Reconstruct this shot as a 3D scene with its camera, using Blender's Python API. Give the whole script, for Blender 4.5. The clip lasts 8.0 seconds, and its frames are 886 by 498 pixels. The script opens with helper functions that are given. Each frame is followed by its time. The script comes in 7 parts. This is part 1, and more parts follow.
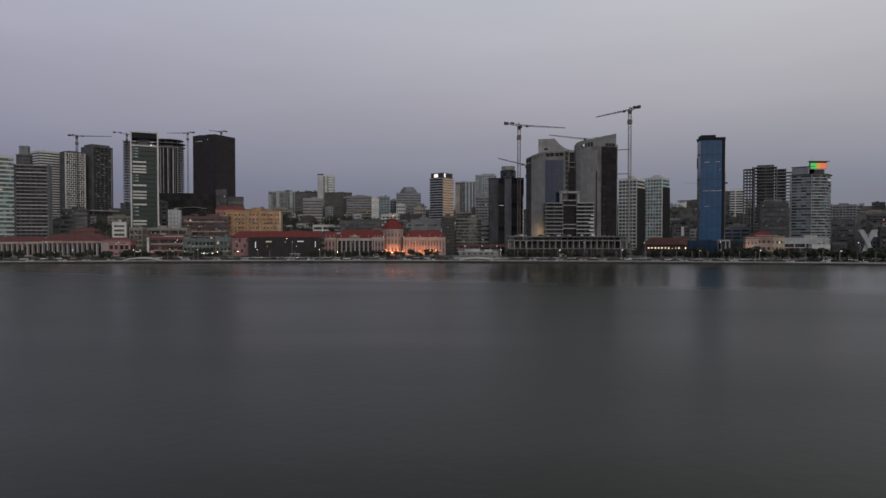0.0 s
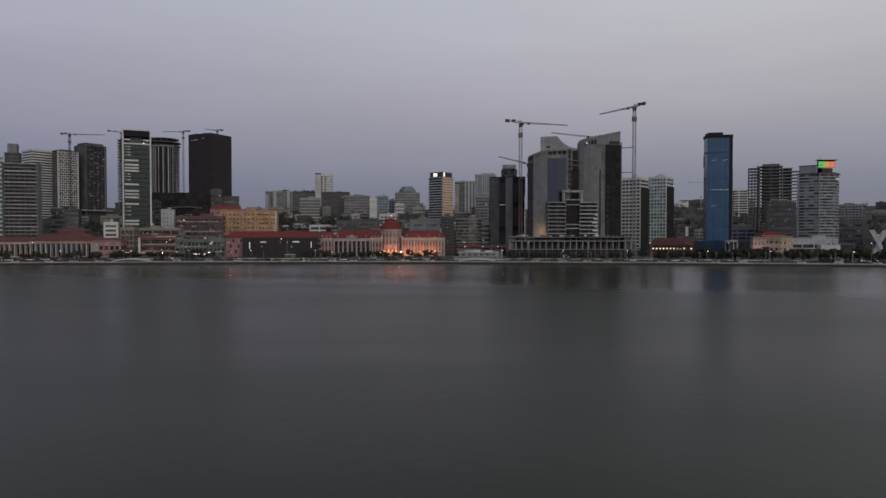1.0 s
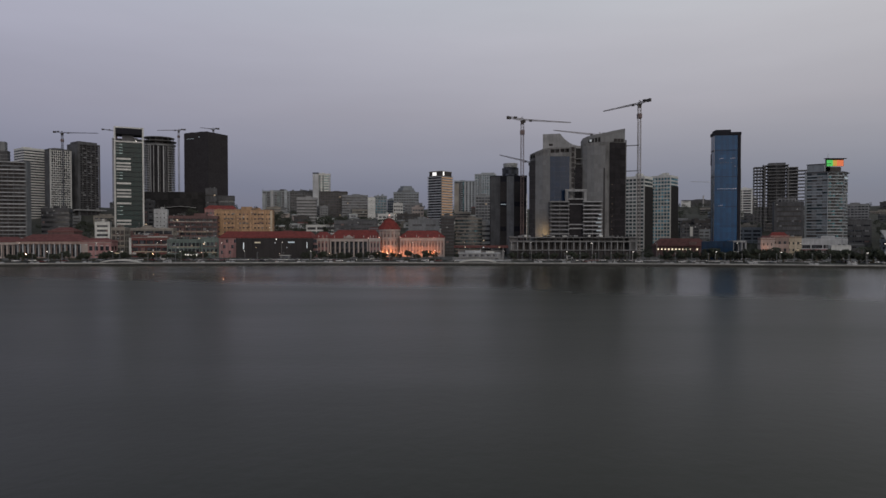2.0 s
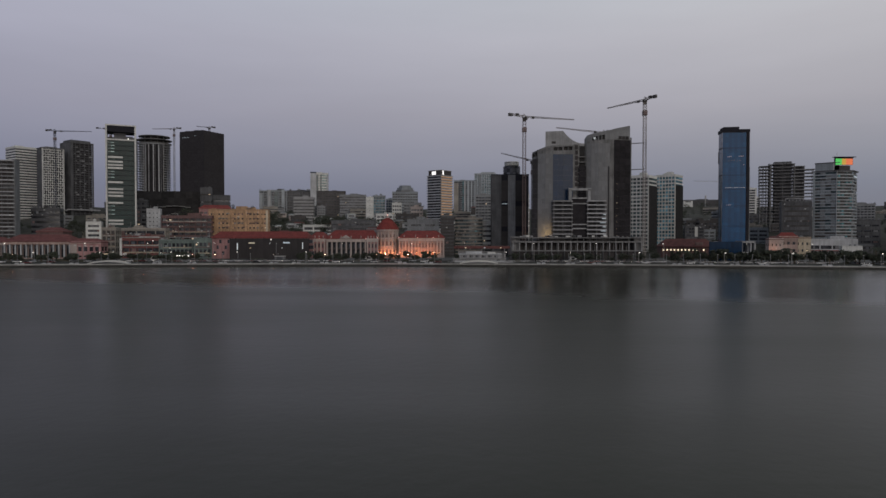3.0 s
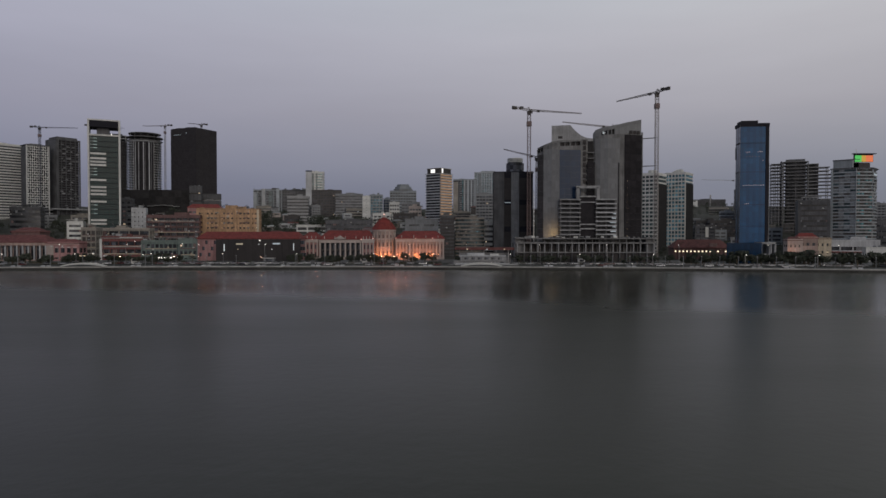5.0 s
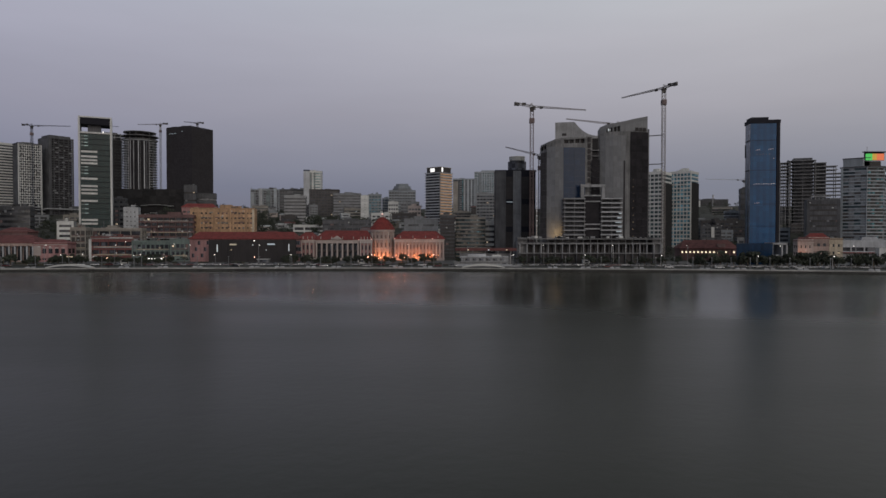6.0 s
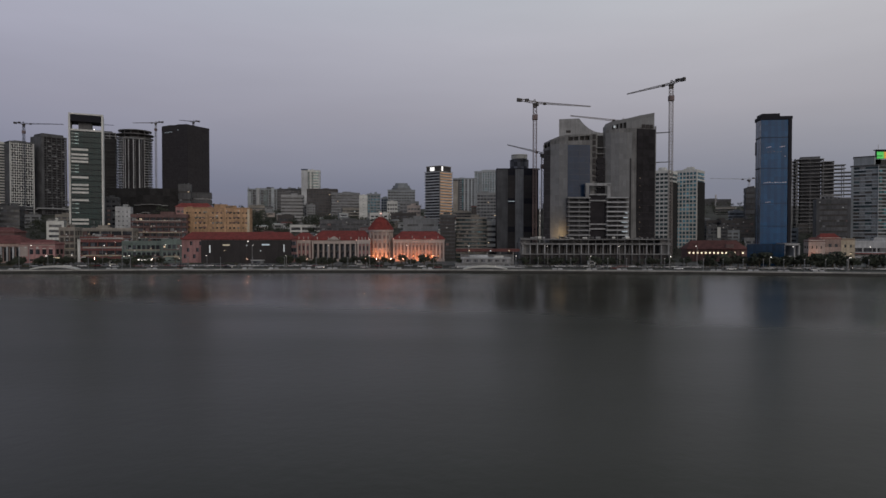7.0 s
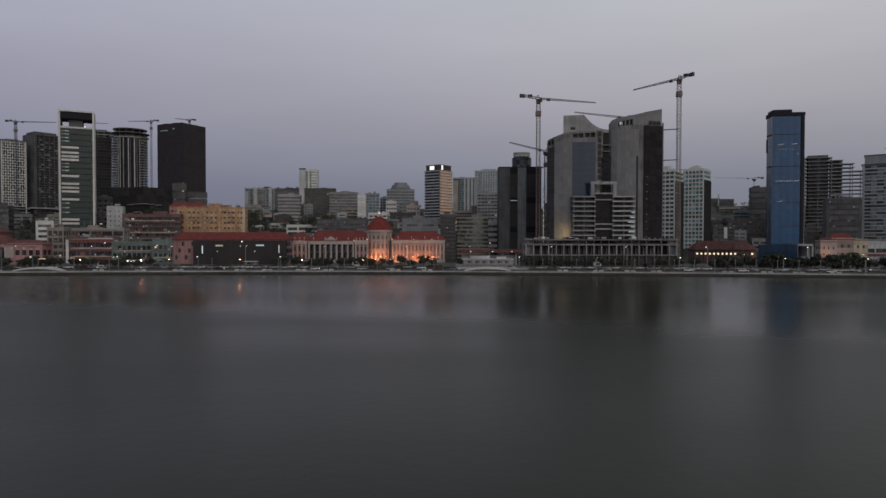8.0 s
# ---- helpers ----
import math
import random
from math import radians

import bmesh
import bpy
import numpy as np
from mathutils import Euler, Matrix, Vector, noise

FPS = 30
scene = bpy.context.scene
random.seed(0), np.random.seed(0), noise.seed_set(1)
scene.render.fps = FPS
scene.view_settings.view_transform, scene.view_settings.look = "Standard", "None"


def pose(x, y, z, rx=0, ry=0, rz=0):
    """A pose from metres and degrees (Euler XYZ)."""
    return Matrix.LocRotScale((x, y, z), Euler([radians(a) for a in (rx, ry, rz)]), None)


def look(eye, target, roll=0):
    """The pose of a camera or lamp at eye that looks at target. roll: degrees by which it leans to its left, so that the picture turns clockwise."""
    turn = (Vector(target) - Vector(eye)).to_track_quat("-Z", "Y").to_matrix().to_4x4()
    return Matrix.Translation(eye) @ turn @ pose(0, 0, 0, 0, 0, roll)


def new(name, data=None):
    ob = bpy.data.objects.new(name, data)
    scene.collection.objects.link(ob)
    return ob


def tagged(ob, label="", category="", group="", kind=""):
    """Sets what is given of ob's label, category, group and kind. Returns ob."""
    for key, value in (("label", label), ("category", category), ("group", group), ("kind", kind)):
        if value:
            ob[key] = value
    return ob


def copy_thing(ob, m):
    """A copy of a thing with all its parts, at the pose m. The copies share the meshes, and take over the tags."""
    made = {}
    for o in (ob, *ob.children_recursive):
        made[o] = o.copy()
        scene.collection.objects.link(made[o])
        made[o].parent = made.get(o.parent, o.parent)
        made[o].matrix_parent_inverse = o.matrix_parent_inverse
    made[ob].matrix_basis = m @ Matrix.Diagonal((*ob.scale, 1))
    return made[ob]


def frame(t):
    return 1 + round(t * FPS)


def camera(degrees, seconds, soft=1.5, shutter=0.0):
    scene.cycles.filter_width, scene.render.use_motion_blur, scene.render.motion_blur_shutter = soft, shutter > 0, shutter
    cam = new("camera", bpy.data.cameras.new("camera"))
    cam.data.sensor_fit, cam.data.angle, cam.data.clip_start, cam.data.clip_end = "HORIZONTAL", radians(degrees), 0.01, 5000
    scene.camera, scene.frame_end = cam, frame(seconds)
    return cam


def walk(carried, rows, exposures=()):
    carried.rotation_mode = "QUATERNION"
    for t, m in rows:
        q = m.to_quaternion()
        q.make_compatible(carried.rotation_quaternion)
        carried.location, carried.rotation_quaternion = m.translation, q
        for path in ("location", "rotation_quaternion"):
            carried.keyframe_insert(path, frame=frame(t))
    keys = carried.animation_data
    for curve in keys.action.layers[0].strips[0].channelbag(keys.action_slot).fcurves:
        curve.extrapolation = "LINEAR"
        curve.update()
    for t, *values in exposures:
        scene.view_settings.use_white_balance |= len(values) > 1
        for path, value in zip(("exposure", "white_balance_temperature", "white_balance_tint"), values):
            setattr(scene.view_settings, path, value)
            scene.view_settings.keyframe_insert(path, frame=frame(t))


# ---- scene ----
import itertools

# ======================================================================= camera
cam = camera(68.5, 8.0, soft=1.5)


def drone(t):
    """A level, straight flight over the bay towards the city front."""
    s = t / 8.0
    return pose(-2.2 * s - 0.566 * s * s, 104.0 * (s + 0.0138 * s * (1 - s)), 18.0 + 0.29 * s * (1 - s) + 0.545 * s,
                90 - 1.27 + 0.07 * s + 0.042 * s * s, -0.063 * s, -0.68 * s + 0.173 * s * s)


walk(cam, [(t, drone(t)) for t in (0, 1, 2, 3, 4, 5, 6, 7, 8)], exposures=((0, 0.02), (8, -0.04)))

# ======================================================================= dusk sky and light
EXPOSURE = 0.0
scene.view_settings.exposure = EXPOSURE
world = bpy.data.worlds.new("dusk")
scene.world = world
world.use_nodes = True
wn, wl = world.node_tree.nodes, world.node_tree.links
wn.clear()
w_out = wn.new("ShaderNodeOutputWorld")
w_bg = wn.new("ShaderNodeBackground")
w_tc = wn.new("ShaderNodeTexCoord")
w_sep = wn.new("ShaderNodeSeparateXYZ")
w_ramp = wn.new("ShaderNodeValToRGB")
w_sky = wn.new("ShaderNodeTexSky")
w_sky.sky_type = "NISHITA"
w_sky.sun_disc = False
w_sky.sun_elevation = radians(4)
w_sky.sun_rotation = radians(130)
w_dim = wn.new("ShaderNodeVectorMath")
w_dim.operation = "SCALE"
w_dim.inputs["Scale"].default_value = 0.06
w_mix = wn.new("ShaderNodeMix")
w_mix.data_type = "RGBA"
w_mix.inputs[0].default_value = 0.1
w_warm = wn.new("ShaderNodeMix")
w_warm.data_type = "RGBA"
w_warm.blend_type = "MULTIPLY"
w_side = wn.new("ShaderNodeMapRange")
w_side.inputs[1].default_value, w_side.inputs[2].default_value = -0.7, 0.75
w_tint = wn.new("ShaderNodeValToRGB")
w_tint.color_ramp.elements[0].color = (0.91, 0.905, 1.00, 1)
w_tint.color_ramp.elements[1].color = (1.245, 1.22, 1.12, 1)
ramp = w_ramp.color_ramp
ramp.elements[0].position, ramp.elements[0].color = 0.0, (0.150, 0.158, 0.208, 1)
ramp.elements[1].position, ramp.elements[1].color = 1.0, (0.130, 0.154, 0.174, 1)
for stop, tone in ((0.07, (0.197, 0.212, 0.285)), (0.18, (0.348, 0.344, 0.406)), (0.28, (0.450, 0.452, 0.515)), (0.355, (0.488, 0.513, 0.572)), (0.42, (0.408, 0.440, 0.484)), (0.52, (0.298, 0.330, 0.357)), (0.70, (0.174, 0.201, 0.217))):
    e = ramp.elements.new(stop)
    e.color = (*tone, 1)
wl.new(w_tc.outputs["Generated"], w_sep.inputs[0])
wl.new(w_sep.outputs["Z"], w_ramp.inputs[0])
wl.new(w_sep.outputs["X"], w_side.inputs[0])
wl.new(w_side.outputs[0], w_tint.inputs[0])
w_warm.inputs[0].default_value = 1.0
wl.new(w_ramp.outputs[0], w_warm.inputs[6])
wl.new(w_tint.outputs[0], w_warm.inputs[7])
wl.new(w_sky.outputs[0], w_dim.inputs[0])
wl.new(w_warm.outputs[2], w_mix.inputs[6])
wl.new(w_dim.outputs[0], w_mix.inputs[7])
wl.new(w_mix.outputs[2], w_bg.inputs[0])
# faint high cloud
w_map = wn.new("ShaderNodeMapping")
w_map.inputs["Scale"].default_value = (1.2, 1.2, 7.0)
w_map.inputs["Rotation"].default_value = (0.0, radians(9), 0.0)
w_cloud = wn.new("ShaderNodeTexNoise")
w_cloud.inputs["Scale"].default_value, w_cloud.inputs["Detail"].default_value = 2.2, 5
w_span = wn.new("ShaderNodeMapRange")
w_span.inputs[1].default_value, w_span.inputs[2].default_value = 0.3, 0.7
w_span.inputs[3].default_value, w_span.inputs[4].default_value = 0.965, 1.035
wl.new(w_tc.outputs["Generated"], w_map.inputs[0])
wl.new(w_map.outputs[0], w_cloud.inputs["Vector"])
wl.new(w_cloud.outputs[0], w_span.inputs[0])
wl.new(w_span.outputs[0], w_bg.inputs[1])
wl.new(w_bg.outputs[0], w_out.inputs[0])

sun_data = bpy.data.lights.new("sun", "SUN")
sun_data.energy, sun_data.angle, sun_data.color = 0.78, radians(40), (1.0, 0.9, 0.8)
sun = new("sun", sun_data)
sun.matrix_world = look((300, -400, 220), (0, 500, 0))


# ======================================================================= materials
def mat(name, color, rough=0.8, metal=0.0, spread=0.22, scale=0.12, bump=0.25, streak=0.0, each=0.12, glow=None, power=0.0, spec=0.5):
    """A surface with broad stains, fine grain, rain streaks and a small change from piece to piece."""
    m = bpy.data.materials.new(name)
    m.use_nodes = True
    n, l = m.node_tree.nodes, m.node_tree.links
    b = n["Principled BSDF"]
    b.inputs["Roughness"].default_value = rough
    b.inputs["Metallic"].default_value = metal
    b.inputs["Specular IOR Level"].default_value = spec
    tc, info = n.new("ShaderNodeTexCoord"), n.new("ShaderNodeObjectInfo")
    big, fine = n.new("ShaderNodeTexNoise"), n.new("ShaderNodeTexNoise")
    big.inputs["Scale"].default_value, big.inputs["Detail"].default_value = scale, 4
    fine.inputs["Scale"].default_value, fine.inputs["Detail"].default_value = scale * 14, 3
    shift = n.new("ShaderNodeVectorMath")
    shift.operation = "MULTIPLY_ADD"
    shift.inputs[0].default_value = (61, 47, 83)
    l.new(info.outputs["Random"], shift.inputs[1])
    l.new(tc.outputs["Object"], shift.inputs[2])
    l.new(shift.outputs[0], big.inputs["Vector"])
    l.new(shift.outputs[0], fine.inputs["Vector"])

    def gain(socket, low, high):
        r = n.new("ShaderNodeMapRange")
        r.inputs[1].default_value, r.inputs[2].default_value = 0.3, 0.7
        r.inputs[3].default_value, r.inputs[4].default_value = low, high
        l.new(socket, r.inputs[0])
        return r.outputs[0]

    def times(a, c):
        k = n.new("ShaderNodeMath")
        k.operation = "MULTIPLY"
        l.new(a, k.inputs[0])
        l.new(c, k.inputs[1])
        return k.outputs[0]

    value = times(gain(big.outputs[0], 1 - spread, 1 + spread), gain(fine.outputs[0], 1 - spread * 0.5, 1 + spread * 0.5))
    one = n.new("ShaderNodeMapRange")
    one.inputs[3].default_value, one.inputs[4].default_value = 1 - each, 1 + each
    l.new(info.outputs["Random"], one.inputs[0])
    value = times(value, one.outputs[0])
    if streak:
        run = n.new("ShaderNodeMapping")
        run.inputs["Scale"].default_value = (0.9, 0.9, 0.05)
        l.new(shift.outputs[0], run.inputs[0])
        rain = n.new("ShaderNodeTexNoise")
        rain.inputs["Scale"].default_value, rain.inputs["Detail"].default_value = 1.0, 4
        l.new(run.outputs[0], rain.inputs["Vector"])
        value = times(value, gain(rain.outputs[0], 1 - streak, 1.0))
    tone = n.new("ShaderNodeMix")
    tone.data_type, tone.blend_type = "RGBA", "MULTIPLY"
    tone.inputs[0].default_value = 1.0
    tone.inputs[6].default_value = (*color, 1)
    l.new(value, tone.inputs[7])
    l.new(tone.outputs[2], b.inputs["Base Color"])
    if bump:
        k = n.new("ShaderNodeBump")
        k.inputs["Strength"].default_value, k.inputs["Distance"].default_value = bump, 0.05
        l.new(fine.outputs[0], k.inputs["Height"])
        l.new(k.outputs[0], b.inputs["Normal"])
    if glow:
        b.inputs["Emission Color"].default_value = (*glow, 1)
        b.inputs["Emission Strength"].default_value = power
    return m


def glass_mat(name, color, rough=0.12, each=0.35, spec=0.5):
    """Window glass whose panes differ from bay to bay, as blinds and rooms behind them do; each also sets how far."""
    m = mat(name, color, rough, 0.0, 0.15, 0.08, 0.04, 0.0, each, spec=spec)
    n, l = m.node_tree.nodes, m.node_tree.links
    b = n["Principled BSDF"]
    old = b.inputs["Base Color"].links[0].from_socket
    tc, cell, dice = n.new("ShaderNodeTexCoord"), n.new("ShaderNodeVectorMath"), n.new("ShaderNodeTexWhiteNoise")
    cell.operation = "SNAP"
    cell.inputs[1].default_value = (2.3, 40.0, 3.1)
    curve, span, out = n.new("ShaderNodeMath"), n.new("ShaderNodeMapRange"), n.new("ShaderNodeMix")
    curve.operation = "POWER"
    curve.inputs[1].default_value = 3.0
    span.inputs[3].default_value, span.inputs[4].default_value = 1 - each, 1 + 20 * each * each
    out.data_type, out.blend_type = "RGBA", "MULTIPLY"
    out.inputs[0].default_value = 1.0
    l.new(tc.outputs["Object"], cell.inputs[0])
    l.new(cell.outputs[0], dice.inputs["Vector"])
    l.new(dice.outputs["Value"], curve.inputs[0])
    l.new(curve.outputs[0], span.inputs[0])
    l.new(old, out.inputs[6])
    l.new(span.outputs[0], out.inputs[7])
    l.new(out.outputs[2], b.inputs["Base Color"])
    return m


CONCRETE = mat("concrete", (0.345, 0.347, 0.357), 0.9, streak=0.35)
RAW = mat("raw concrete", (0.214, 0.213, 0.216), 0.95, streak=0.45, spread=0.3)
DARKCON = mat("weathered concrete", (0.115, 0.116, 0.124), 0.9, streak=0.4, spread=0.3)
WHITE = mat("white paint", (0.66, 0.66, 0.64), 0.7, streak=0.25, spread=0.1)
CREAM = mat("cream paint", (0.55, 0.47, 0.36), 0.8, streak=0.3)
OCHRE = mat("ochre paint", (0.53, 0.335, 0.20), 0.85, streak=0.45, spread=0.3)
PINK = mat("pink paint", (0.39, 0.215, 0.21), 0.85, streak=0.3)
ROSE = mat("pale rose stone", (0.49, 0.415, 0.385), 0.8, streak=0.25, spread=0.14)
BRICK = mat("red brown paint", (0.175, 0.105, 0.102), 0.9, streak=0.35)
TEAL = mat("grey teal paint", (0.17, 0.215, 0.20), 0.85, streak=0.35)
GREY = mat("grey paint", (0.245, 0.252, 0.265), 0.85, streak=0.35)
BLUEGREY = mat("blue grey panels", (0.25, 0.275, 0.30), 0.6, streak=0.25)
TAN = mat("tan stone", (0.30, 0.275, 0.245), 0.85, streak=0.3)
BROWN = mat("dark brown stone", (0.074, 0.067, 0.066), 0.8, streak=0.3)
CLAD = mat("grey aluminium cladding", (0.188, 0.192, 0.202), 0.7, 0.0, spread=0.14, streak=0.16, each=0.05)
STEEL = mat("galvanised steel", (0.30, 0.30, 0.31), 0.5, 0.6, streak=0.2)
CRANE_PAINT = mat("faded crane paint", (0.23, 0.205, 0.195), 0.6, 0.2, streak=0.2)
CRANE_MAUVE = mat("dull mauve crane paint", (0.17, 0.125, 0.125), 0.7, 0.1, streak=0.2)
CRANE_SLATE = mat("dull slate crane paint", (0.10, 0.11, 0.145), 0.7, 0.1, streak=0.2)
NET = mat("black safety netting", (0.046, 0.043, 0.047), 0.95, spread=0.14, scale=0.3, each=0.06, spec=0.1)
NET_BLACK = mat("tight black netting", (0.030, 0.028, 0.031), 0.95, spread=0.2, scale=0.3, each=0.15, spec=0.1)
NET_GREEN = mat("dark safety netting", (0.036, 0.035, 0.036), 0.95, spread=0.2, scale=0.3, each=0.2, spec=0.1)
TILE = mat("red roof tiles", (0.215, 0.038, 0.033), 0.85, spread=0.28, scale=0.4, each=0.10)
TILE_DULL = mat("dusky red roof tiles", (0.165, 0.058, 0.056), 0.9, spread=0.3, scale=0.4)
TILE_OLD = mat("old dull red roof tiles", (0.135, 0.055, 0.052), 0.9, spread=0.3, scale=0.4)
SHEET = mat("weathered roof sheet", (0.26, 0.26, 0.26), 0.6, spread=0.3, streak=0.2)
DARK_GLASS = glass_mat("dark window glass", (0.030, 0.032, 0.038), 0.22, spec=0.4)
GREEN_GLASS = glass_mat("green tinted curtain glass", (0.005, 0.026, 0.027), 0.25, 0.10, 0.2)
BLUE_GLASS = glass_mat("blue curtain glass", (0.003, 0.062, 0.168), 0.2, 0.08, 0.17)
NAVY_GLASS = glass_mat("navy glass", (0.011, 0.028, 0.066), 0.25, 0.05, 0.2)
CYAN_GLASS = glass_mat("cyan window glass", (0.05, 0.115, 0.15), 0.25, 0.35)
CYAN_DIM = glass_mat("dim teal glass", (0.03, 0.085, 0.10), 0.25, 0.3)
ASH = mat("pinkish grey render", (0.25, 0.165, 0.158), 0.9, streak=0.35)
SALMON = mat("pale salmon stucco", (0.40, 0.295, 0.262), 0.85, streak=0.3)
SEA_GLASS = glass_mat("blue green office glass", (0.042, 0.062, 0.068), 0.2, 0.25)
PALEBLUE = mat("pale blue grey panels", (0.34, 0.37, 0.40), 0.6, streak=0.25)
REDPAINT = mat("faded red paint", (0.21, 0.085, 0.08), 0.85, streak=0.35)
PALE = mat("pale stone bands", (0.50, 0.455, 0.41), 0.8, streak=0.25)
PALEGREY = mat("pale grey render", (0.47, 0.48, 0.50), 0.75, streak=0.3)
ARCADE_LAMP = mat("arcade lamp", (0.7, 0.65, 0.5), 0.5, glow=(1.0, 0.84, 0.58), power=1.1)
TAIL = mat("dull red tail lens", (0.22, 0.02, 0.02), 0.35)
DEEP_GLASS = glass_mat("deep blue podium glass", (0.004, 0.022, 0.056), 0.25, 0.1, 0.08)
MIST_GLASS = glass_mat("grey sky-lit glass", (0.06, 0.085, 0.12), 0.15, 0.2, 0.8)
PALE_GLASS = glass_mat("pale green glass", (0.10, 0.16, 0.16), 0.18, 0.3)
BLACK_METAL = mat("black metal trim", (0.015, 0.015, 0.022), 0.7, spread=0.2, spec=0.2)
# also fills open floors and gaps where only shade lies
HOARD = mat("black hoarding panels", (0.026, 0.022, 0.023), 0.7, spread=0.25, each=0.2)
ASPHALT = mat("asphalt", (0.045, 0.045, 0.047), 0.95, spread=0.25, scale=0.2, spec=0.2)
PAVING = mat("grey promenade paving", (0.135, 0.132, 0.13), 0.9, spread=0.3, scale=0.3, spec=0.3)
COPING = mat("quay coping stone", (0.42, 0.41, 0.39), 0.9, spread=0.2, streak=0.25)
QUAY = mat("wet quay concrete", (0.06, 0.06, 0.057), 0.8, spread=0.3, streak=0.5)
LAWN = mat("dry lawn", (0.042, 0.046, 0.03), 0.95, spread=0.4, scale=0.3)
EARTH = mat("hillside earth and scrub", (0.052, 0.050, 0.040), 0.95, spread=0.5, scale=0.05)
LEAF = mat("dark leaves", (0.042, 0.050, 0.034), 0.75, spread=0.4, scale=0.8, each=0.3)
BARK = mat("bark", (0.10, 0.08, 0.06), 0.95, spread=0.3, scale=1.0)
TYRE = mat("tyre rubber", (0.02, 0.02, 0.02), 0.9)
CARS = [mat("white car paint", (0.62, 0.62, 0.62), 0.3), mat("silver car paint", (0.35, 0.36, 0.37), 0.3, 0.4),
        mat("black car paint", (0.02, 0.02, 0.022), 0.25), mat("maroon car paint", (0.10, 0.018, 0.018), 0.3),
        mat("grey car paint", (0.12, 0.125, 0.13), 0.3)]
LAMP_WARM = mat("sodium lamp glass", (0.8, 0.5, 0.3), 0.4, glow=(1.0, 0.31, 0.16), power=250.0)
LAMP_WHITE = mat("white lamp glass", (0.8, 0.8, 0.8), 0.4, glow=(1.0, 0.93, 0.84), power=2.4)
LIT_WARM = mat("warm lit window", (0.6, 0.45, 0.3), 0.5, glow=(1.0, 0.80, 0.56), power=0.4, each=0.4)
LIT_COOL = mat("cool lit window", (0.6, 0.6, 0.6), 0.5, glow=(0.85, 0.95, 1.0), power=0.4, each=0.4)
LANTERN = mat("pink lantern glass", (0.8, 0.6, 0.55), 0.5, glow=(1.0, 0.55, 0.45), power=1.0)
FLOOD = mat("amber floodlight glass", (0.8, 0.6, 0.4), 0.5, glow=(1.0, 0.45, 0.13), power=1.0)
LIT_DULL = mat("dull warm lit sign", (0.5, 0.45, 0.35), 0.5, glow=(1.0, 0.85, 0.6), power=0.16)
GLINT = mat("dim cool lit window", (0.4, 0.45, 0.5), 0.4, glow=(0.75, 0.9, 1.0), power=0.22, each=0.5)
LIT_AMBER = mat("amber lit ceiling", (0.5, 0.38, 0.26), 0.5, glow=(1.0, 0.50, 0.22), power=0.24)
SIGN_WHITE = mat("white sign face", (0.8, 0.8, 0.8), 0.5, glow=(1.0, 0.98, 0.95), power=0.9)
SIGN_GREEN = mat("green screen", (0.1, 0.4, 0.1), 0.5, glow=(0.03, 0.42, 0.07), power=0.8)
SIGN_AMBER = mat("amber screen", (0.5, 0.3, 0.05), 0.5, glow=(0.55, 0.30, 0.04), power=0.6)
SIGN_ORANGE = mat("orange screen", (0.5, 0.2, 0.05), 0.5, glow=(0.75, 0.13, 0.06), power=0.65)


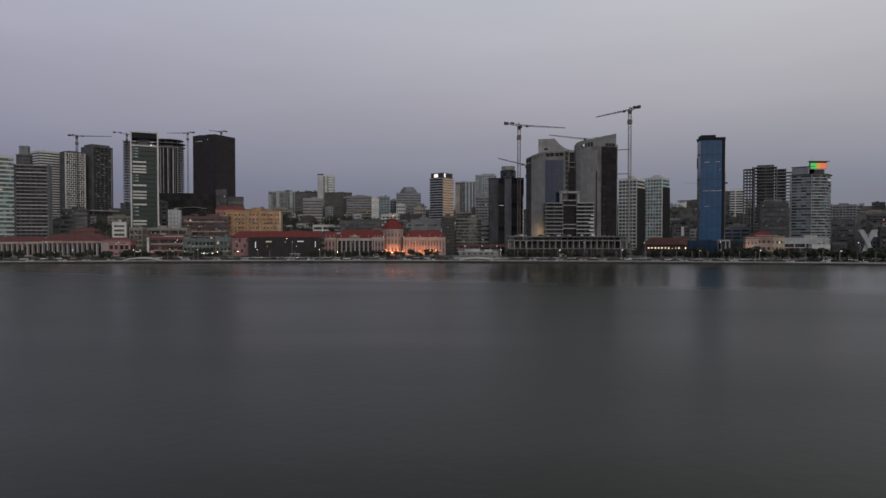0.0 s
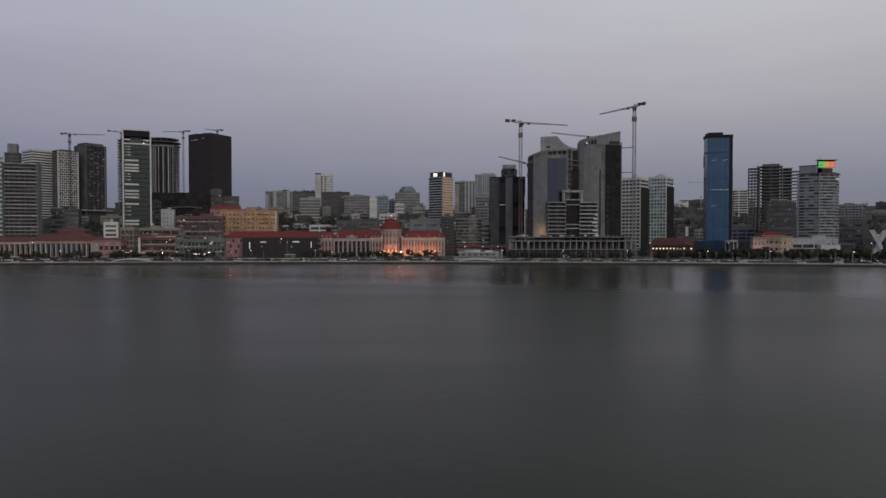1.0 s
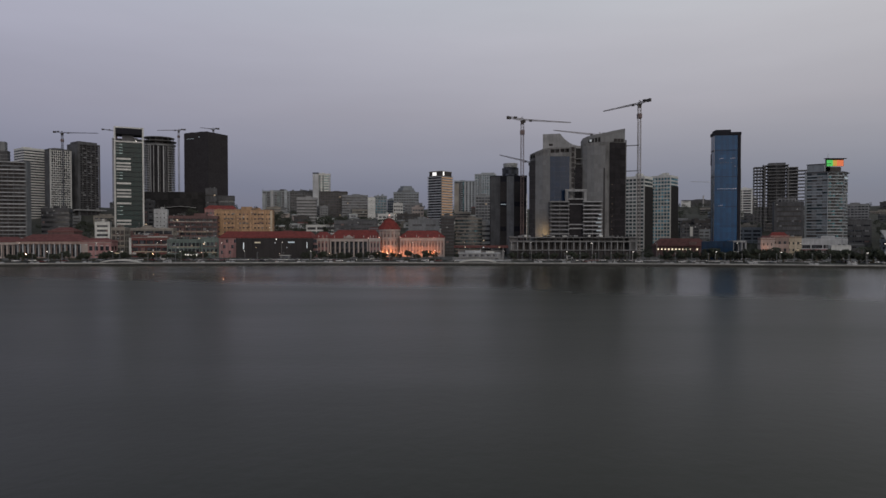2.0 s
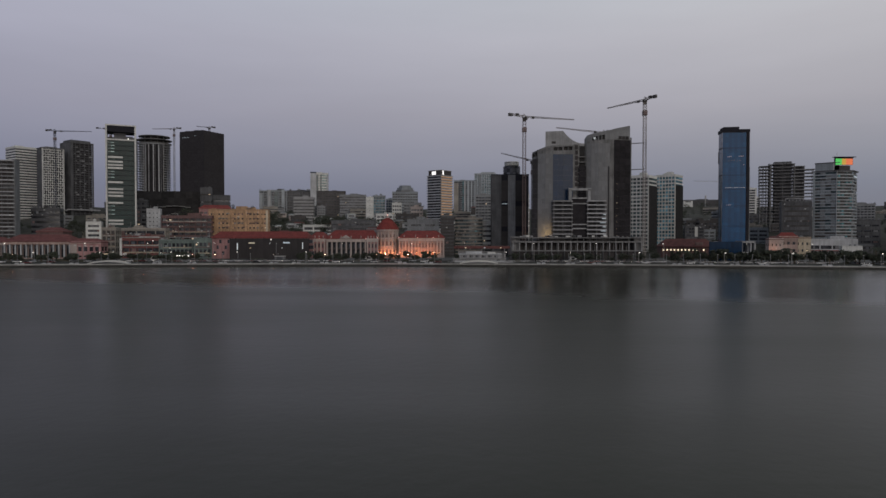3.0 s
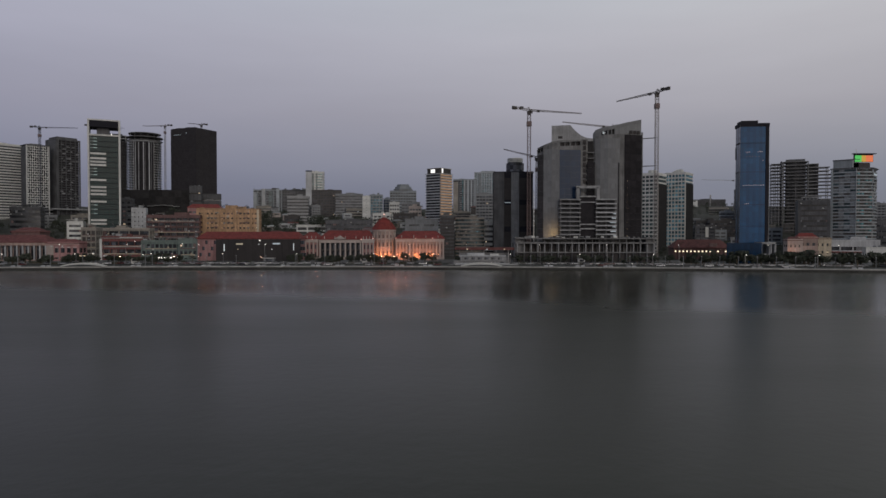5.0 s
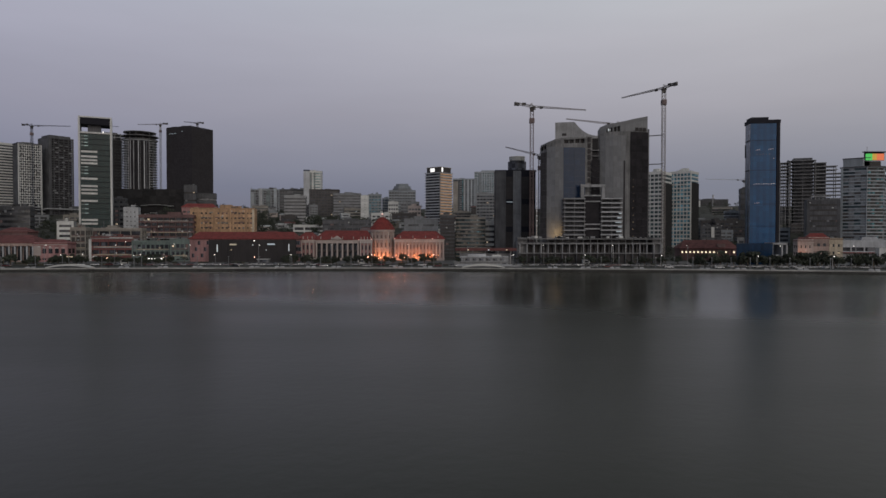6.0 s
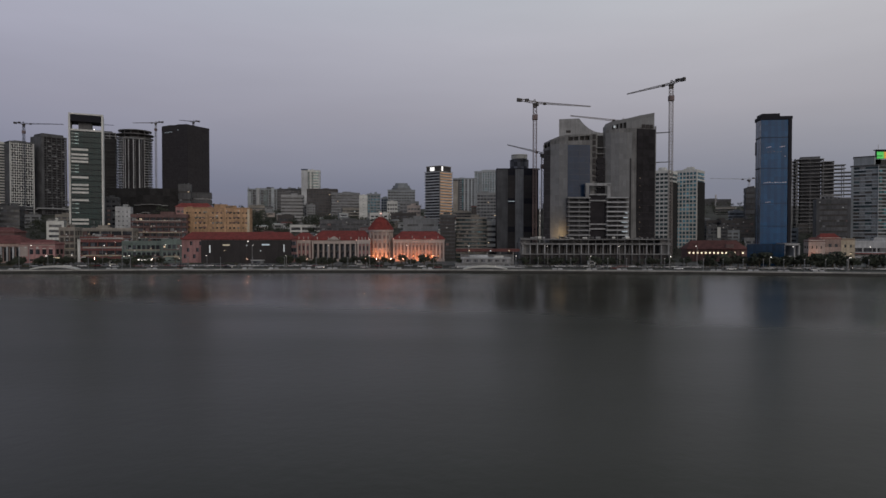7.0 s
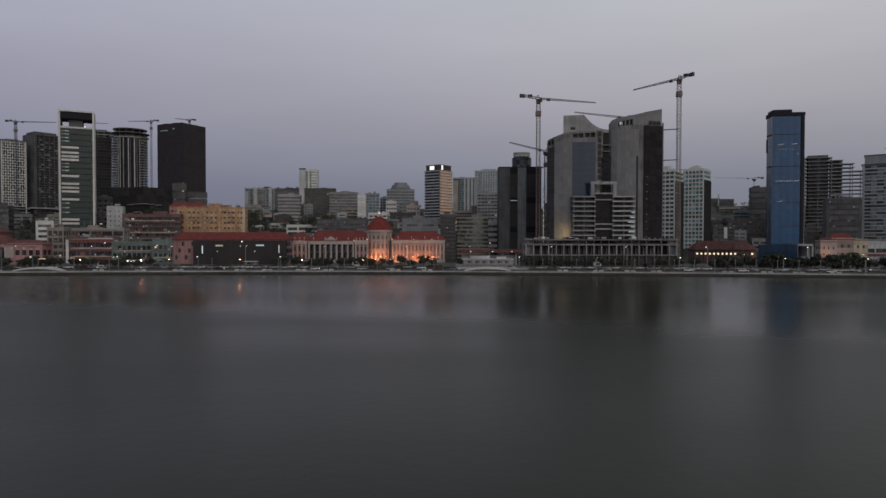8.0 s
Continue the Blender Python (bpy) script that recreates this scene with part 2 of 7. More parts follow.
def water_mat():
    """Bay water: a calm lee near the quay, wind ripples further out, with a wandering border between the two."""
    m = bpy.data.materials.new("bay water")
    m.use_nodes = True
    n, l = m.node_tree.nodes, m.node_tree.links
    b = n["Principled BSDF"]
    b.inputs["IOR"].default_value = 1.28
    b.inputs["Base Color"].default_value = (0.0090, 0.0103, 0.0002, 1)
    tc, sep = n.new("ShaderNodeTexCoord"), n.new("ShaderNodeSeparateXYZ")
    l.new(tc.outputs["Object"], sep.inputs[0])

    def math_node(op, a, c):
        k = n.new("ShaderNodeMath")
        k.operation = op
        for i, v in ((0, a), (1, c)):
            if isinstance(v, (int, float)):
                k.inputs[i].default_value = v
            else:
                l.new(v, k.inputs[i])
        return k.outputs[0]

    edge = math_node("ADD", sep.outputs["Y"], math_node("MULTIPLY", sep.outputs["X"], 0.32))
    drift = n.new("ShaderNodeTexNoise")
    drift.inputs["Scale"].default_value, drift.inputs["Detail"].default_value = 0.05, 3
    l.new(tc.outputs["Object"], drift.inputs["Vector"])
    edge = math_node("ADD", edge, math_node("MULTIPLY", math_node("SUBTRACT", drift.outputs[0], 0.5), 16.0))
    calm = n.new("ShaderNodeMapRange")
    calm.interpolation_type = "SMOOTHSTEP"
    calm.inputs[1].default_value, calm.inputs[2].default_value = 232.0, 266.0
    l.new(edge, calm.inputs[0])
    rough = n.new("ShaderNodeMapRange")
    rough.inputs[3].default_value, rough.inputs[4].default_value = 0.315, 0.20
    l.new(calm.outputs[0], rough.inputs[0])
    patches = n.new("ShaderNodeTexNoise")
    patches.inputs["Scale"].default_value, patches.inputs["Detail"].default_value = 0.012, 4
    stretch = n.new("ShaderNodeMapping")
    stretch.inputs["Scale"].default_value = (0.35, 1.6, 1.0)
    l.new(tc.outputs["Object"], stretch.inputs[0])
    l.new(stretch.outputs[0], patches.inputs["Vector"])
    wind = math_node("MULTIPLY", math_node("SUBTRACT", patches.outputs[0], 0.5), 0.22)
    l.new(math_node("ADD", rough.outputs[0], wind), b.inputs["Roughness"])
    shine = n.new("ShaderNodeMapRange")
    shine.inputs[3].default_value, shine.inputs[4].default_value = 0.40, 0.92
    l.new(calm.outputs[0], shine.inputs[0])
    l.new(shine.outputs[0], b.inputs["Specular IOR Level"])
    wave = n.new("ShaderNodeTexNoise")
    wave.inputs["Scale"].default_value, wave.inputs["Detail"].default_value = 0.5, 5
    l.new(tc.outputs["Object"], wave.inputs["Vector"])
    k = n.new("ShaderNodeBump")
    k.inputs["Distance"].default_value = 0.06
    k.inputs["Strength"].default_value = 0.6
    l.new(wave.outputs[0], k.inputs["Height"])
    l.new(k.outputs[0], b.inputs["Normal"])
    return m


WATER = water_mat()


# ======================================================================= builders
def mesh_of(name, verts, faces, material, smooth=False):
    me = bpy.data.meshes.new(name)
    me.from_pydata([tuple(v) for v in verts], [], faces)
    bm = bmesh.new()
    bm.from_mesh(me)
    bmesh.ops.recalc_face_normals(bm, faces=bm.faces)
    bm.to_mesh(me)
    bm.free()
    me.materials.append(material)
    if smooth:
        me.shade_smooth()
    return me


def add_box(vs, fs, x0, x1, y0, y1, z0, z1):
    k = len(vs)
    vs += [(x0, y0, z0), (x1, y0, z0), (x1, y1, z0), (x0, y1, z0), (x0, y0, z1), (x1, y0, z1), (x1, y1, z1), (x0, y1, z1)]
    fs += [tuple(k + i for i in q) for q in ((3, 2, 1, 0), (4, 5, 6, 7), (0, 1, 5, 4), (1, 2, 6, 5), (2, 3, 7, 6), (3, 0, 4, 7))]


def add_bar(vs, fs, p, q, r):
    """A square bar from p to q."""
    p, q = Vector(p), Vector(q)
    d = (q - p).normalized()
    a = d.cross(Vector((0, 0, 1)) if abs(d.z) < 0.9 else Vector((1, 0, 0))).normalized() * r
    c = d.cross(a).normalized() * r
    k = len(vs)
    for e in (p, q):
        vs += [tuple(e + a + c), tuple(e - a + c), tuple(e - a - c), tuple(e + a - c)]
    fs += [(k, k + 1, k + 5, k + 4), (k + 1, k + 2, k + 6, k + 5), (k + 2, k + 3, k + 7, k + 6), (k + 3, k, k + 4, k + 7),
           (k + 3, k + 2, k + 1, k), (k + 4, k + 5, k + 6, k + 7)]


BOXES = {}


def box(w, d, h, material):
    """A box mesh with its origin at the middle of its foot; equal boxes share one mesh."""
    key = (round(w, 3), round(d, 3), round(h, 3), material.name)
    if key not in BOXES:
        vs, fs = [], []
        add_box(vs, fs, -w / 2, w / 2, -d / 2, d / 2, 0, h)
        BOXES[key] = mesh_of("box", vs, fs, material)
    return BOXES[key]


def thing(name, label, category, x, y, z, rz=0.0, group="", kind=""):
    ob = new(name)
    ob.empty_display_size = 1.0
    ob.location, ob.rotation_euler.z = (x, y, z), radians(rz)
    return tagged(ob, label, category, group, kind)


def piece(name, mesh, parent, x=0.0, y=0.0, z=0.0, rz=0.0, label=""):
    ob = new(name, mesh)
    ob.parent = parent
    ob.location, ob.rotation_euler.z = (x, y, z), radians(rz)
    return tagged(ob, label)


def shape(name, verts, faces, material, parent, label="", smooth=False):
    return piece(name, mesh_of(name, verts, faces, material, smooth), parent, label=label)


def prism(name, plan, z0, tops, material, parent, label=""):
    """An upright prism on a plan, its top following one height for each corner."""
    n = len(plan)
    vs = [(x, y, z0) for x, y in plan] + [(x, y, t) for (x, y), t in zip(plan, tops)]
    fs = [tuple(range(n))[::-1], tuple(range(n, 2 * n))] + [(i, (i + 1) % n, n + (i + 1) % n, n + i) for i in range(n)]
    return shape(name, vs, fs, material, parent, label)


def shore_y(x):
    return 418.0 - 0.00042 * min(abs(x + 60.0), 460.0) ** 2


def smooth(a, b, v):
    u = min(max((v - a) / (b - a), 0.0), 1.0)
    return u * u * (3 - 2 * u)


def ground_z(x, y):
    """The quay level, then the hill that the upper town stands on."""
    z = 1.55 + 22.0 * smooth(570, 720, y) + 20.0 * smooth(690, 950, y) + 22.0 * smooth(900, 1250, y) * (0.75 + 0.25 * math.sin(x * 0.006 + 1.0))
    z += 13.0 * smooth(230, 330, x) * smooth(980, 1150, y)
    return z + 10.0 * smooth(-150, -420, x) * smooth(650, 900, y) + 1.6 * math.sin(x * 0.021 + y * 0.013) * smooth(600, 720, y)


def facing(x):
    """The turn about z that makes a front look at the middle of the flight."""
    return math.degrees(math.atan2(-x, 480.0))


def rooftop(b, w, d, h, material, rng, boxes=2, rail=True, masts=2):
    """A parapet and the plant rooms on a flat roof."""
    vs, fs = [], []
    t, u = 0.25, 1.0
    add_box(vs, fs, -w / 2, w / 2, 0, t, h, h + u)
    add_box(vs, fs, -w / 2, w / 2, d - t, d, h, h + u)
    add_box(vs, fs, -w / 2, -w / 2 + t, t, d - t, h, h + u)
    add_box(vs, fs, w / 2 - t, w / 2, t, d - t, h, h + u)
    if rail:
        shape("parapet", vs, fs, material, b)
    for i in range(boxes):
        bw, bd, bh = w * rng.uniform(0.14, 0.3), d * rng.uniform(0.2, 0.4), rng.uniform(1.6, 3.4)
        bx = rng.uniform(-w / 2 + bw, w / 2 - bw) * 0.8
        piece("plant_room", box(bw, bd, bh, material), b, bx, d * rng.uniform(0.35, 0.65), h + 0.01)
    for i in range(rng.randint(0, masts)):
        vs, fs = [], []
        add_bar(vs, fs, (0, 0, 0), (0, 0, rng.uniform(3, 6)), 0.06)
        mast = shape("antenna", vs, fs, STEEL, b)
        mast.location = (rng.uniform(-w / 3, w / 3), d * 0.4, h)


m_tank = 10
vs = [(0.8 * math.cos(2 * math.pi * i / m_tank), 0.8 * math.sin(2 * math.pi * i / m_tank), z) for z in (0.0, 1.7) for i in range(m_tank)] + [(0, 0, 2.0)]
fs = [(i, (i + 1) % m_tank, m_tank + (i + 1) % m_tank, m_tank + i) for i in range(m_tank)] + [(m_tank + i, m_tank + (i + 1) % m_tank, 2 * m_tank) for i in range(m_tank)]
TANK = mesh_of("tank", vs, fs + [tuple(range(m_tank))[::-1]], GREY)


def block(name, label, x, y, w, d, top, floors, wall, glass=None, rz=0.0, cols=0, sides=0, band=0.42, proud=0.6, pier=0.7,
          lit=0.006, lit_mat=None, group="", boxes=2, z0=None, category="building", seed=0, end_walls=0.0):
    """A storeyed building: a glazed body, a band of wall at each floor and piers between the windows. x is the middle of its front."""
    glass = glass or DARK_GLASS
    rng = random.Random(round(x * 7 + y * 3) + seed)
    z0 = ground_z(x, y) - 0.6 if z0 is None else z0
    h = top - z0
    b = thing(name, label, category, x, y, z0, rz, group)
    piece("body", box(w - 2 * proud, d - 2 * proud, h - 0.05, glass), b, 0, d / 2, 0)
    step = h / floors
    band_h = step * band
    slab = box(w, d, band_h, wall)
    for i in range(floors):
        piece("floor_band", slab, b, 0, d / 2, (i + 1) * step - band_h)
    piece("plinth", box(w, d, step * 0.35, wall), b, 0, d / 2, 0)
    if cols:
        up = box(pier, proud + 0.1, h - 0.3, wall)
        for i in range(cols + 1):
            piece("pier", up, b, -w / 2 + pier / 2 + 0.04 + i * (w - pier - 0.08) / cols, 0.04 + (proud + 0.1) / 2, 0)
    if sides:
        up = box(proud + 0.1, pier, h - 0.3, wall)
        for i in range(sides + 1):
            yy = pier / 2 + 0.05 + i * (d - pier - 0.1) / sides
            side = 1 if x < 0 else -1
            piece("pier", up, b, side * (w / 2 - 0.04 - (proud + 0.1) / 2), yy, 0)
    if end_walls:
        for s in (-1, 1):
            piece("end_wall", box(end_walls, d + 0.1, h + 0.4, wall), b, s * (w / 2 - end_walls / 2 + 0.06), d / 2, 0)
    n = cols or max(3, int(w / 3.0))
    cw = (w - pier) / n
    pane = box(cw * 0.4, 0.06, step * (1 - band) * 0.5, lit_mat or LIT_WARM)
    for i in range(floors):
        for j in range(n):
            if rng.random() < lit:
                piece("lit_window", pane, b, -w / 2 + pier / 2 + (j + 0.5) * cw, proud - 0.05, i * step + step * 0.1)
    if y < 720 and group == "" and floors <= 12:
        covers = [box(cw * 0.55, 0.08, step * (1 - band) * 0.95, c) for c in (ASH, GREY, BROWN)]
        cooler = box(0.9, 0.5, 0.7, WHITE)
        for i in range(floors):
            for j in range(n):
                u = rng.random()
                if u < 0.15:
                    piece("shutter", rng.choice(covers), b, -w / 2 + pier / 2 + (j + 0.5) * cw, proud - 0.06, i * step + 0.02)
                elif u < 0.19:
                    piece("air_conditioner", cooler, b, -w / 2 + pier / 2 + (j + rng.uniform(0.2, 0.8)) * cw, -0.2, (i + 1) * step - band_h * 0.7)
        for i in range(rng.randint(1, 3)):
            piece("water_tank", TANK, b, rng.uniform(-w / 2 + 1, w / 2 - 1), rng.uniform(1.5, d - 1.5), h)
    rooftop(b, w, d, h, wall, rng, boxes, True, 2 if group == "" else 0)
    return b


def frame_tower(name, label, x, y, w, d, top, floors, rz=0.0, cols=6, rows=3, core=0.45, core_x=0.0, netted=(), slab=0.4, wall=None, z0=None, group=""):
    """An unfinished concrete frame: bare slabs, columns and a lift core, open between."""
    wall = wall or RAW
    z0 = ground_z(x, y) - 0.6 if z0 is None else z0
    h = top - z0
    b = thing(name, label, "building", x, y, z0, rz, group)
    step = h / floors
    plate = box(w, d, slab, wall)
    for i in range(floors):
        piece("floor_slab", plate, b, 0, d / 2, (i + 1) * step - slab)
    post = box(0.6, 0.6, h - 0.1, wall)
    for j in range(rows + 1):
        for i in range(cols + 1):
            if j in (0, rows) or i in (0, cols):
                piece("column", post, b, -w / 2 + 0.6 + i * (w - 1.2) / cols, 0.6 + j * (d - 1.2) / rows, 0)
    piece("lift_core", box(w * core, d * 0.6, h + 2.5, DARKCON), b, core_x * w, d * 0.55, 0)
    for x0, x1, f0, f1 in netted:
        for f in range(f0, f1):
            piece("safety_net", box((x1 - x0) * w - 0.1, 0.08, step - 0.1, NET_GREEN), b, (x0 + x1) / 2 * w, -0.06, f * step)
    return b


def hip_roof(name, x0, x1, y0, y1, z0, z1, inset, material, parent, over=0.6):
    """A hipped roof with a boxed eave."""
    x0, x1, y0, y1 = x0 - over, x1 + over, y0 - over, y1 + over
    ym = (y0 + y1) / 2
    vs = [(x0, y0, z0), (x1, y0, z0), (x1, y1, z0), (x0, y1, z0), (x0 + inset, ym, z1), (x1 - inset, ym, z1),
          (x0, y0, z0 - 0.3), (x1, y0, z0 - 0.3), (x1, y1, z0 - 0.3), (x0, y1, z0 - 0.3)]
    fs = [(0, 1, 5, 4), (1, 2, 5), (2, 3, 4, 5), (3, 0, 4), (6, 7, 1, 0), (7, 8, 2, 1), (8, 9, 3, 2), (9, 6, 0, 3), (9, 8, 7, 6)]
    return shape(name, vs, fs, material, parent)


def clad(parent, p, q, z0, z1, rows, cols, material, name="cladding_panel", gap=0.09, proud=0.12, skip=None):
    """Panels hung on the upright wall from p to q (seen from outside, p on the left)."""
    p, q = Vector((*p, 0)), Vector((*q, 0))
    d = q - p
    length = d.length
    d.normalize()
    out = Vector((d.y, -d.x, 0))
    pw, ph = length / cols, (z1 - z0) / rows
    me = box(pw - gap, proud, ph - gap, material)
    rz = math.degrees(math.atan2(d.y, d.x))
    for j in range(rows):
        for i in range(cols):
            if skip and skip(i, j):
                continue
            c = p + d * (i + 0.5) * pw + out * proud * 0.5
            piece(name, me, parent, c.x, c.y, z0 + j * ph + gap / 2, rz)


def lattice(name, length, width, material, parent, r=0.11, rise=0.0, taper=1.0, label=""):
    """A lattice beam along local x from 0 to length."""
    vs, fs = [], []
    n = max(2, int(abs(length) / width))
    w = width / 2

    def corner(i, s, u):
        k = i / n
        e = w * (1 + (taper - 1) * k)
        return (length * k, s * e, u * e + rise * k)

    corners = [(-1, -1), (1, -1), (1, 1), (-1, 1)]
    for s, u in corners:
        add_bar(vs, fs, corner(0, s, u), corner(n, s, u), r)
    for i in range(n):
        for k in range(4):
            a, c = corners[k], corners[(k + 1) % 4]
            add_bar(vs, fs, corner(i, *a), corner(i + 1, *c), r * 0.6)
            add_bar(vs, fs, corner(i, *a), corner(i, *c), r * 0.6)
    return shape(name, vs, fs, material, parent, label)


def crane(label, x, y, z0, top, jib, back, rz, luff=0.0, paint=None, width=1.8, ties=(), mast_paint=None, r=0.075):
    """A tower crane: mast, climbing collar, slewing ring, cab, jib, and counter jib with its ballast."""
    paint = paint or CRANE_PAINT
    c = thing("tower_crane", label, "crane", x, y, z0, 0, "tower cranes")
    h = top - z0
    mast = lattice("mast", h, width, mast_paint or paint, c, r * 1.35)
    mast.rotation_euler.y = radians(-90)
    turn = Matrix.Rotation(radians(rz), 4, "Z")
    vs, fs = [], []
    add_box(vs, fs, -0.9, 0.9, -0.9, 0.9, h - 2.2, h - 0.4)
    add_box(vs, fs, -1.3, 1.3, -1.3, 1.3, h - 0.4, h + 0.5)
    ring = shape("slewing_ring", vs, fs, BROWN, c)
    piece("cab", box(1.3, 1.3, 2.0, BROWN), ring, *(turn @ Vector((1.0, -1.3, h - 1.2))), rz=rz)
    if h > 60:
        piece("climbing_collar", box(width + 0.9, width + 0.9, 3.0, CRANE_MAUVE), c, 0, 0, h - 9.5)
    beam = lattice("jib", jib, 1.1, paint, c, r, luff, 0.45)
    beam.location, beam.rotation_euler.z = (0, 0, h + 1.0), radians(rz)
    tail = lattice("counter_jib", back, 1.2, paint, c, r, back * 0.12)
    tail.location, tail.rotation_euler.z = (0, 0, h + 1.0), radians(rz + 180)
    piece("counterweight", box(3.0, 1.5, 1.9, BROWN), tail, back - 1.6, 0, back * 0.12 - 1.5)
    piece("winch_house", box(2.2, 1.4, 1.4, BROWN), tail, back * 0.45, 0, back * 0.05)
    piece("trolley", box(1.6, 1.2, 1.3, BROWN), beam, jib * 0.17, 0, luff * 0.17 - 1.0)
    vs, fs = [], []
    for s in (-0.5, 0.5):
        add_bar(vs, fs, turn @ Vector((0.9, s, h + 0.8)), turn @ Vector((-0.3, s, h + 3.0)), 0.1)
        add_bar(vs, fs, turn @ Vector((-2.0, s, h + 1.0)), turn @ Vector((-0.3, s, h + 3.0)), 0.1)
    shape("jib_gantry", vs, fs, paint, c)
    for tz, tx, ty in ties:
        vs, fs = [], []
        add_bar(vs, fs, (0, 0, tz - z0), (tx, ty, tz - z0), 0.22)
        add_bar(vs, fs, (0, 1.2, tz - z0), (tx, ty + 1.5, tz - z0), 0.22)
        shape("wall_tie", vs, fs, STEEL, c)
    return c


# ======================================================================= water, ground, quay, road
def strip(name, d0, d1, z, material, label, x0=-900, x1=900, step=15, thick=0.0):
    """A band of ground that follows the quay, from d0 to d1 metres inland."""
    n = int((x1 - x0) / step)
    vs, fs = [], []
    for i in range(n + 1):
        x = x0 + i * step
        s = shore_y(x)
        vs += [(x, s + d0, z), (x, s + d1, z), (x, s + d0, z - 0.35), (x, s + d1, z - 0.35)]
    for i in range(n):
        a, b = 4 * i, 4 * i + 4
        fs += [(a, b, b + 1, a + 1), (a + 2, b + 2, b, a), (a + 1, b + 1, b + 3, a + 3)]
    fs += [(0, 1, 3, 2), (4 * n + 2, 4 * n + 3, 4 * n + 1, 4 * n)]
    return tagged(new(name, mesh_of(name, vs, fs, material)), label, name.replace("_", " "), kind="structure")


water = new("water", mesh_of("water", [(-4200, -3500, 0), (4200, -3500, 0), (4200, 460, 0), (-4200, 460, 0)], [(0, 1, 2, 3)], WATER))
tagged(water, "calm grey bay water with faint ripples at dusk", "water", kind="structure")

gx = [-4200, -2800, -1800, -1200] + [x for x in range(-900, 901, 20)] + [1200, 1800, 2800, 4200]
gd = [0.6, 12, 30, 50, 75, 100] + [120 + 20 * i for i in range(48)] + [1200, 1500, 2000, 2800, 3800]
vs = [(x, shore_y(x) + d, ground_z(x, shore_y(x) + d)) for x in gx for d in gd]
k = len(gd)
fs = [(i * k + j, (i + 1) * k + j, (i + 1) * k + j + 1, i * k + j + 1) for i in range(len(gx) - 1) for j in range(k - 1)]
tagged(new("ground", mesh_of("ground", vs, fs, EARTH, True)), "brown earth and scrub of the town hill", "ground", kind="structure")

strip("promenade", 0.9, 12, 1.64, PAVING, "grey paved promenade along the quay")
strip("lawn", 12.05, 18, 1.74, LAWN, "dry lawn strip beside the promenade")
strip("road", 18.05, 31, 1.62, ASPHALT, "dark asphalt road along the bay front")
strip("median", 31.05, 34, 1.78, LAWN, "planted strip between the carriageways")
strip("road", 34.05, 45, 1.62, ASPHALT, "dark asphalt carriageway beside the buildings")
strip("pavement", 45.05, 100, 1.76, PAVING, "grey pavement and forecourts before the buildings")

quay = thing("quay_wall", "grey concrete quay wall with a pale stone coping", "quay wall", 0, 0, 0, kind="structure")
n = 120
vs, fs = [], []
for i in range(n + 1):
    x = -900 + i * 15
    s = shore_y(x)
    vs += [(x, s + 0.3, -3), (x, s + 0.3, 1.09), (x, s + 1.5, 1.09), (x, s + 1.5, -3)]
for i in range(n):
    a, b = 4 * i, 4 * i + 4
    fs += [(a, b, b + 1, a + 1), (a + 1, b + 1, b + 2, a + 2), (a + 2, b + 2, b + 3, a + 3)]
shape("wall", vs, fs, QUAY, quay)


# ======================================================================= the west towers
block("office_tower", "pale green glass tower with white floor bands", -405, 600, 18, 18, 89.9, 22, WHITE, PALE_GLASS, facing(-401), 0, 0, 0.36, 0.3)


def shell_tower(x, y, w, d, top, rz):
    """A bare tower of thin slabs round floors filled dark for shade, a blank end wall, a set-back upper stage and a
    lift head.
    """
    rng = random.Random(14)
    z0 = ground_z(x, y) - 0.6
    h, floors = top - z0, 25
    step = h / floors
    b = thing("unfinished_tower", "bare concrete tower with thin slabs over dark open floors", "building", x, y, z0, rz)
    # black box paints the shade deep inside the open floors
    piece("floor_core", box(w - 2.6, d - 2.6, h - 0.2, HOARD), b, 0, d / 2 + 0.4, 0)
    for i in range(floors):
        piece("floor_slab", box(w, d, 0.85, (CONCRETE, PALEGREY, GREY)[i % 3]), b, 0, d / 2, (i + 1) * step - 0.85)
        for k in range(3):
            if rng.random() < 0.42:
                piece("infill_wall", box(rng.uniform(2.5, 7.0), 0.3, step * rng.uniform(0.45, 0.8), rng.choice((DARKCON, BROWN, HOARD, BROWN))), b, rng.uniform(-w * 0.4, w * 0.38), 0.9, i * step)
    for i in range(7):
        piece("column", box(0.45, 0.5, h - 0.2, DARKCON), b, -w / 2 + 0.5 + i * (w - 1.0) / 6, 0.5, 0)
    piece("end_wall", box(0.5, d - 1.0, h + 0.6, GREY), b, w / 2 + 0.15, d / 2 + 0.3, 0)
    piece("edge_wall", box(1.5, 0.6, h, DARKCON), b, -w / 2 + 0.9, -0.15, 0)
    piece("upper_stage", box(w * 0.42, d * 0.5, 9.0, DARKCON), b, -w * 0.28, d * 0.72, h)
    for i in range(3):
        piece("floor_slab", box(w * 0.45, d * 0.56, 0.4, RAW), b, -w * 0.28, d * 0.72, h + 2.6 + i * 2.9)
    piece("lift_head", box(6.6, 6.0, 16.2, GREY), b, -w * 0.28, d * 0.75, h)


shell_tower(-341.6, 540, 24.4, 13, 75.9, 17)
block("office_tower", "concrete tower with white horizontal sun bands", -495.3, 791.5, 26, 24, 118.4, 27, WHITE, DARK_GLASS, -35, 0, 0, 0.5, 0.4)


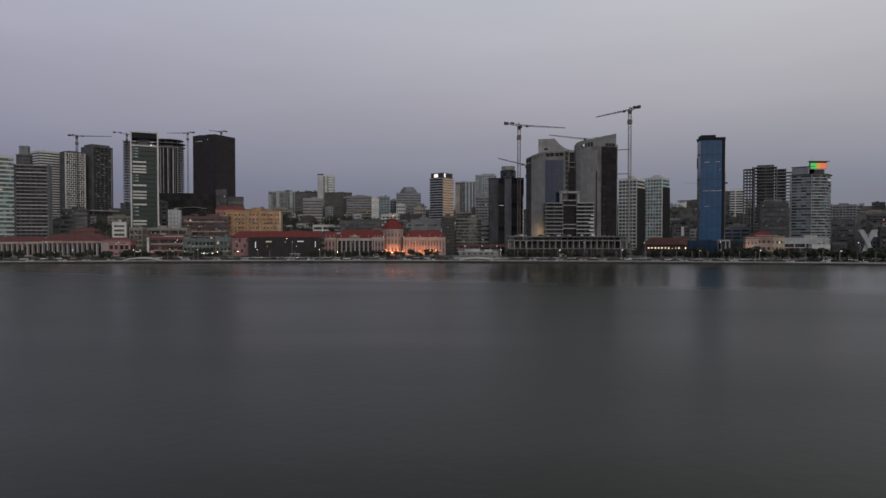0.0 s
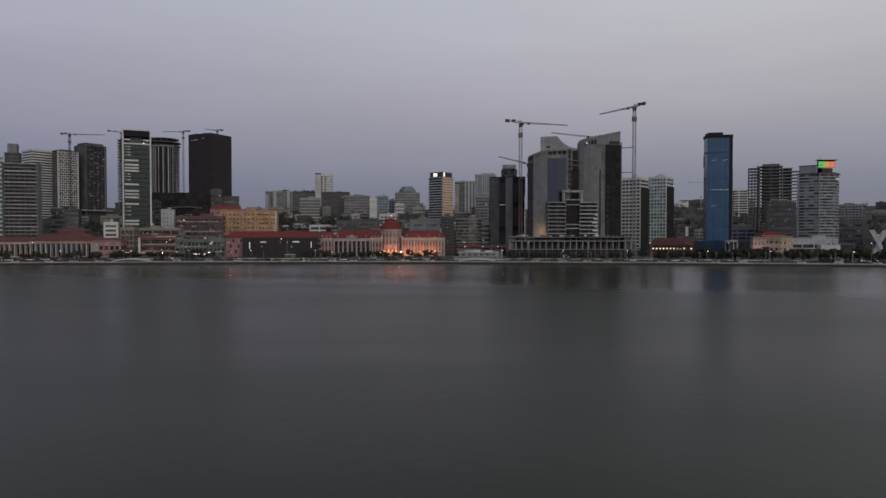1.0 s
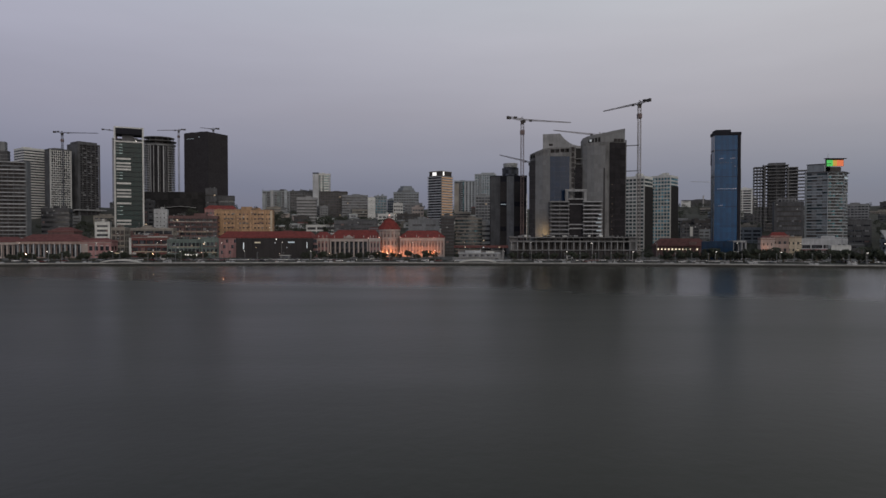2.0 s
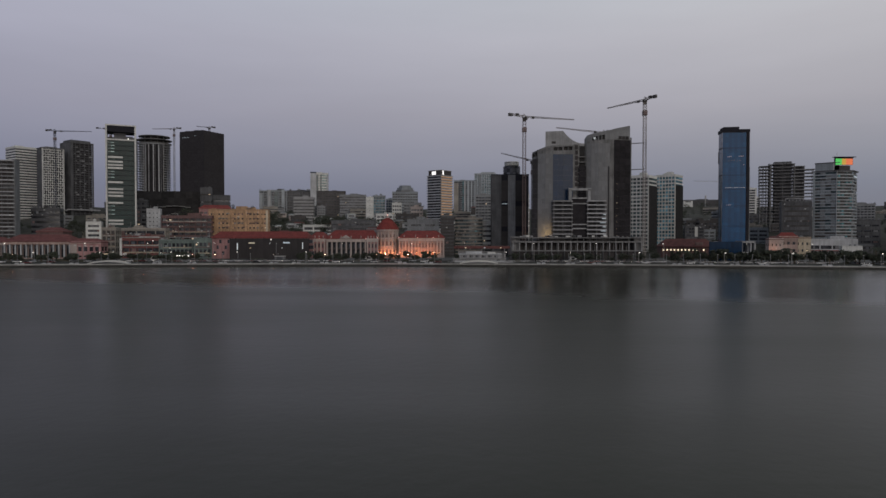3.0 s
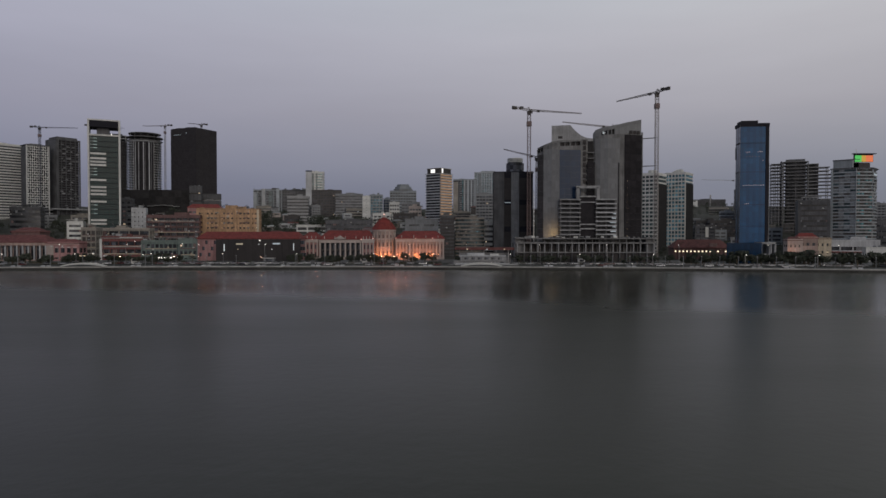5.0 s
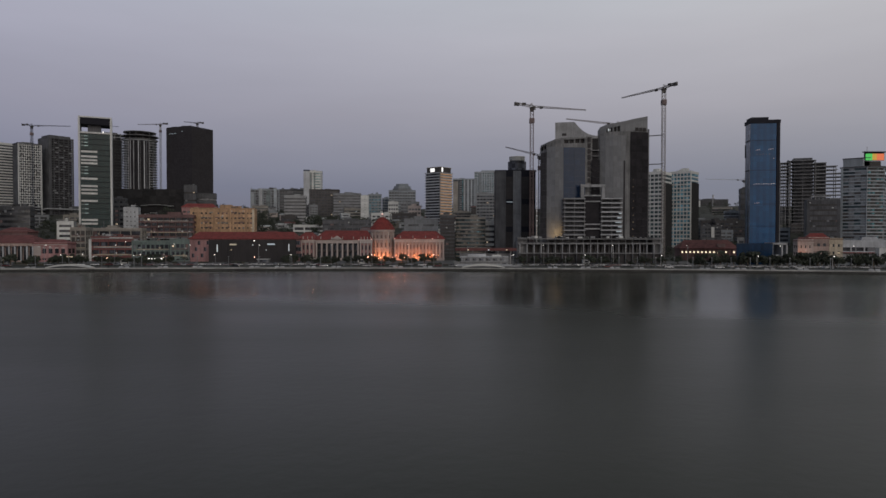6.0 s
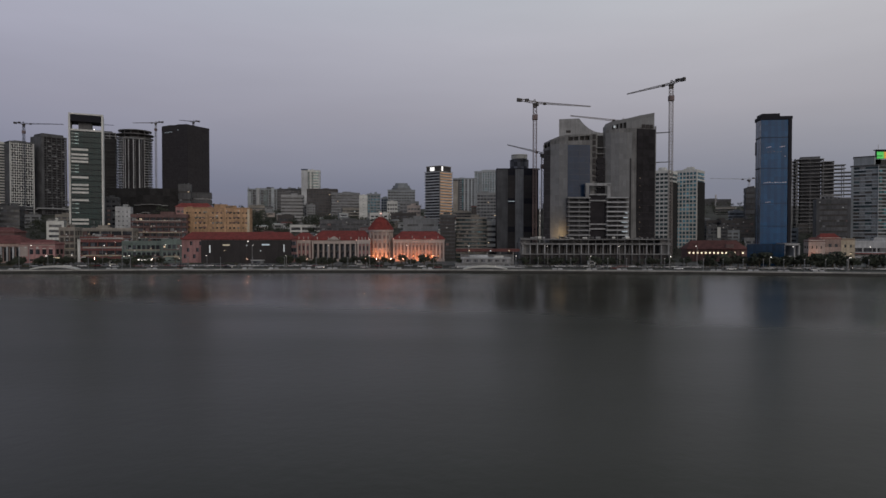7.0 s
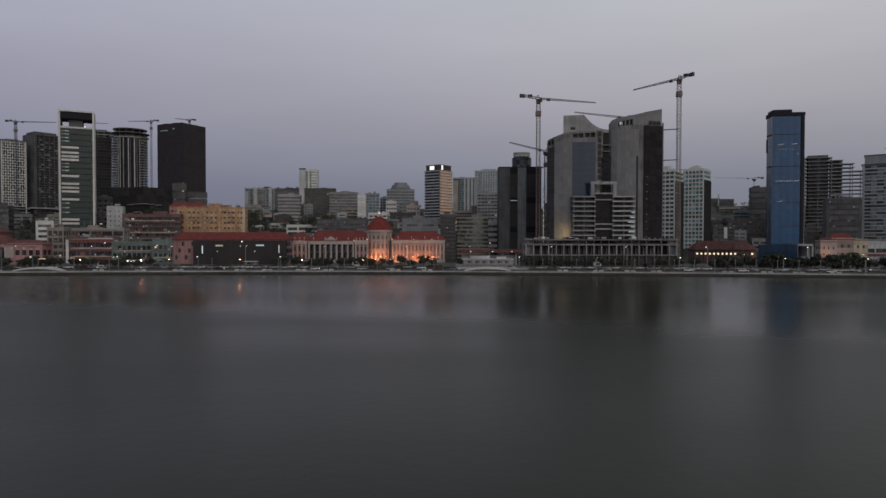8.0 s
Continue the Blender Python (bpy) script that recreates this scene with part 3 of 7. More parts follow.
def lattice_tower(x, y, w, d, top, rz):
    """A dark tower behind a white woven lattice of offset bars."""
    rng = random.Random(5)
    z0 = ground_z(x, y) - 0.6
    h = top - z0
    b = thing("lattice_tower", "tower wrapped in a white woven concrete lattice", "building", x, y, z0, rz)
    piece("body", box(w - 1.2, d - 1.2, h, DARK_GLASS), b, 0, d / 2, 0)
    floors, cols = 25, 10
    base = h * 0.16
    step, cell = (h - base) / floors, (w - 1.4) / cols
    for i in (0, floors):
        piece("lattice_rail", box(w, 0.5, 0.7, PALEGREY), b, 0, 0.25, base + i * step - 0.4)
    # a basket weave: upright and level bars in turn, each running on into the next cell
    tall, wide, stub = box(0.66, 0.42, step * 1.72, WHITE), box(cell * 1.62, 0.42, 0.62, WHITE), box(0.6, 0.42, step * 0.7, WHITE)
    for i in range(floors):
        for j in range(cols):
            px, pz = -w / 2 + 0.7 + (j + 0.5) * cell, base + i * step
            if (i + j) % 2 == 0:
                piece("lattice_bar", tall if i < floors - 1 else stub, b, px, 0.25, pz)
            elif rng.random() < 0.93:
                piece("lattice_bar", wide, b, min(max(px, -w / 2 + 0.7 + cell * 0.85), w / 2 - 0.7 - cell * 0.85), 0.28, pz + step * 0.32)
    piece("blank_side", box(0.5, d - 1.6, h - 1.0, DARKCON), b, -w / 2 + 0.3, d / 2 + 0.5, 0)
    for s in (-1, 1):
        piece("corner_post", box(0.9, 0.9, h + 0.3, WHITE), b, s * (w / 2 - 0.4), 0.4, 0)
    piece("cornice", box(w + 0.6, d + 0.6, 1.0, DARKCON), b, 0, d / 2, h)
    piece("plant_room", box(w * 0.5, d * 0.4, 1.6, GREY), b, 0, d / 2, h + 1.0)
    for i in range(3):
        piece("podium_slab", box(w + 5, d + 3, 0.8, CONCRETE), b, 0, d / 2, 2 + i * base * 0.3)


lattice_tower(-443.2, 786.5, 22.6, 19, 116.6, 48)
dkc = block("residential_tower", "dark weathered concrete tower with deep balconies", -424.2, 812.6, 26.2, 27, 126.2, 32, DARKCON, NET, 54, 5, 4, 0.24, 1.6, 0.45, 0.004)
h = 126.2 - dkc.location.z
piece("crown", box(22, 20, 3.6, DARKCON), dkc, 0.6, 14.5, h + 0.2)
piece("podium_slab", box(38, 34, 1.4, CONCRETE), dkc, 0, 14, 47.0 - dkc.location.z)
piece("blank_side", box(0.6, 26.0, h - 0.4, DARKCON), dkc, -13.0, 13.6, 0)
piece("edge_wall", box(2.6, 0.8, h, DARKCON), dkc, -11.9, -0.2, 0)
rng = random.Random(9)
for i in range(60):
    piece("balcony_infill", box(rng.uniform(1.4, 3.4), 0.2, rng.uniform(0.7, 1.5), rng.choice((RAW, CONCRETE, GREY))), dkc, rng.uniform(-9, 11.5), -0.12, rng.randint(2, 30) * h / 32)
block("apartment_block", "grey concrete block with ribbon windows", -340, 600, 22, 16, 40.6, 9, DARKCON, DARK_GLASS, 20, 0, 0, 0.5, 0.3)


def green_tower(x, y, w, d, top, rz):
    z0 = ground_z(x, y) - 0.6
    h = top - z0
    b = thing("office_tower", "dark green glass tower in a white portal frame", "building", x, y, z0, rz)
    body_h = 97.4 - z0
    piece("body", box(w - 1.6, d - 1.0, body_h, GREEN_GLASS), b, 0, d / 2 + 0.4, 0)
    for s in (-1, 1):
        piece("portal_post", box(1.25, d, h, WHITE), b, s * (w / 2 - 0.6), d / 2, 0)
    piece("portal_beam", box(w, d, 1.0, WHITE), b, 0, d / 2, h)
    piece("dark_fascia", box(w - 2.6, d - 1, 4.8, BLACK_METAL), b, 0, d / 2 + 0.2, h - 5.0)
    piece("plant_room", box(9.0, d * 0.6, h - 5.0 - body_h, DARKCON), b, -0.8, d * 0.6, body_h)
    piece("roof_edge", box(w - 2.4, d - 0.8, 1.3, WHITE), b, 0, d / 2, body_h)
    floors = 23
    step = body_h / floors
    for i in range(floors):
        piece("mullion_band", box(w - 2.5, 0.1, 0.3, BLACK_METAL), b, 0, 0.35, (i + 1) * step - 0.3)
    for i in range(1, 9):
        piece("mullion", box(0.07, 0.1, body_h, BLACK_METAL), b, -w / 2 + 1.2 + i * (w - 2.4) / 9, 0.36, 0)
    for z in (83.3, 79.5, 76.7, 74.2, 62.3, 56.6, 53.7, 50.9, 45.1, 30.3, 27.4):
        piece("white_spandrel", box(11.2, 0.3, 1.5, WHITE), b, -w / 2 + 7.4, 0.22, z - z0 - 0.75)
    for z in (95.0, 92.6, 90.0, 87.5, 71.0, 68.5, 66.0, 42.0, 38.6, 35.2):
        piece("glass_spandrel", box(5.2, 0.2, 0.7, PALE_GLASS), b, -w / 2 + 4.2, 0.24, z - z0)
    piece("flood_lamp", box(0.6, 0.4, 0.4, LAMP_WHITE), b, 5.5, 0.5, body_h + 1.4)


green_tower(-269, 588, 23.2, 20, 109.6, 25)

frame_tower("unfinished_tower", "concrete tower frame partly wrapped in dark netting", -449, 958, 38, 26, 155.0, 25, 20, 5, 2, 0.4, 0.15, ((0.0, 0.5, 3, 23),), slab=0.8, wall=CONCRETE)


def round_frame(x, y, r, top, floors):
    """A round concrete frame: slab rims round a drum blackened for inner shade, upright fins on the side of the bay and
    an open crown.
    """
    z0 = ground_z(x, y) - 0.6
    h = top - z0
    step = h / floors
    b = thing("unfinished_tower", "round concrete tower frame with pale slab rims and tall fins", "building", x, y, z0, 23)
    n = 28

    def ring(k):
        return [(r * k * math.cos(2 * math.pi * i / n), r * k * math.sin(2 * math.pi * i / n)) for i in range(n)]

    # black drums here and in the crown paint the dark seen between slabs
    prism("drum", ring(0.72), 0, [h - 9.0] * n, HOARD, b)
    rim = None
    for i in range(floors - 3):
        ob = prism("floor_slab", ring(0.97), 0, [0.75] * n, PALEGREY, b) if rim is None else piece("floor_slab", rim, b)
        rim = ob.data
        ob.location.z = (i + 1) * step - 0.75
    for zz, k, t in ((h - 9.6, 1.02, 0.7), (h - 5.2, 1.05, 0.8), (h, 0.93, 0.9)):
        prism("crown_slab", ring(k), zz, [zz + t] * n, RAW, b)
    prism("crown_drum", ring(0.56), h - 9.0, [h] * n, HOARD, b)
    for i in range(14):
        a = 2 * math.pi * i / 14
        piece("crown_column", box(0.6, 0.6, 9.4, RAW), b, r * 0.86 * math.cos(a), r * 0.86 * math.sin(a), h - 9.4)
    for i in range(30):
        a = 2 * math.pi * i / 30
        piece("column", box(0.55, 0.55, h - 9.5, RAW), b, r * 0.88 * math.cos(a), r * 0.88 * math.sin(a), 0)
    # black panels stand in for the shaded gaps between the fins
    for u in (-0.44, -0.17, 0.10, 0.36):
        px, py = r * u * 1.04, -r * math.sqrt(1 - u * u) * 1.0 - 0.1
        piece("net_wall", box(r * 0.22, 0.6, h - 12.5, NET_BLACK), b, px, py, 0, math.degrees(math.atan2(px, -py)))
    for u, w, m in ((-0.57, 0.6, CONCRETE), (-0.47, 0.6, PALEGREY), (-0.31, 0.8, CONCRETE), (-0.06, 0.9, PALEGREY), (0.04, 0.5, RAW), (0.24, 1.3, PALEGREY), (0.36, 0.5, GREY), (0.49, 0.7, CONCRETE)):
        px, py = r * u * 1.05, -r * math.sqrt(1 - u * u) * 1.02 - 0.2
        piece("fin_wall", box(w, 1.3, h - 12.0, m), b, px, py, 0, math.degrees(math.atan2(px, -py)))


round_frame(-399.6, 951, 21.8, 154.0, 30)


def netted_block(name, label, x, y, w, d, top, rz, cols, rows, net, z0=None, slope=0.0):
    """A building site hidden behind hung netting, panel by panel."""
    rng = random.Random(round(x + y))
    z0 = ground_z(x, y) - 0.6 if z0 is None else z0
    h = top - z0
    b = thing(name, label, "building", x, y, z0, rz)
    piece("body", box(w - 0.8, d - 0.8, h - 0.3, NET), b, 0, d / 2, 0)
    pw, ph = w / cols, h / rows
    me = box(pw - 0.12, 0.22, ph - 0.12, net)
    for j in range(rows):
        for i in range(cols):
            piece("safety_net", me, b, -w / 2 + (i + 0.5) * pw, 0.1 + rng.uniform(-0.1, 0.1), j * ph + 0.05)
    side = 1 if x < 0 else -1
    me = box(0.22, d / 3 - 0.12, ph - 0.12, net)
    for j in range(rows):
        for i in range(3):
            piece("safety_net", me, b, side * (w / 2 - 0.2), (i + 0.5) * d / 3, j * ph + 0.05)
    return b


dark = netted_block("wrapped_tower", "tall tower wrapped in black safety netting", -341.4, 934.6, 45, 37.5, 160.0, -25, 7, 14, NET)
h = 160.0 - dark.location.z
for i in range(5):
    piece("top_shield", box(8.2, 0.5, 0.9 + 0.4 * (i % 2), NET), dark, -17 + i * 8.4, 0.3, h - 0.4)
for i in range(5):
    piece("work_lamp", box(1.3, 0.2, 0.7, GLINT), dark, -16 + i * 2.7, -0.25, h - 8.6 + 0.5 * (i % 2))
piece("work_lamp", box(1.2, 0.2, 1.0, GLINT), dark, 6, -0.25, h - 6.8)
for i in range(7):
    piece("net_batten", box(44.6, 0.15, 0.25, HOARD), dark, 0, -0.12, h * (i + 1) / 8.0)
netted_block("wrapped_podium", "stepped lower part of the netted building site", -289, 694, 31, 26, 62.0, 18, 4, 5, NET_GREEN)
dpod = netted_block("wrapped_podium", "low building site wrapped in black netting", -262, 702, 40, 30, 62.5, 18, 7, 6, NET_GREEN)
for i in range(5):
    piece("canopy", box(5.6, 3.0, 0.5, SHEET), dpod, -19 + i * 5.8, -2.0, 24.2 + 1.0 * math.sin(i * 0.8), label="pale sagging sheet canopy")
block("apartment_block", "small grey concrete annex with a roof terrace", -239, 702, 11, 12, 65.6, 6, DARKCON, BROWN, 16, 0, 0, 0.8, boxes=0)
block("apartment_block", "low grey concrete block beside the wrapped tower", -231, 722, 19, 14, 59.0, 6, DARKCON, DARK_GLASS, 16, 0, 0, 0.75, boxes=0)

block("apartment_block", "grey concrete block behind the green tower", -281, 645, 14, 14, 50.0, 10, DARKCON, DARK_GLASS, 18, 3, 2, 0.55)
crane("grey tower crane above the lattice tower", -442, 788, ground_z(-442, 788), 136.0, 40, 10, 6, paint=CRANE_SLATE)
crane("grey tower crane beside the unfinished frame", -459, 948, ground_z(-459, 948), 163.0, 30, 18, 20, paint=CRANE_SLATE)
crane("pale tower crane between the high towers", -366, 936, ground_z(-366, 936), 162.6, 30, 10, 178, mast_paint=CONCRETE)
crane("small crane on the wrapped tower", -319, 940, 159.5, 165.0, 17, 8, 196, 1.0, BROWN)

# ======================================================================= the lower west town
block("apartment_block", "pale narrow apartment block with stained walls", -248.8, 603, 11, 14, 40.0, 10, PALEGREY, DARK_GLASS, 18, 3, 3, 0.66, 0.2, 2.2)
block("apartment_block", "red brown apartment block with long balconies", -215, 590, 41, 16, 33.7, 8, BRICK, DARK_GLASS, 10, 9, 0, 0.38, 1.3, 0.35, 0.012)


def yellow_block(x, y, w, d, top):
    z0 = ground_z(x, y) - 0.6
    b = block("apartment_block", "ochre yellow housing block with small windows", x, y, w, d, top, 9, OCHRE, DARK_GLASS, 9, 15, 4, 0.66, 0.4, 1.7, 0.02)
    h = top - z0
    for i in range(4):
        piece("stair_tower", box(1.6, 0.5, h + 0.4, OCHRE), b, -w * 0.38 + i * w * 0.25, -0.5, 0)
    piece("roof_room", box(9, 7, 3.6, OCHRE), b, 2, 7, h + 0.1)
    rng = random.Random(8)
    step = h / 9
    for i in range(58):
        piece("loggia", box(rng.uniform(0.9, 3.6), 0.14, rng.uniform(0.6, 1.2), rng.choice((BRICK, TAN, ASH, BROWN))), b, rng.uniform(-w * 0.46, w * 0.46), -0.06, rng.randint(1, 8) * step + rng.uniform(0.2, 0.9))
    for i in range(9):
        piece("slab_edge", box(w + 0.3, 0.3, 0.22, OCHRE), b, 0, -0.1, (i + 1) * step - 0.3)
    for i in range(6):
        piece("roof_hut", box(rng.uniform(1.5, 4), 3, rng.uniform(0.8, 2.0), rng.choice((OCHRE, OCHRE, DARKCON))), b, rng.uniform(-w * 0.45, w * 0.45), 3, h + 0.1)
    piece("end_pier", box(1.8, 0.4, h, CREAM), b, w / 2 - 1.2, -0.14, 0)
    return b


yellow_block(-176, 605, 50, 16, 39.5)
ph = block("town_house", "pink house with a red tiled roof", -216, 662, 29, 14, 43.0, 6, PINK, DARK_GLASS, 12, 8, 3, 0.6, 0.2, 1.2, boxes=0)
hip_roof("roof", -14.5, 14.5, 0, 14, 43.6 - ph.location.z, 47.0 - ph.location.z, 4, TILE, ph)
block("apartment_block", "white apartment block with ribbon balconies", -290, 583, 11.5, 12, 28.4, 7, WHITE, DARK_GLASS, 20, 0, 0, 0.5, 0.6, end_walls=1.6)
block("town_house", "pale stone block with dark brown window bays", -244.5, 518, 9.8, 14, 22.8, 5, TAN, BROWN, 10, 3, 3, 0.32, 0.5, 0.7, 0.012)
block("town_house", "cream terrace of flats with square windows", -233, 545, 36, 12, 22.6, 5, TAN, DARK_GLASS, 8, 5, 3, 0.3, 0.7, 0.5, 0.012)
rb = block("shop_house", "low red block with white end gable and balconies", -212.5, 500, 26, 12, 16.8, 3, REDPAINT, DARK_GLASS, 8, 5, 2, 0.5, 1.2, 0.4, 0.012, boxes=1)
for i in range(3):
    piece("balcony_rail", box(24.0, 0.2, 0.45, CREAM), rb, 0.8, -0.15, 4.6 + i * 5.2)
piece("roof_fascia", box(14.0, 0.3, 0.9, WHITE), rb, 5.5, -0.4, 15.2)
piece("white_gable", box(1.6, 12.4, 15.0, WHITE), rb, -13.4, 6, 0)
piece("roof_slab", box(27.5, 13.5, 0.5, SHEET), rb, 0, 6, 15.2)
block("shop_house", "grey green arcade building with a long cornice", -186.5, 500, 26, 12, 14.1, 3, TEAL, DARK_GLASS, 7, 9, 2, 0.4, 0.4, 0.7, 0.012, boxes=1)
block("shop_house", "small teal painted shop house", -167, 495, 12.4, 11, 15.2, 3, TEAL, DARK_GLASS, 7, 4, 2, 0.5, 0.3, 1.0, 0.012, boxes=0)


def arcade_hall(name, label, x, y, w, d, eave, ridge, wall, cols, rz, inset=6.0, roof=None):
    """A two-storey hall with a columned front and a red hipped roof."""
    z0 = 1.5
    h = eave - z0
    b = thing(name, label, "building", x, y, z0, rz)
    piece("wall", box(w, d - 3.0, h, wall), b, 0, d / 2 + 1.5, 0)
    piece("entablature", box(w + 0.4, 3.6, h * 0.17, wall), b, 0, 1.8, h * 0.83)
    piece("stylobate", box(w + 0.4, 3.6, 0.8, wall), b, 0, 1.8, 0)
    post = box(0.8, 0.8, h * 0.83 - 0.8, PALEGREY if wall is not ROSE else ROSE)
    opening = box(w / cols * 0.72, 0.12, h * 0.68, DARK_GLASS)
    for i in range(cols + 1):
        piece("column", post, b, -w / 2 + 0.6 + i * (w - 1.2) / cols, 0.7, 0.8)
        if i < cols:
            piece("window", opening, b, -w / 2 + 0.6 + (i + 0.5) * (w - 1.2) / cols, 2.96, 1.2)
    hip_roof("roof", -w / 2, w / 2, 0, d, h, ridge - z0, inset, roof or TILE, b)
    return b


def shopfront(b, w, floors, step, seed, rails=True, stand=-0.1):
    """Awnings, plain sign boards, balcony rails, washing and small wall lamps on a lived-in front."""
    rng = random.Random(seed)
    for i in range(max(2, int(w / 6))):
        x = -w / 2 + (i + rng.uniform(0.3, 0.7)) * w / max(2, int(w / 6))
        if rng.random() < 0.6:
            piece("awning", box(rng.uniform(2.4, 4.0), 1.5, 0.22, rng.choice((CREAM, TILE_OLD, SHEET, WHITE))), b, x, stand - 0.7, 3.0)
        piece("sign_board", box(rng.uniform(1.4, 3.2), 0.15, rng.uniform(0.5, 0.9), rng.choice((WHITE, CREAM, TEAL, REDPAINT, PALE))), b, x + rng.uniform(-1, 1), stand - 0.1, rng.uniform(3.5, 4.2))
    for f in range(1, floors):
        if rails:
            piece("balcony_rail", box(w * rng.uniform(0.7, 0.95), 0.18, 0.5, rng.choice((PALE, CREAM, CONCRETE, BRICK))), b, rng.uniform(-0.4, 0.4), stand - 0.25, f * step + 0.25)
        for i in range(max(1, int(w / 9))):
            piece("washing", box(rng.uniform(0.6, 1.6), 0.1, rng.uniform(0.5, 1.0), rng.choice((WHITE, CREAM, ROSE, BLUEGREY))), b, rng.uniform(-w * 0.45, w * 0.45), stand - 0.4, f * step + rng.uniform(0.5, 1.2))
    piece("wall_lamp", box(0.3, 0.3, 0.3, LAMP_WHITE), b, rng.uniform(-w * 0.45, w * 0.45), stand - 0.5, rng.choice((4.4, floors * step - 0.8)))


for k, b in enumerate([o for o in bpy.data.objects if o.parent is None and o.name.split(".")[0] in ("shop_house", "town_house") and -250 < o.location.x < -160 and o.location.y < 550]):
    part_w = max(c.dimensions.x for c in b.children if c.name.startswith("floor_band"))
    tops = [c.location.z for c in b.children if c.name.startswith("floor_band")]
    shopfront(b, part_w, len(tops), max(tops) / len(tops) * 1.04, 100 + k)
rbb = next(o for o in bpy.data.objects if o.parent is None and o.location.x == -215.0)
shopfront(rbb, 40, 7, (33.7 - rbb.location.z) / 7, 140)

arcade_hall("customs_hall", "long pale pink arcade building with a dull red tiled roof", -275.5, 483, 43, 22, 13.8, 18.5, SALMON, 12, 6, roof=TILE_DULL)
arcade_hall("customs_hall", "pale arcade building with a tiled roof", -344.0, 478, 92, 22, 13.2, 16.6, ROSE, 26, 10, roof=TILE_DULL)
ct = block("town_house", "red brown pavilion with a tall tiled roof", -281, 507, 18, 14, 20.5, 4, BRICK, DARK_GLASS, 6, 4, 2, 0.6, boxes=0)
hip_roof("roof", -9, 9, 0, 14, 20.6 - ct.location.z, 23.6 - ct.location.z, 5, TILE_DULL, ct)
pk = block("town_house", "pink stuccoed house with white window surrounds", -244, 486, 20, 12, 13.0, 2, PINK, DARK_GLASS, 6, 5, 2, 0.5, 0.2, 1.4, boxes=0)
hip_roof("roof", -10, 10, 0, 12, 13.1 - pk.location.z, 15.8 - pk.location.z, 5, TILE_DULL, pk)
piece("roof_cornice", box(20.6, 0.5, 0.5, ROSE), pk, 0, -0.3, 12.4 - pk.location.z)
piece("white_wall", box(4.2, 0.25, 6.0, ROSE), pk, -7.6, -0.16, 4.8, label="pale whitewashed wall panel")
piece("white_wall", box(2.2, 0.25, 4.4, ROSE), pk, 6.4, -0.16, 0.6, label="pale whitewashed wall panel")
for i in range(5):
    piece("window_surround", box(2.0, 0.2, 0.3, WHITE), pk, -7.4 + i * 3.72, -0.12, 9.4)

rng = random.Random(23)
for b in [o for o in bpy.data.objects if o.parent is None and o.name.split(".")[0] in ("shop_house", "town_house", "apartment_block") and -350 < o.location.x < -150 and o.location.y < 640]:
    slabs = [c for c in b.children if c.name.startswith("floor_band")]
    w, d = slabs[0].dimensions.x, slabs[0].dimensions.y
    h = max(c.location.z for c in slabs) + slabs[0].dimensions.z
    if any(c.name.startswith("roof") for c in b.children) and b.location.y < 520 and b.location.x < -230:
        continue
    for i in range(4):
        piece("roof_shed", box(rng.uniform(1.2, 3.6), rng.uniform(1.5, 3.0), rng.uniform(0.9, 2.3), rng.choice((SHEET, DARKCON, ASH, PALEGREY, BROWN))), b, rng.uniform(-w / 2 + 2, w / 2 - 2), rng.uniform(1.8, d - 2.0), h)
    piece("roof_awning", box(rng.uniform(3.0, 6.5), 2.4, 0.16, rng.choice((SHEET, WHITE, DARKCON))), b, rng.uniform(-w / 4, w / 4), 1.6, h + 2.2)

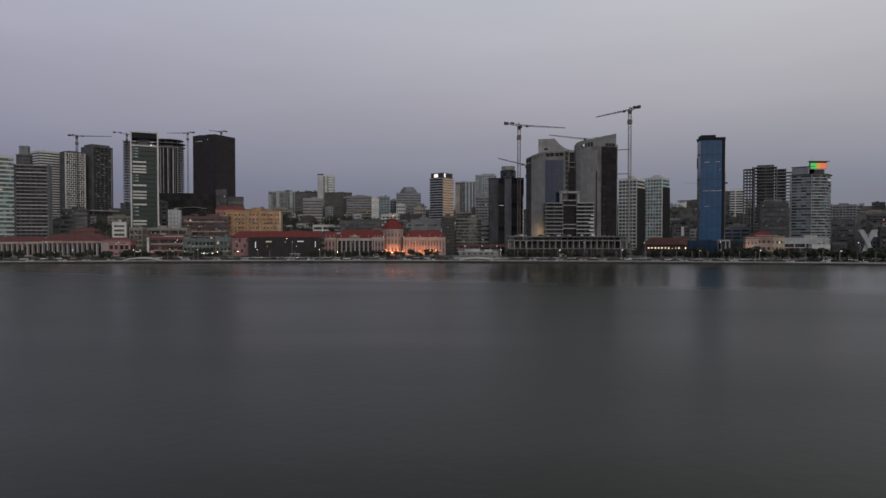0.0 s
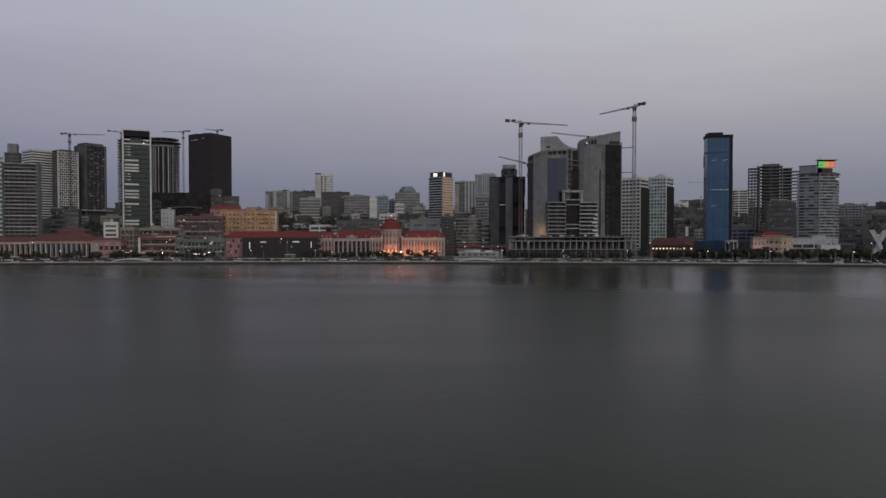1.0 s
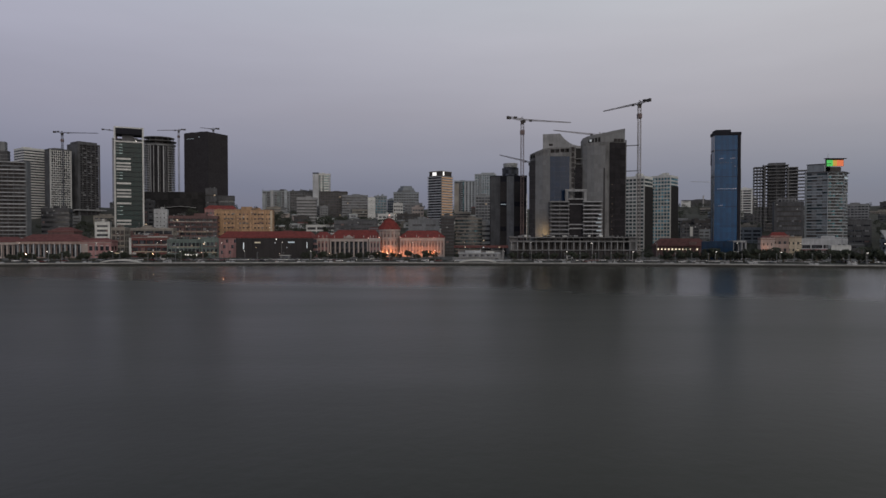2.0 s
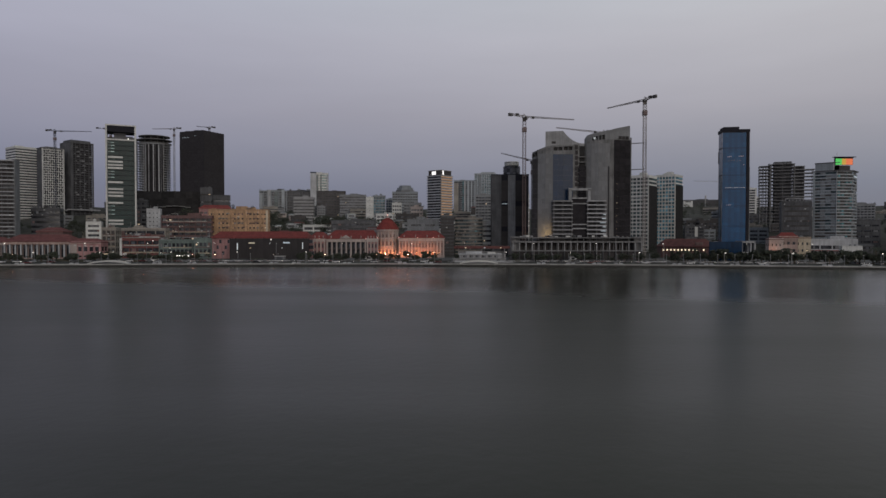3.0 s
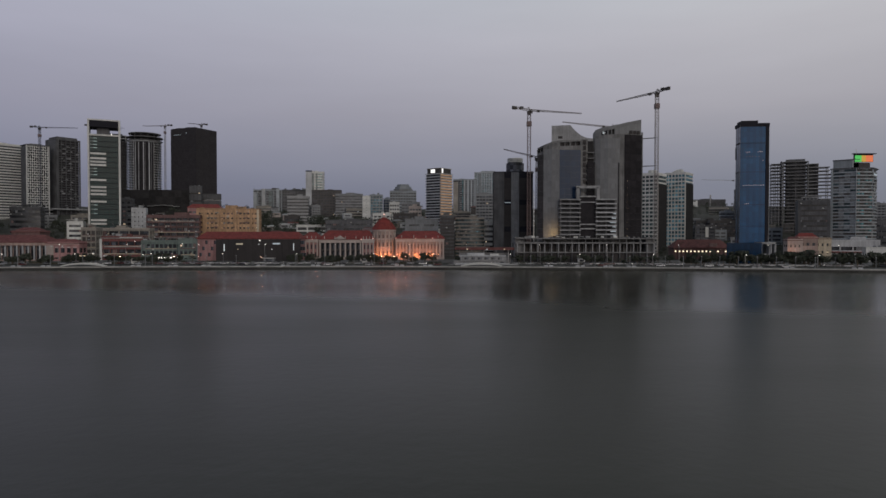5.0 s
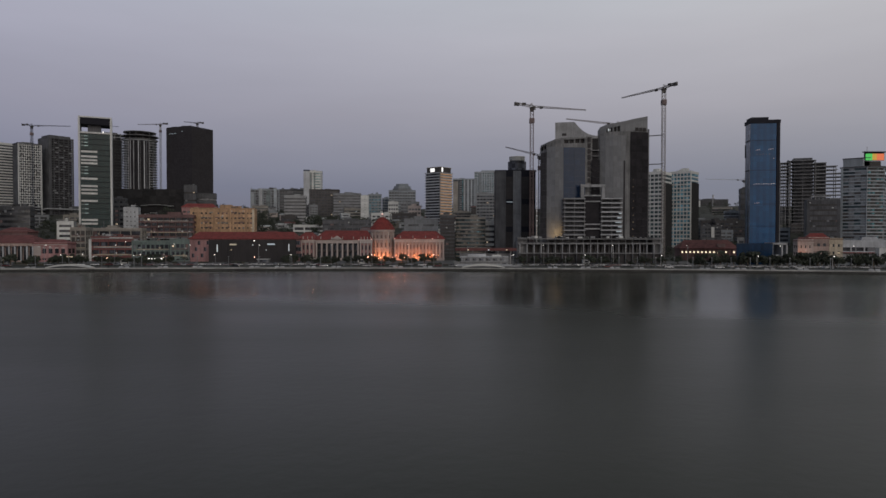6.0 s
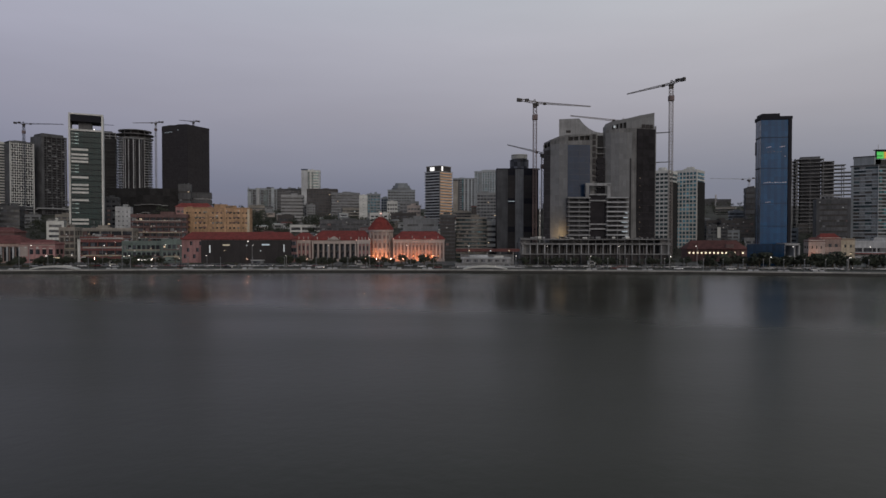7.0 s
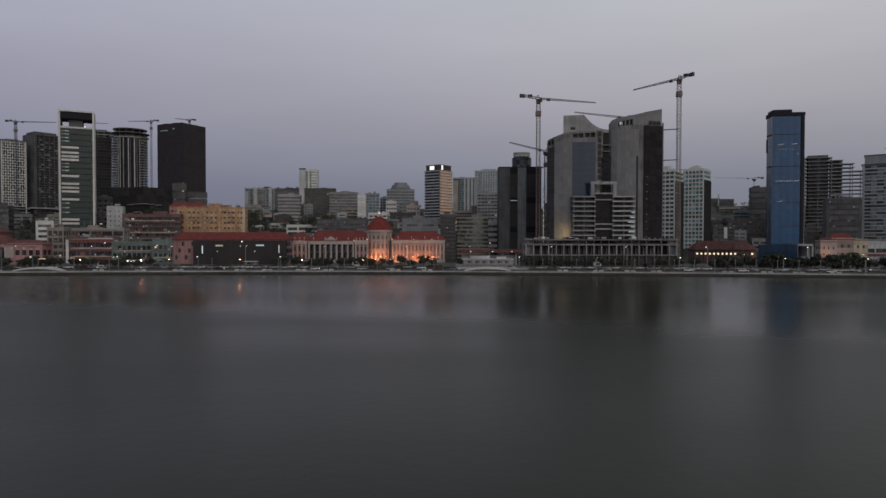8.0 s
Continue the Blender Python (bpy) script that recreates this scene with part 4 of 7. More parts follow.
# ======================================================================= the bank with its dome
def bank():
    b = thing("bank_building", "pale rose colonial bank with red roofs and a domed corner tower", "bank building", 0, 0, 1.5)
    z0 = 1.5

    def wing(x0, x1, y0, y1, eave, ridge, cols, porch=False, inset=5.0, span=None):
        w, xm, h = x1 - x0, (x0 + x1) / 2, eave - z0
        back = 2.6 if porch else 1.15
        piece("wall", box(w, y1 - y0 - back, h, (PINK if x1 < 0 else SALMON) if not porch else BROWN), b, xm, (y0 + y1 + back) / 2, 0)
        piece("cornice", box(w + 0.6, 3.2, 1.1, ROSE), b, xm, y0 + 1.5, h - 1.1)
        piece("entablature", box(w, 2.8, 1.4, ROSE), b, xm, y0 + 1.5, h - 2.5)
        piece("plinth", box(w + 0.4, 3.2, 1.8, ROSE), b, xm, y0 + 1.4, 0)
        post, pane = box(0.95 if porch else 0.8, 0.9, h - 4.3, ROSE), box(w / cols * (0.55 if porch else 0.30), 0.14, (h - 4.3) * (0.40 if porch else 0.30), DARK_GLASS if x1 < 0 else ASH)
        for i in range(cols + 1):
            cx = x0 + 0.6 + i * (w - 1.2) / cols
            piece("column", post, b, cx, y0 + 0.7, 1.8)
            if i < cols:
                for zz in (2.2, 2.2 + (h - 4.3) * 0.52):
                    piece("window", pane, b, cx + (w - 1.2) / cols / 2, y0 + back - 0.05, zz)
        for i in range(4):
            px = x0 + (i + 0.5) * w / 4
            piece("finial", box(0.5, 0.5, 1.9, ROSE), b, px, y0 + 0.4, h)
        if span != ():
            hip_roof("roof", *(span or (x0, x1)), y0, y1, h, ridge - z0, inset, TILE, b)

    wing(-96.5, -84.5, 512, 536, 15.9, 20.5, 4, inset=4)
    wing(-84.0, -55.0, 513, 538, 15.7, 21.8, 8, True, inset=5, span=(-84.0, -46.4))
    wing(-54.5, -46.0, 512, 536, 15.7, 20.8, 3, span=())
    wing(-31.5, 2.0, 513, 536, 16.4, 21.4, 14, inset=6)
    vs = [(-74.5, 512.4, 13.9), (-65.0, 512.4, 13.9), (-69.7, 512.4, 16.6), (-74.5, 516, 13.9), (-65.0, 516, 13.9), (-69.7, 516, 16.6)]
    shape("pediment", vs, [(0, 1, 2), (3, 5, 4), (0, 2, 5, 3), (1, 4, 5, 2), (0, 3, 4, 1)], ROSE, b)
    cx, cy, r, n = -40.2, 524.0, 8.1, 16
    plan = [(cx + r * math.cos(2 * math.pi * (i + 0.5) / n), cy + r * math.sin(2 * math.pi * (i + 0.5) / n)) for i in range(n)]
    inner = [(cx + (x - cx) * 0.9, cy + (y - cy) * 0.9) for x, y in plan]
    drum = prism("drum", inner, 0, [21.0] * n, ROSE, b)
    for i, (x, y) in enumerate(plan):
        rz = math.degrees(2 * math.pi * (i + 0.5) / n)
        piece("pilaster", box(0.8, 0.8, 18.6, ROSE), drum, cx + (x - cx) * 0.95, cy + (y - cy) * 0.95, 1.0, rz)
        mx, my = (x + plan[i - 1][0]) / 2, (y + plan[i - 1][1]) / 2
        rz = math.degrees(2 * math.pi * i / n) + 90
        for zz in (3.0, 9.2, 15.0):
            piece("window", box(1.0, 0.3, 2.8 if zz < 12 else 2.2, ASH), drum, cx + (mx - cx) * 0.905, cy + (my - cy) * 0.905, zz, rz)
    for zz, k, hh in ((0, 1.04, 2.2), (7.8, 1.0, 0.8), (13.8, 1.0, 0.8), (19.4, 1.06, 1.4)):
        prism("string_course", [(cx + (x - cx) * k, cy + (y - cy) * k) for x, y in plan], zz, [zz + hh] * n, ROSE, b)
    vs, fs = [], []
    prof = ((1.08, 20.8), (1.03, 21.5), (0.88, 23.2), (0.71, 25.0), (0.52, 26.8), (0.31, 28.3), (0.15, 29.2))
    m = 24
    for k, zz in prof:
        vs += [(cx + r * k * math.cos(2 * math.pi * i / m), cy + r * k * math.sin(2 * math.pi * i / m), zz) for i in range(m)]
    for j in range(len(prof) - 1):
        fs += [(j * m + i, j * m + (i + 1) % m, (j + 1) * m + (i + 1) % m, (j + 1) * m + i) for i in range(m)]
    fs.append(tuple(range((len(prof) - 1) * m, len(prof) * m)))
    for i in range(12):
        a = 2 * math.pi * i / 12
        for j in range(1, len(prof) - 1):
            p = [(cx + r * k * math.cos(a), cy + r * k * math.sin(a), zz + 0.1) for k, zz in prof[j:j + 2]]
            add_bar(vs, fs, p[0], p[1], 0.16)
    dome = shape("dome", vs, fs, TILE, b)
    piece("lantern", box(1.6, 1.6, 1.8, ROSE), dome, cx, cy, 29.4)
    piece("lantern_lamp", box(0.9, 0.9, 0.8, LANTERN), dome, cx, cy, 31.2)
    for x, z in ((-88.5, 13.9), (-55.0, 13.9), (-31.0, 14.6), (-17.5, 14.6), (-6.0, 14.6), (-46.5, 14.4)):
        piece("parapet_lamp", box(0.45, 0.3, 0.45, LANTERN), b, x, 511.6, z)
    for x in (-44.5, -41.5, -38.5, -35.0, -30.0, -26.0, -22.0, -18.0, -14.0, -10.0, -6.0, -2.0):
        piece("floodlight", box(0.5, 0.3, 0.5, FLOOD), b, x, 511.2 if x > -33 else 514.4, 3.6)


bank()
for x, y, watts in ((-43.5, 512.0, 2000), (-37.0, 512.0, 2000), (-27, 509.0, 1900), (-17, 509.0, 1900), (-7, 509.0, 1600)):
    d = bpy.data.lights.new("uplight", "SPOT")
    d.energy, d.color, d.shadow_soft_size, d.spot_size, d.spot_blend = watts, (1.0, 0.30, 0.10), 0.3, radians(140), 0.8
    new("uplight", d).matrix_world = look((x, y, 4.0), (x * 0.92 - 3.2, 517.0, 5.5) if x < -33 else (x, 514.0, 6.6))


# the long red-roofed annex and its black hoarding
an = thing("bank_annex", "long pink annex with a red tiled roof", "building", -126, 490, 1.5)
piece("wall", box(66, 20, 14.6, PINK), an, 0, 10.5, 0)
hip_roof("roof", -33, 33, 0, 21, 14.8, 19.2, 3, TILE, an)
for i in range(16):
    piece("window", box(1.5, 0.15, 2.4, DARK_GLASS), an, -31 + i * 1.9 if i < 6 else 40 - i * 0.5, 0.45, 3 + (i % 3) * 4.0)
ho = thing("hoarding", "black site hoarding with small lit signs", "hoarding", -117.5, 483, 1.5)
for i in range(14):
    piece("hoarding_panel", box(3.78, 0.35, 14.2, HOARD), ho, -25 + i * 3.85, 0, 0)
for i in range(15):
    piece("hoarding_post", box(0.25, 0.5, 14.5, BLACK_METAL), ho, -26.9 + i * 3.85, 0.3, 0)
for w, hh, m, x, z in ((4.2, 0.9, LIT_DULL, -11.8, 10.8), (4.6, 0.9, GLINT, 11.8, 11.0), (0.6, 4.6, LIT_COOL, -21.6, 6.6), (0.45, 4.4, LIT_COOL, 22.8, 7.2)):
    piece("lit_sign", box(w, 0.2, hh, m), ho, x, -0.3, z)
for x, z, m in ((1.3, 13.3, LAMP_WHITE), (-12.8, 7.6, LIT_WARM), (8.8, 7.6, LIT_COOL), (0.5, 10.8, LIT_COOL)):
    piece("site_lamp", box(0.5, 0.3, 0.5, m), ho, x, -0.35, z)

# ======================================================================= the upper town behind the bank
# blue grey walls put the distance haze into this slab's colour
fl = block("apartment_block", "grey apartment slab with vertical fins on the hill", -260, 1050, 42, 18, 86.0, 9, BLUEGREY, DARK_GLASS, 8, 7, 0, 0.18, 0.8, 1.4)
for x, w, z, m in ((-18.4, 5.0, 83.0, PALEBLUE), (-6.0, 4.0, 88.0, PALEGREY), (4.4, 6.0, 84.5, SEA_GLASS), (15.0, 4.4, 88.5, PALEBLUE)):
    piece("stair_shaft", box(w, 3.0, z - fl.location.z, m), fl, x, 0.9, 0)
block("apartment_block", "dull grey apartment slab on the hill", -222, 1056, 36, 18, 86.5, 9, DARKCON, DARK_GLASS, 8, 9, 0, 0.45)
rng = random.Random(6)
for ob, w in [(o, 38) for o in bpy.data.objects if o.name.startswith("apartment_block") and o.location.y > 1000]:
    for i in range(7):
        piece("roof_hut", box(rng.uniform(2, 6), 5, rng.uniform(1.2, 4.5), rng.choice((GREY, DARKCON, CONCRETE))), ob, rng.uniform(-w / 2 + 3, w / 2 - 3), 6, 86.0 - ob.location.z)
wf = block("residential_tower", "pale hill tower with a dark lift shaft", -181, 1010, 26, 20, 109.5, 16, WHITE, PALE_GLASS, 8, 0, 0, 0.5, 0.4)
h = 109.5 - wf.location.z
piece("lift_shaft", box(8.6, 8, h + 0.6, PALEGREY), wf, -8.8, 3.6, 0)
piece("lift_head", box(9.0, 8.4, 1.8, NAVY_GLASS), wf, -8.8, 3.6, h + 0.6)
for x, w, m in ((-3.0, 2.6, SEA_GLASS), (2.4, 2.0, SEA_GLASS), (-0.3, 1.6, WHITE), (11.6, 2.0, PALEGREY)):
    piece("upright_strip", box(w, 0.5, h - 1.5, m), wf, x, -0.2, 0)
block("office_block", "beige office block with projecting floors", -154.5, 773, 23, 18, 60.0, 9, CONCRETE, DARK_GLASS, 8, 0, 0, 0.55, 1.0)
block("apartment_block", "small grey block beside the beige offices", -136, 778, 9, 12, 50.0, 8, GREY, DARK_GLASS, 8, 3, 0, 0.5)
block("apartment_block", "dark brown apartment slab on the hillside", -140, 868, 36, 18, 73.2, 10, BROWN, DARK_GLASS, 6, 10, 0, 0.5, 0.4, 1.0, 0.01)
block("apartment_block", "grey slab with ribbon windows on the hill", -110, 852, 33, 16, 67.5, 9, GREY, DARK_GLASS, 6, 0, 0, 0.45, 0.4)
block("apartment_block", "narrow white gable of a hillside block", -82, 787, 8.5, 16, 61.0, 10, WHITE, DARK_GLASS, 4, 1, 0, 0.9, 0.15, 3.5, 0.0)
block("office_block", "blue glazed block between hillside flats", -82, 900, 17, 14, 69.5, 8, BLUEGREY, CYAN_GLASS, 4, 4, 0, 0.35)
block("office_block", "small blue panelled block on the hill", -72, 950, 10, 14, 67.5, 7, BLUEGREY, NAVY_GLASS, 4, 3, 0, 0.3)
# the hotel's blue grey likewise stands in for haze
mh = block("hotel", "stepped grey hotel with an octagonal crown", -47.5, 900, 34, 24, 74.5, 10, BLUEGREY, DARK_GLASS, 3, 10, 0, 0.5)
oct_plan = [(11.5 * math.cos(math.pi / 8 + i * math.pi / 4), 12 + 11.5 * math.sin(math.pi / 8 + i * math.pi / 4)) for i in range(8)]
for zz, k in ((75.0, 1.15), (78.0, 1.0), (81.0, 0.75)):
    prism("crown_storey", [(x * k, 12 + (y - 12) * k) for x, y in oct_plan], zz - mh.location.z, [zz + 2.9 - mh.location.z] * 8, BLUEGREY if k < 1.1 else GREY, mh)
block("town_house", "small white house on the hill", -50.5, 780, 11, 12, 54.0, 6, WHITE, DARK_GLASS, 3, 4, 0, 0.5)
block("town_house", "pale rose hillside house with dark windows", -28, 790, 14, 12, 50.0, 5, ROSE, DARK_GLASS, 3, 4, 0, 0.5)
block("town_house", "grey flats below the hotel", -35, 840, 22, 14, 57.0, 6, GREY, DARK_GLASS, 3, 6, 0, 0.5)
block("office_block", "low white office block with framed window bands", -122.5, 688, 30, 16, 27.4, 3, WHITE, DARK_GLASS, 6, 3, 2, 0.36, 0.6, 1.2, 0.0, boxes=0, z0=15.0)
block("warehouse", "long dark grey low building with a flat roof", -81, 640, 41, 18, 31.0, 5, DARKCON, DARK_GLASS, 4, 8, 0, 0.6)
block("warehouse", "grey concrete hall with a blank front", -16, 610, 28, 16, 31.3, 5, GREY, DARK_GLASS, 2, 2, 0, 0.72, 0.2, 3.5, 0.0)


def orange_tower(x, y, top):
    """A square tower seen on its corner: grey bands on one face, lit amber ceilings along the other."""
    z0 = ground_z(x, y) - 0.6
    h = top - z0
    b = thing("office_tower", "banded office tower with an amber lit face and roof signs", "building", x, y, z0, -40)
    w = 20.4
    piece("body", box(w - 1.6, w - 1.6, h, DARK_GLASS), b, 0, w / 2, 0)
    floors = 20
    step = h / floors
    for i in range(floors):
        piece("floor_band", box(w, w, step * 0.38, PALEGREY), b, 0, w / 2, (i + 1) * step - step * 0.38)
        piece("lit_ceiling", box(0.14, w - 2.0, step * 0.32, LIT_AMBER), b, w / 2 - 0.72, w / 2, i * step + step * 0.25)
    piece("corner_fin", box(0.7, 0.7, h, TAN), b, w / 2 - 0.1, 0.1, 0)
    piece("crown", box(w - 3, w - 3, 5.0, BROWN), b, 0, w / 2, h)
    piece("crown_roof", box(w - 2, w - 2, 0.6, TAN), b, 0, w / 2, h + 5.0)
    piece("lit_sign", box(5.5, 0.3, 3.6, SIGN_WHITE), b, -1.0, 1.3, h + 0.8, label="white square roof sign")
    piece("lit_sign", box(0.3, 2.0, 4.4, SIGN_WHITE), b, w / 2 - 1.3, 5.0, h + 0.6, label="white upright roof sign")


orange_tower(-8.0, 738, 82.0)
ht = block("apartment_tower", "grey hill tower with pale vertical strips", 37, 1030, 35, 20, 100.5, 15, BLUEGREY, DARK_GLASS, -2, 0, 0, 0.3, 0.4, 2.4, 0.0)
h = 100.5 - ht.location.z
for px, w, m in ((-14.0, 7.0, TAN), (-8.6, 2.6, DARKCON), (-3.4, 1.8, CYAN_DIM), (-0.8, 2.2, PALEGREY), (4.4, 3.2, PALEBLUE), (9.4, 2.4, PALEBLUE), (14.6, 4.2, BLUEGREY)):
    piece("upright_strip", box(w, 0.5, h - (3.0 if px < -5 else 0.3), m), ht, px, -0.15, 0)
hz = block("apartment_tower", "hazy blue grey tower on the hill", 73, 1110, 36, 20, 118.5, 24, PALEBLUE, CYAN_DIM, -4, 9, 0, 0.5, 0.4, 1.6, lit=0.0)
h = 118.5 - hz.location.z
piece("roof_storey", box(22, 14, 3.0, PALEBLUE), hz, 4.0, 9, h + 0.2)
piece("blank_strip", box(4.5, 0.5, h - 1.0, BLUEGREY), hz, -9.0, -0.2, 0)
block("apartment_block", "plain grey block below the hill towers", 51, 800, 22, 16, 64.5, 10, GREY, DARK_GLASS, -3, 6, 0, 0.55)


def curved_offices(x, y, w, d, top, floors):
    """An older office block with a shallow curved front and deep sun shades."""
    z0 = ground_z(x, y) - 0.6
    b = thing("office_block", "older concrete office block with a curved front and sun shades", "building", x, y, z0, -1)
    h = top - z0
    step = h / floors

    def plan(k):
        front = [(-w / 2 + w * i / 8 * 1.0, -k + 1.6 * ((i - 4) / 4) ** 2) for i in range(9)]
        return front + [(w / 2, d), (-w / 2, d)]

    prism("body", [(px, py + 0.8) for px, py in plan(0)], 0, [h - 0.1] * 11, SEA_GLASS, b)
    band = None
    for i in range(floors):
        ob = prism("floor_band", plan(0), 0, [step * 0.4] * 11, TAN, b) if band is None else piece("floor_band", band, b)
        band = ob.data
        ob.location.z = (i + 1) * step - step * 0.4
    for i in range(16):
        px = -w / 2 + 0.5 + i * (w - 1) / 15
        piece("sun_fin", box(0.14, 0.4, h - 0.4, BROWN), b, px, 0.62 + 1.6 * (px / (w / 2)) ** 2, 0)
    rng = random.Random(5)
    for i in range(26):
        px = rng.uniform(-w / 2 + 1, w / 2 - 1)
        piece("blind", box(rng.uniform(0.9, 2.4), 0.12, step * 0.42, rng.choice((GREY, TAN, BROWN, CYAN_DIM))), b, px, 0.74 + 1.6 * (px / (w / 2)) ** 2, rng.randint(2, floors - 1) * step + 0.05)
    piece("terrace", box(w + 4, 5.0, 0.5, TAN), b, 2.0, -2.0, step * 3, label="long low terrace roof")
    rooftop(b, w, d, h, TAN, random.Random(8), 3, False)


curved_offices(22.0, 560, 22, 16, 31.8, 11)
ob = block("office_block", "dark grey office block with long window bands", 4.6, 556, 11.4, 14, 32.4, 12, DARKCON, BROWN, -1, 0, 0, 0.38, 0.5, 0.5, 0.01)
piece("roof_slab", box(12.2, 15, 0.4, TAN), ob, 0, 7, 32.4 - ob.location.z + 1.0)
block("office_block", "narrow white annex with rounded floors", 37, 566, 7.5, 12, 28.3, 7, WHITE, DARK_GLASS, -3, 0, 0, 0.55, 0.6)


def dark_glass_tower(x, y):
    z0 = 1.5
    b = thing("office_tower", "dark glass twin-shaft tower with grey stone strips and a round crown", "building", x, y, z0, -3)
    top, w, d = 64.0, 28.5, 22
    h = top - z0
    piece("body", box(w, d, h, HOARD), b, 0, d / 2, 0)
    for cx, cw, m in ((-10.4, 7.4, DARKCON), (1.3, 5.6, GREY)):
        piece("stone_strip", box(cw, 0.8, h + 0.3, m), b, cx, 0.1, 0)
    for cx, cw in ((-4.1, 4.9), (9.3, 10.0)):
        for j in range(16):
            piece("curtain_panel", box(cw - 0.1, 0.2, h / 16 - 0.12, HOARD if j % 5 else BLACK_METAL), b, cx, -0.1, j * h / 16)
    piece("roof_edge", box(w + 0.3, d + 0.3, 0.9, BLACK_METAL), b, 0, d / 2, h)
    ring = [(1.7 + 6.6 * math.cos(2 * math.pi * i / 20), 8 + 6.6 * math.sin(2 * math.pi * i / 20)) for i in range(20)]
    prism("round_crown", ring, h + 0.9, [h + 7.4] * 20, DARK_GLASS, b)
    for k, zz in ((0.86, 8.2), (0.86, 9.3), (0.86, 10.4)):
        prism("crown_ring", [(1.7 + (px - 1.7) * k, 8 + (py - 8) * k) for px, py in ring], h + zz, [h + zz + 0.7] * 20, WHITE, b)
    prism("crown_drum", [(1.7 + (px - 1.7) * 0.6, 8 + (py - 8) * 0.6) for px, py in ring], h + 7.4, [h + 11.0] * 20, PALEGREY, b)
    piece("lit_sign", box(4.4, 0.2, 0.5, GLINT), b, -4.1, -0.32, 42.0 - z0)


dark_glass_tower(52.6, 540)


# ======================================================================= twin towers under construction
def twin_towers():
    b = thing("twin_towers", "pair of unfinished curved towers with grey cladding and bare podium", "building", 0, 0, 1.5)
    z0 = 1.5

    def Z(v):
        return v - z0

    left = [(64.4, 500), (62.6, 490), (65.7, 484.5), (70.5, 482.2), (75.4, 481.4), (82.2, 481.2), (89.1, 482.0), (93.5, 484), (97.4, 488), (97.4, 516), (67.2, 516)]
    tops = [75.0, 75.2, 76.4, 78.2, 79.0, 79.2, 79.8, 80.2, 80.4, 80.4, 75.4]
    lows = [71.4, 71.4, 72.6, 74.8, 75.4, 75.6, 75.9, 76.2, 76.4, 76.4, 71.8]

    def wedge(name, plan, low, high, material, parent):
        n = len(plan)
        vs = [(x, y, Z(v)) for (x, y), v in zip(plan, low)] + [(x, y, Z(v)) for (x, y), v in zip(plan, high)]
        fs = [(i, (i + 1) % n, n + (i + 1) % n, n + i) for i in range(n)] + [tuple(range(n))[::-1], tuple(range(n, 2 * n))]
        return shape(name, vs, fs, material, parent)

    def open_crown(plan, low, high, rim, wall, solid, parent):
        """An open storey under the roof rim: a set-back dark core, posts and a few closed bays."""
        n = len(plan)
        mx, my = sum(p[0] for p in plan) / n, sum(p[1] for p in plan) / n
        core = [(mx + (x - mx) * 0.84, my + (y - my) * 0.84) for x, y in plan]
        inner = [(mx + (x - mx) * 0.965, my + (y - my) * 0.965) for x, y in plan]
        wedge("crown_core", core, low, [v - rim for v in high], HOARD, parent)
        wedge("crown_rim", plan, [v - rim for v in high], high, wall, parent)
        for i in range(n):
            j = (i + 1) % n
            if i in solid:
                wedge("crown_wall", [plan[i], plan[j], inner[j], inner[i]], [low[k] for k in (i, j, j, i)], [high[k] - rim for k in (i, j, j, i)], wall, parent)
                continue
            (x0, y0), (x1, y1) = plan[i], plan[j]
            m = max(1, round(math.hypot(x1 - x0, y1 - y0) / 3.0))
            for k in range(m + 1):
                u = k / m * 0.94 + 0.03
                lo, hi = low[i] + (low[j] - low[i]) * u, high[i] + (high[j] - high[i]) * u - rim
                piece("crown_post", box(0.5, 0.6, hi - lo, wall), parent, x0 + (x1 - x0) * u, y0 + (y1 - y0) * u + 0.35, Z(lo))

    shaft_l = wedge("shaft", left, [13.0] * 11, lows, RAW, b)
    open_crown(left, lows, tops, 1.1, RAW, (2, 3, 6, 7, 8, 9, 10), b)
    # the crown sweeps down from its box in a hollow curve
    n = 8
    line = [(70.8, 88.8), (82.8, 89.3)] + [(82.8 + 14.6 * i / n, 89.3 - 8.6 * (1 - (1 - i / n) ** 2.2)) for i in range(1, n + 1)]
    vs = [(x * 1.0 + k, y, Z(v + u)) for k, y, u in ((0, 484.6, 0), (3.6, 500, 0.6)) for x, v in line] + [(x + k, y, Z(78.0)) for k, y in ((0, 484.6), (3.6, 500)) for x, v in line]
    k = len(line)
    fs = []
    for i in range(k - 1):
        fs += [(i, i + 1, k + i + 1, k + i), (2 * k + i, 2 * k + i + 1, i + 1, i), (k + i, k + i + 1, 3 * k + i + 1, 3 * k + i)]
    fs += [(0, k, 3 * k, 2 * k), (k - 1, 3 * k - 1, 4 * k - 1, 2 * k - 1)]
    shape("crown", vs, fs, CONCRETE, b)
    right = [(97.8, 486.5), (99.0, 485.0), (102.0, 483.4), (106.5, 482.2), (111.0, 481.9), (114.2, 482.3), (119.2, 483.6), (129.1, 486.5), (133.0, 516), (106.8, 516)]
    rtops = [83.8, 86.0, 87.2, 88.0, 88.8, 89.6, 91.0, 93.2, 93.2, 85.0]
    rlows = [81.0, 81.8, 82.6, 82.9, 83.0, 83.2, 84.0, 85.0, 85.0, 81.5]
    shaft_r = wedge("shaft", right, [13.0] * 10, rlows, RAW, b)
    open_crown(right, rlows, rtops, 2.2, CLAD, (0, 1, 4, 5, 6, 7, 8, 9), b)
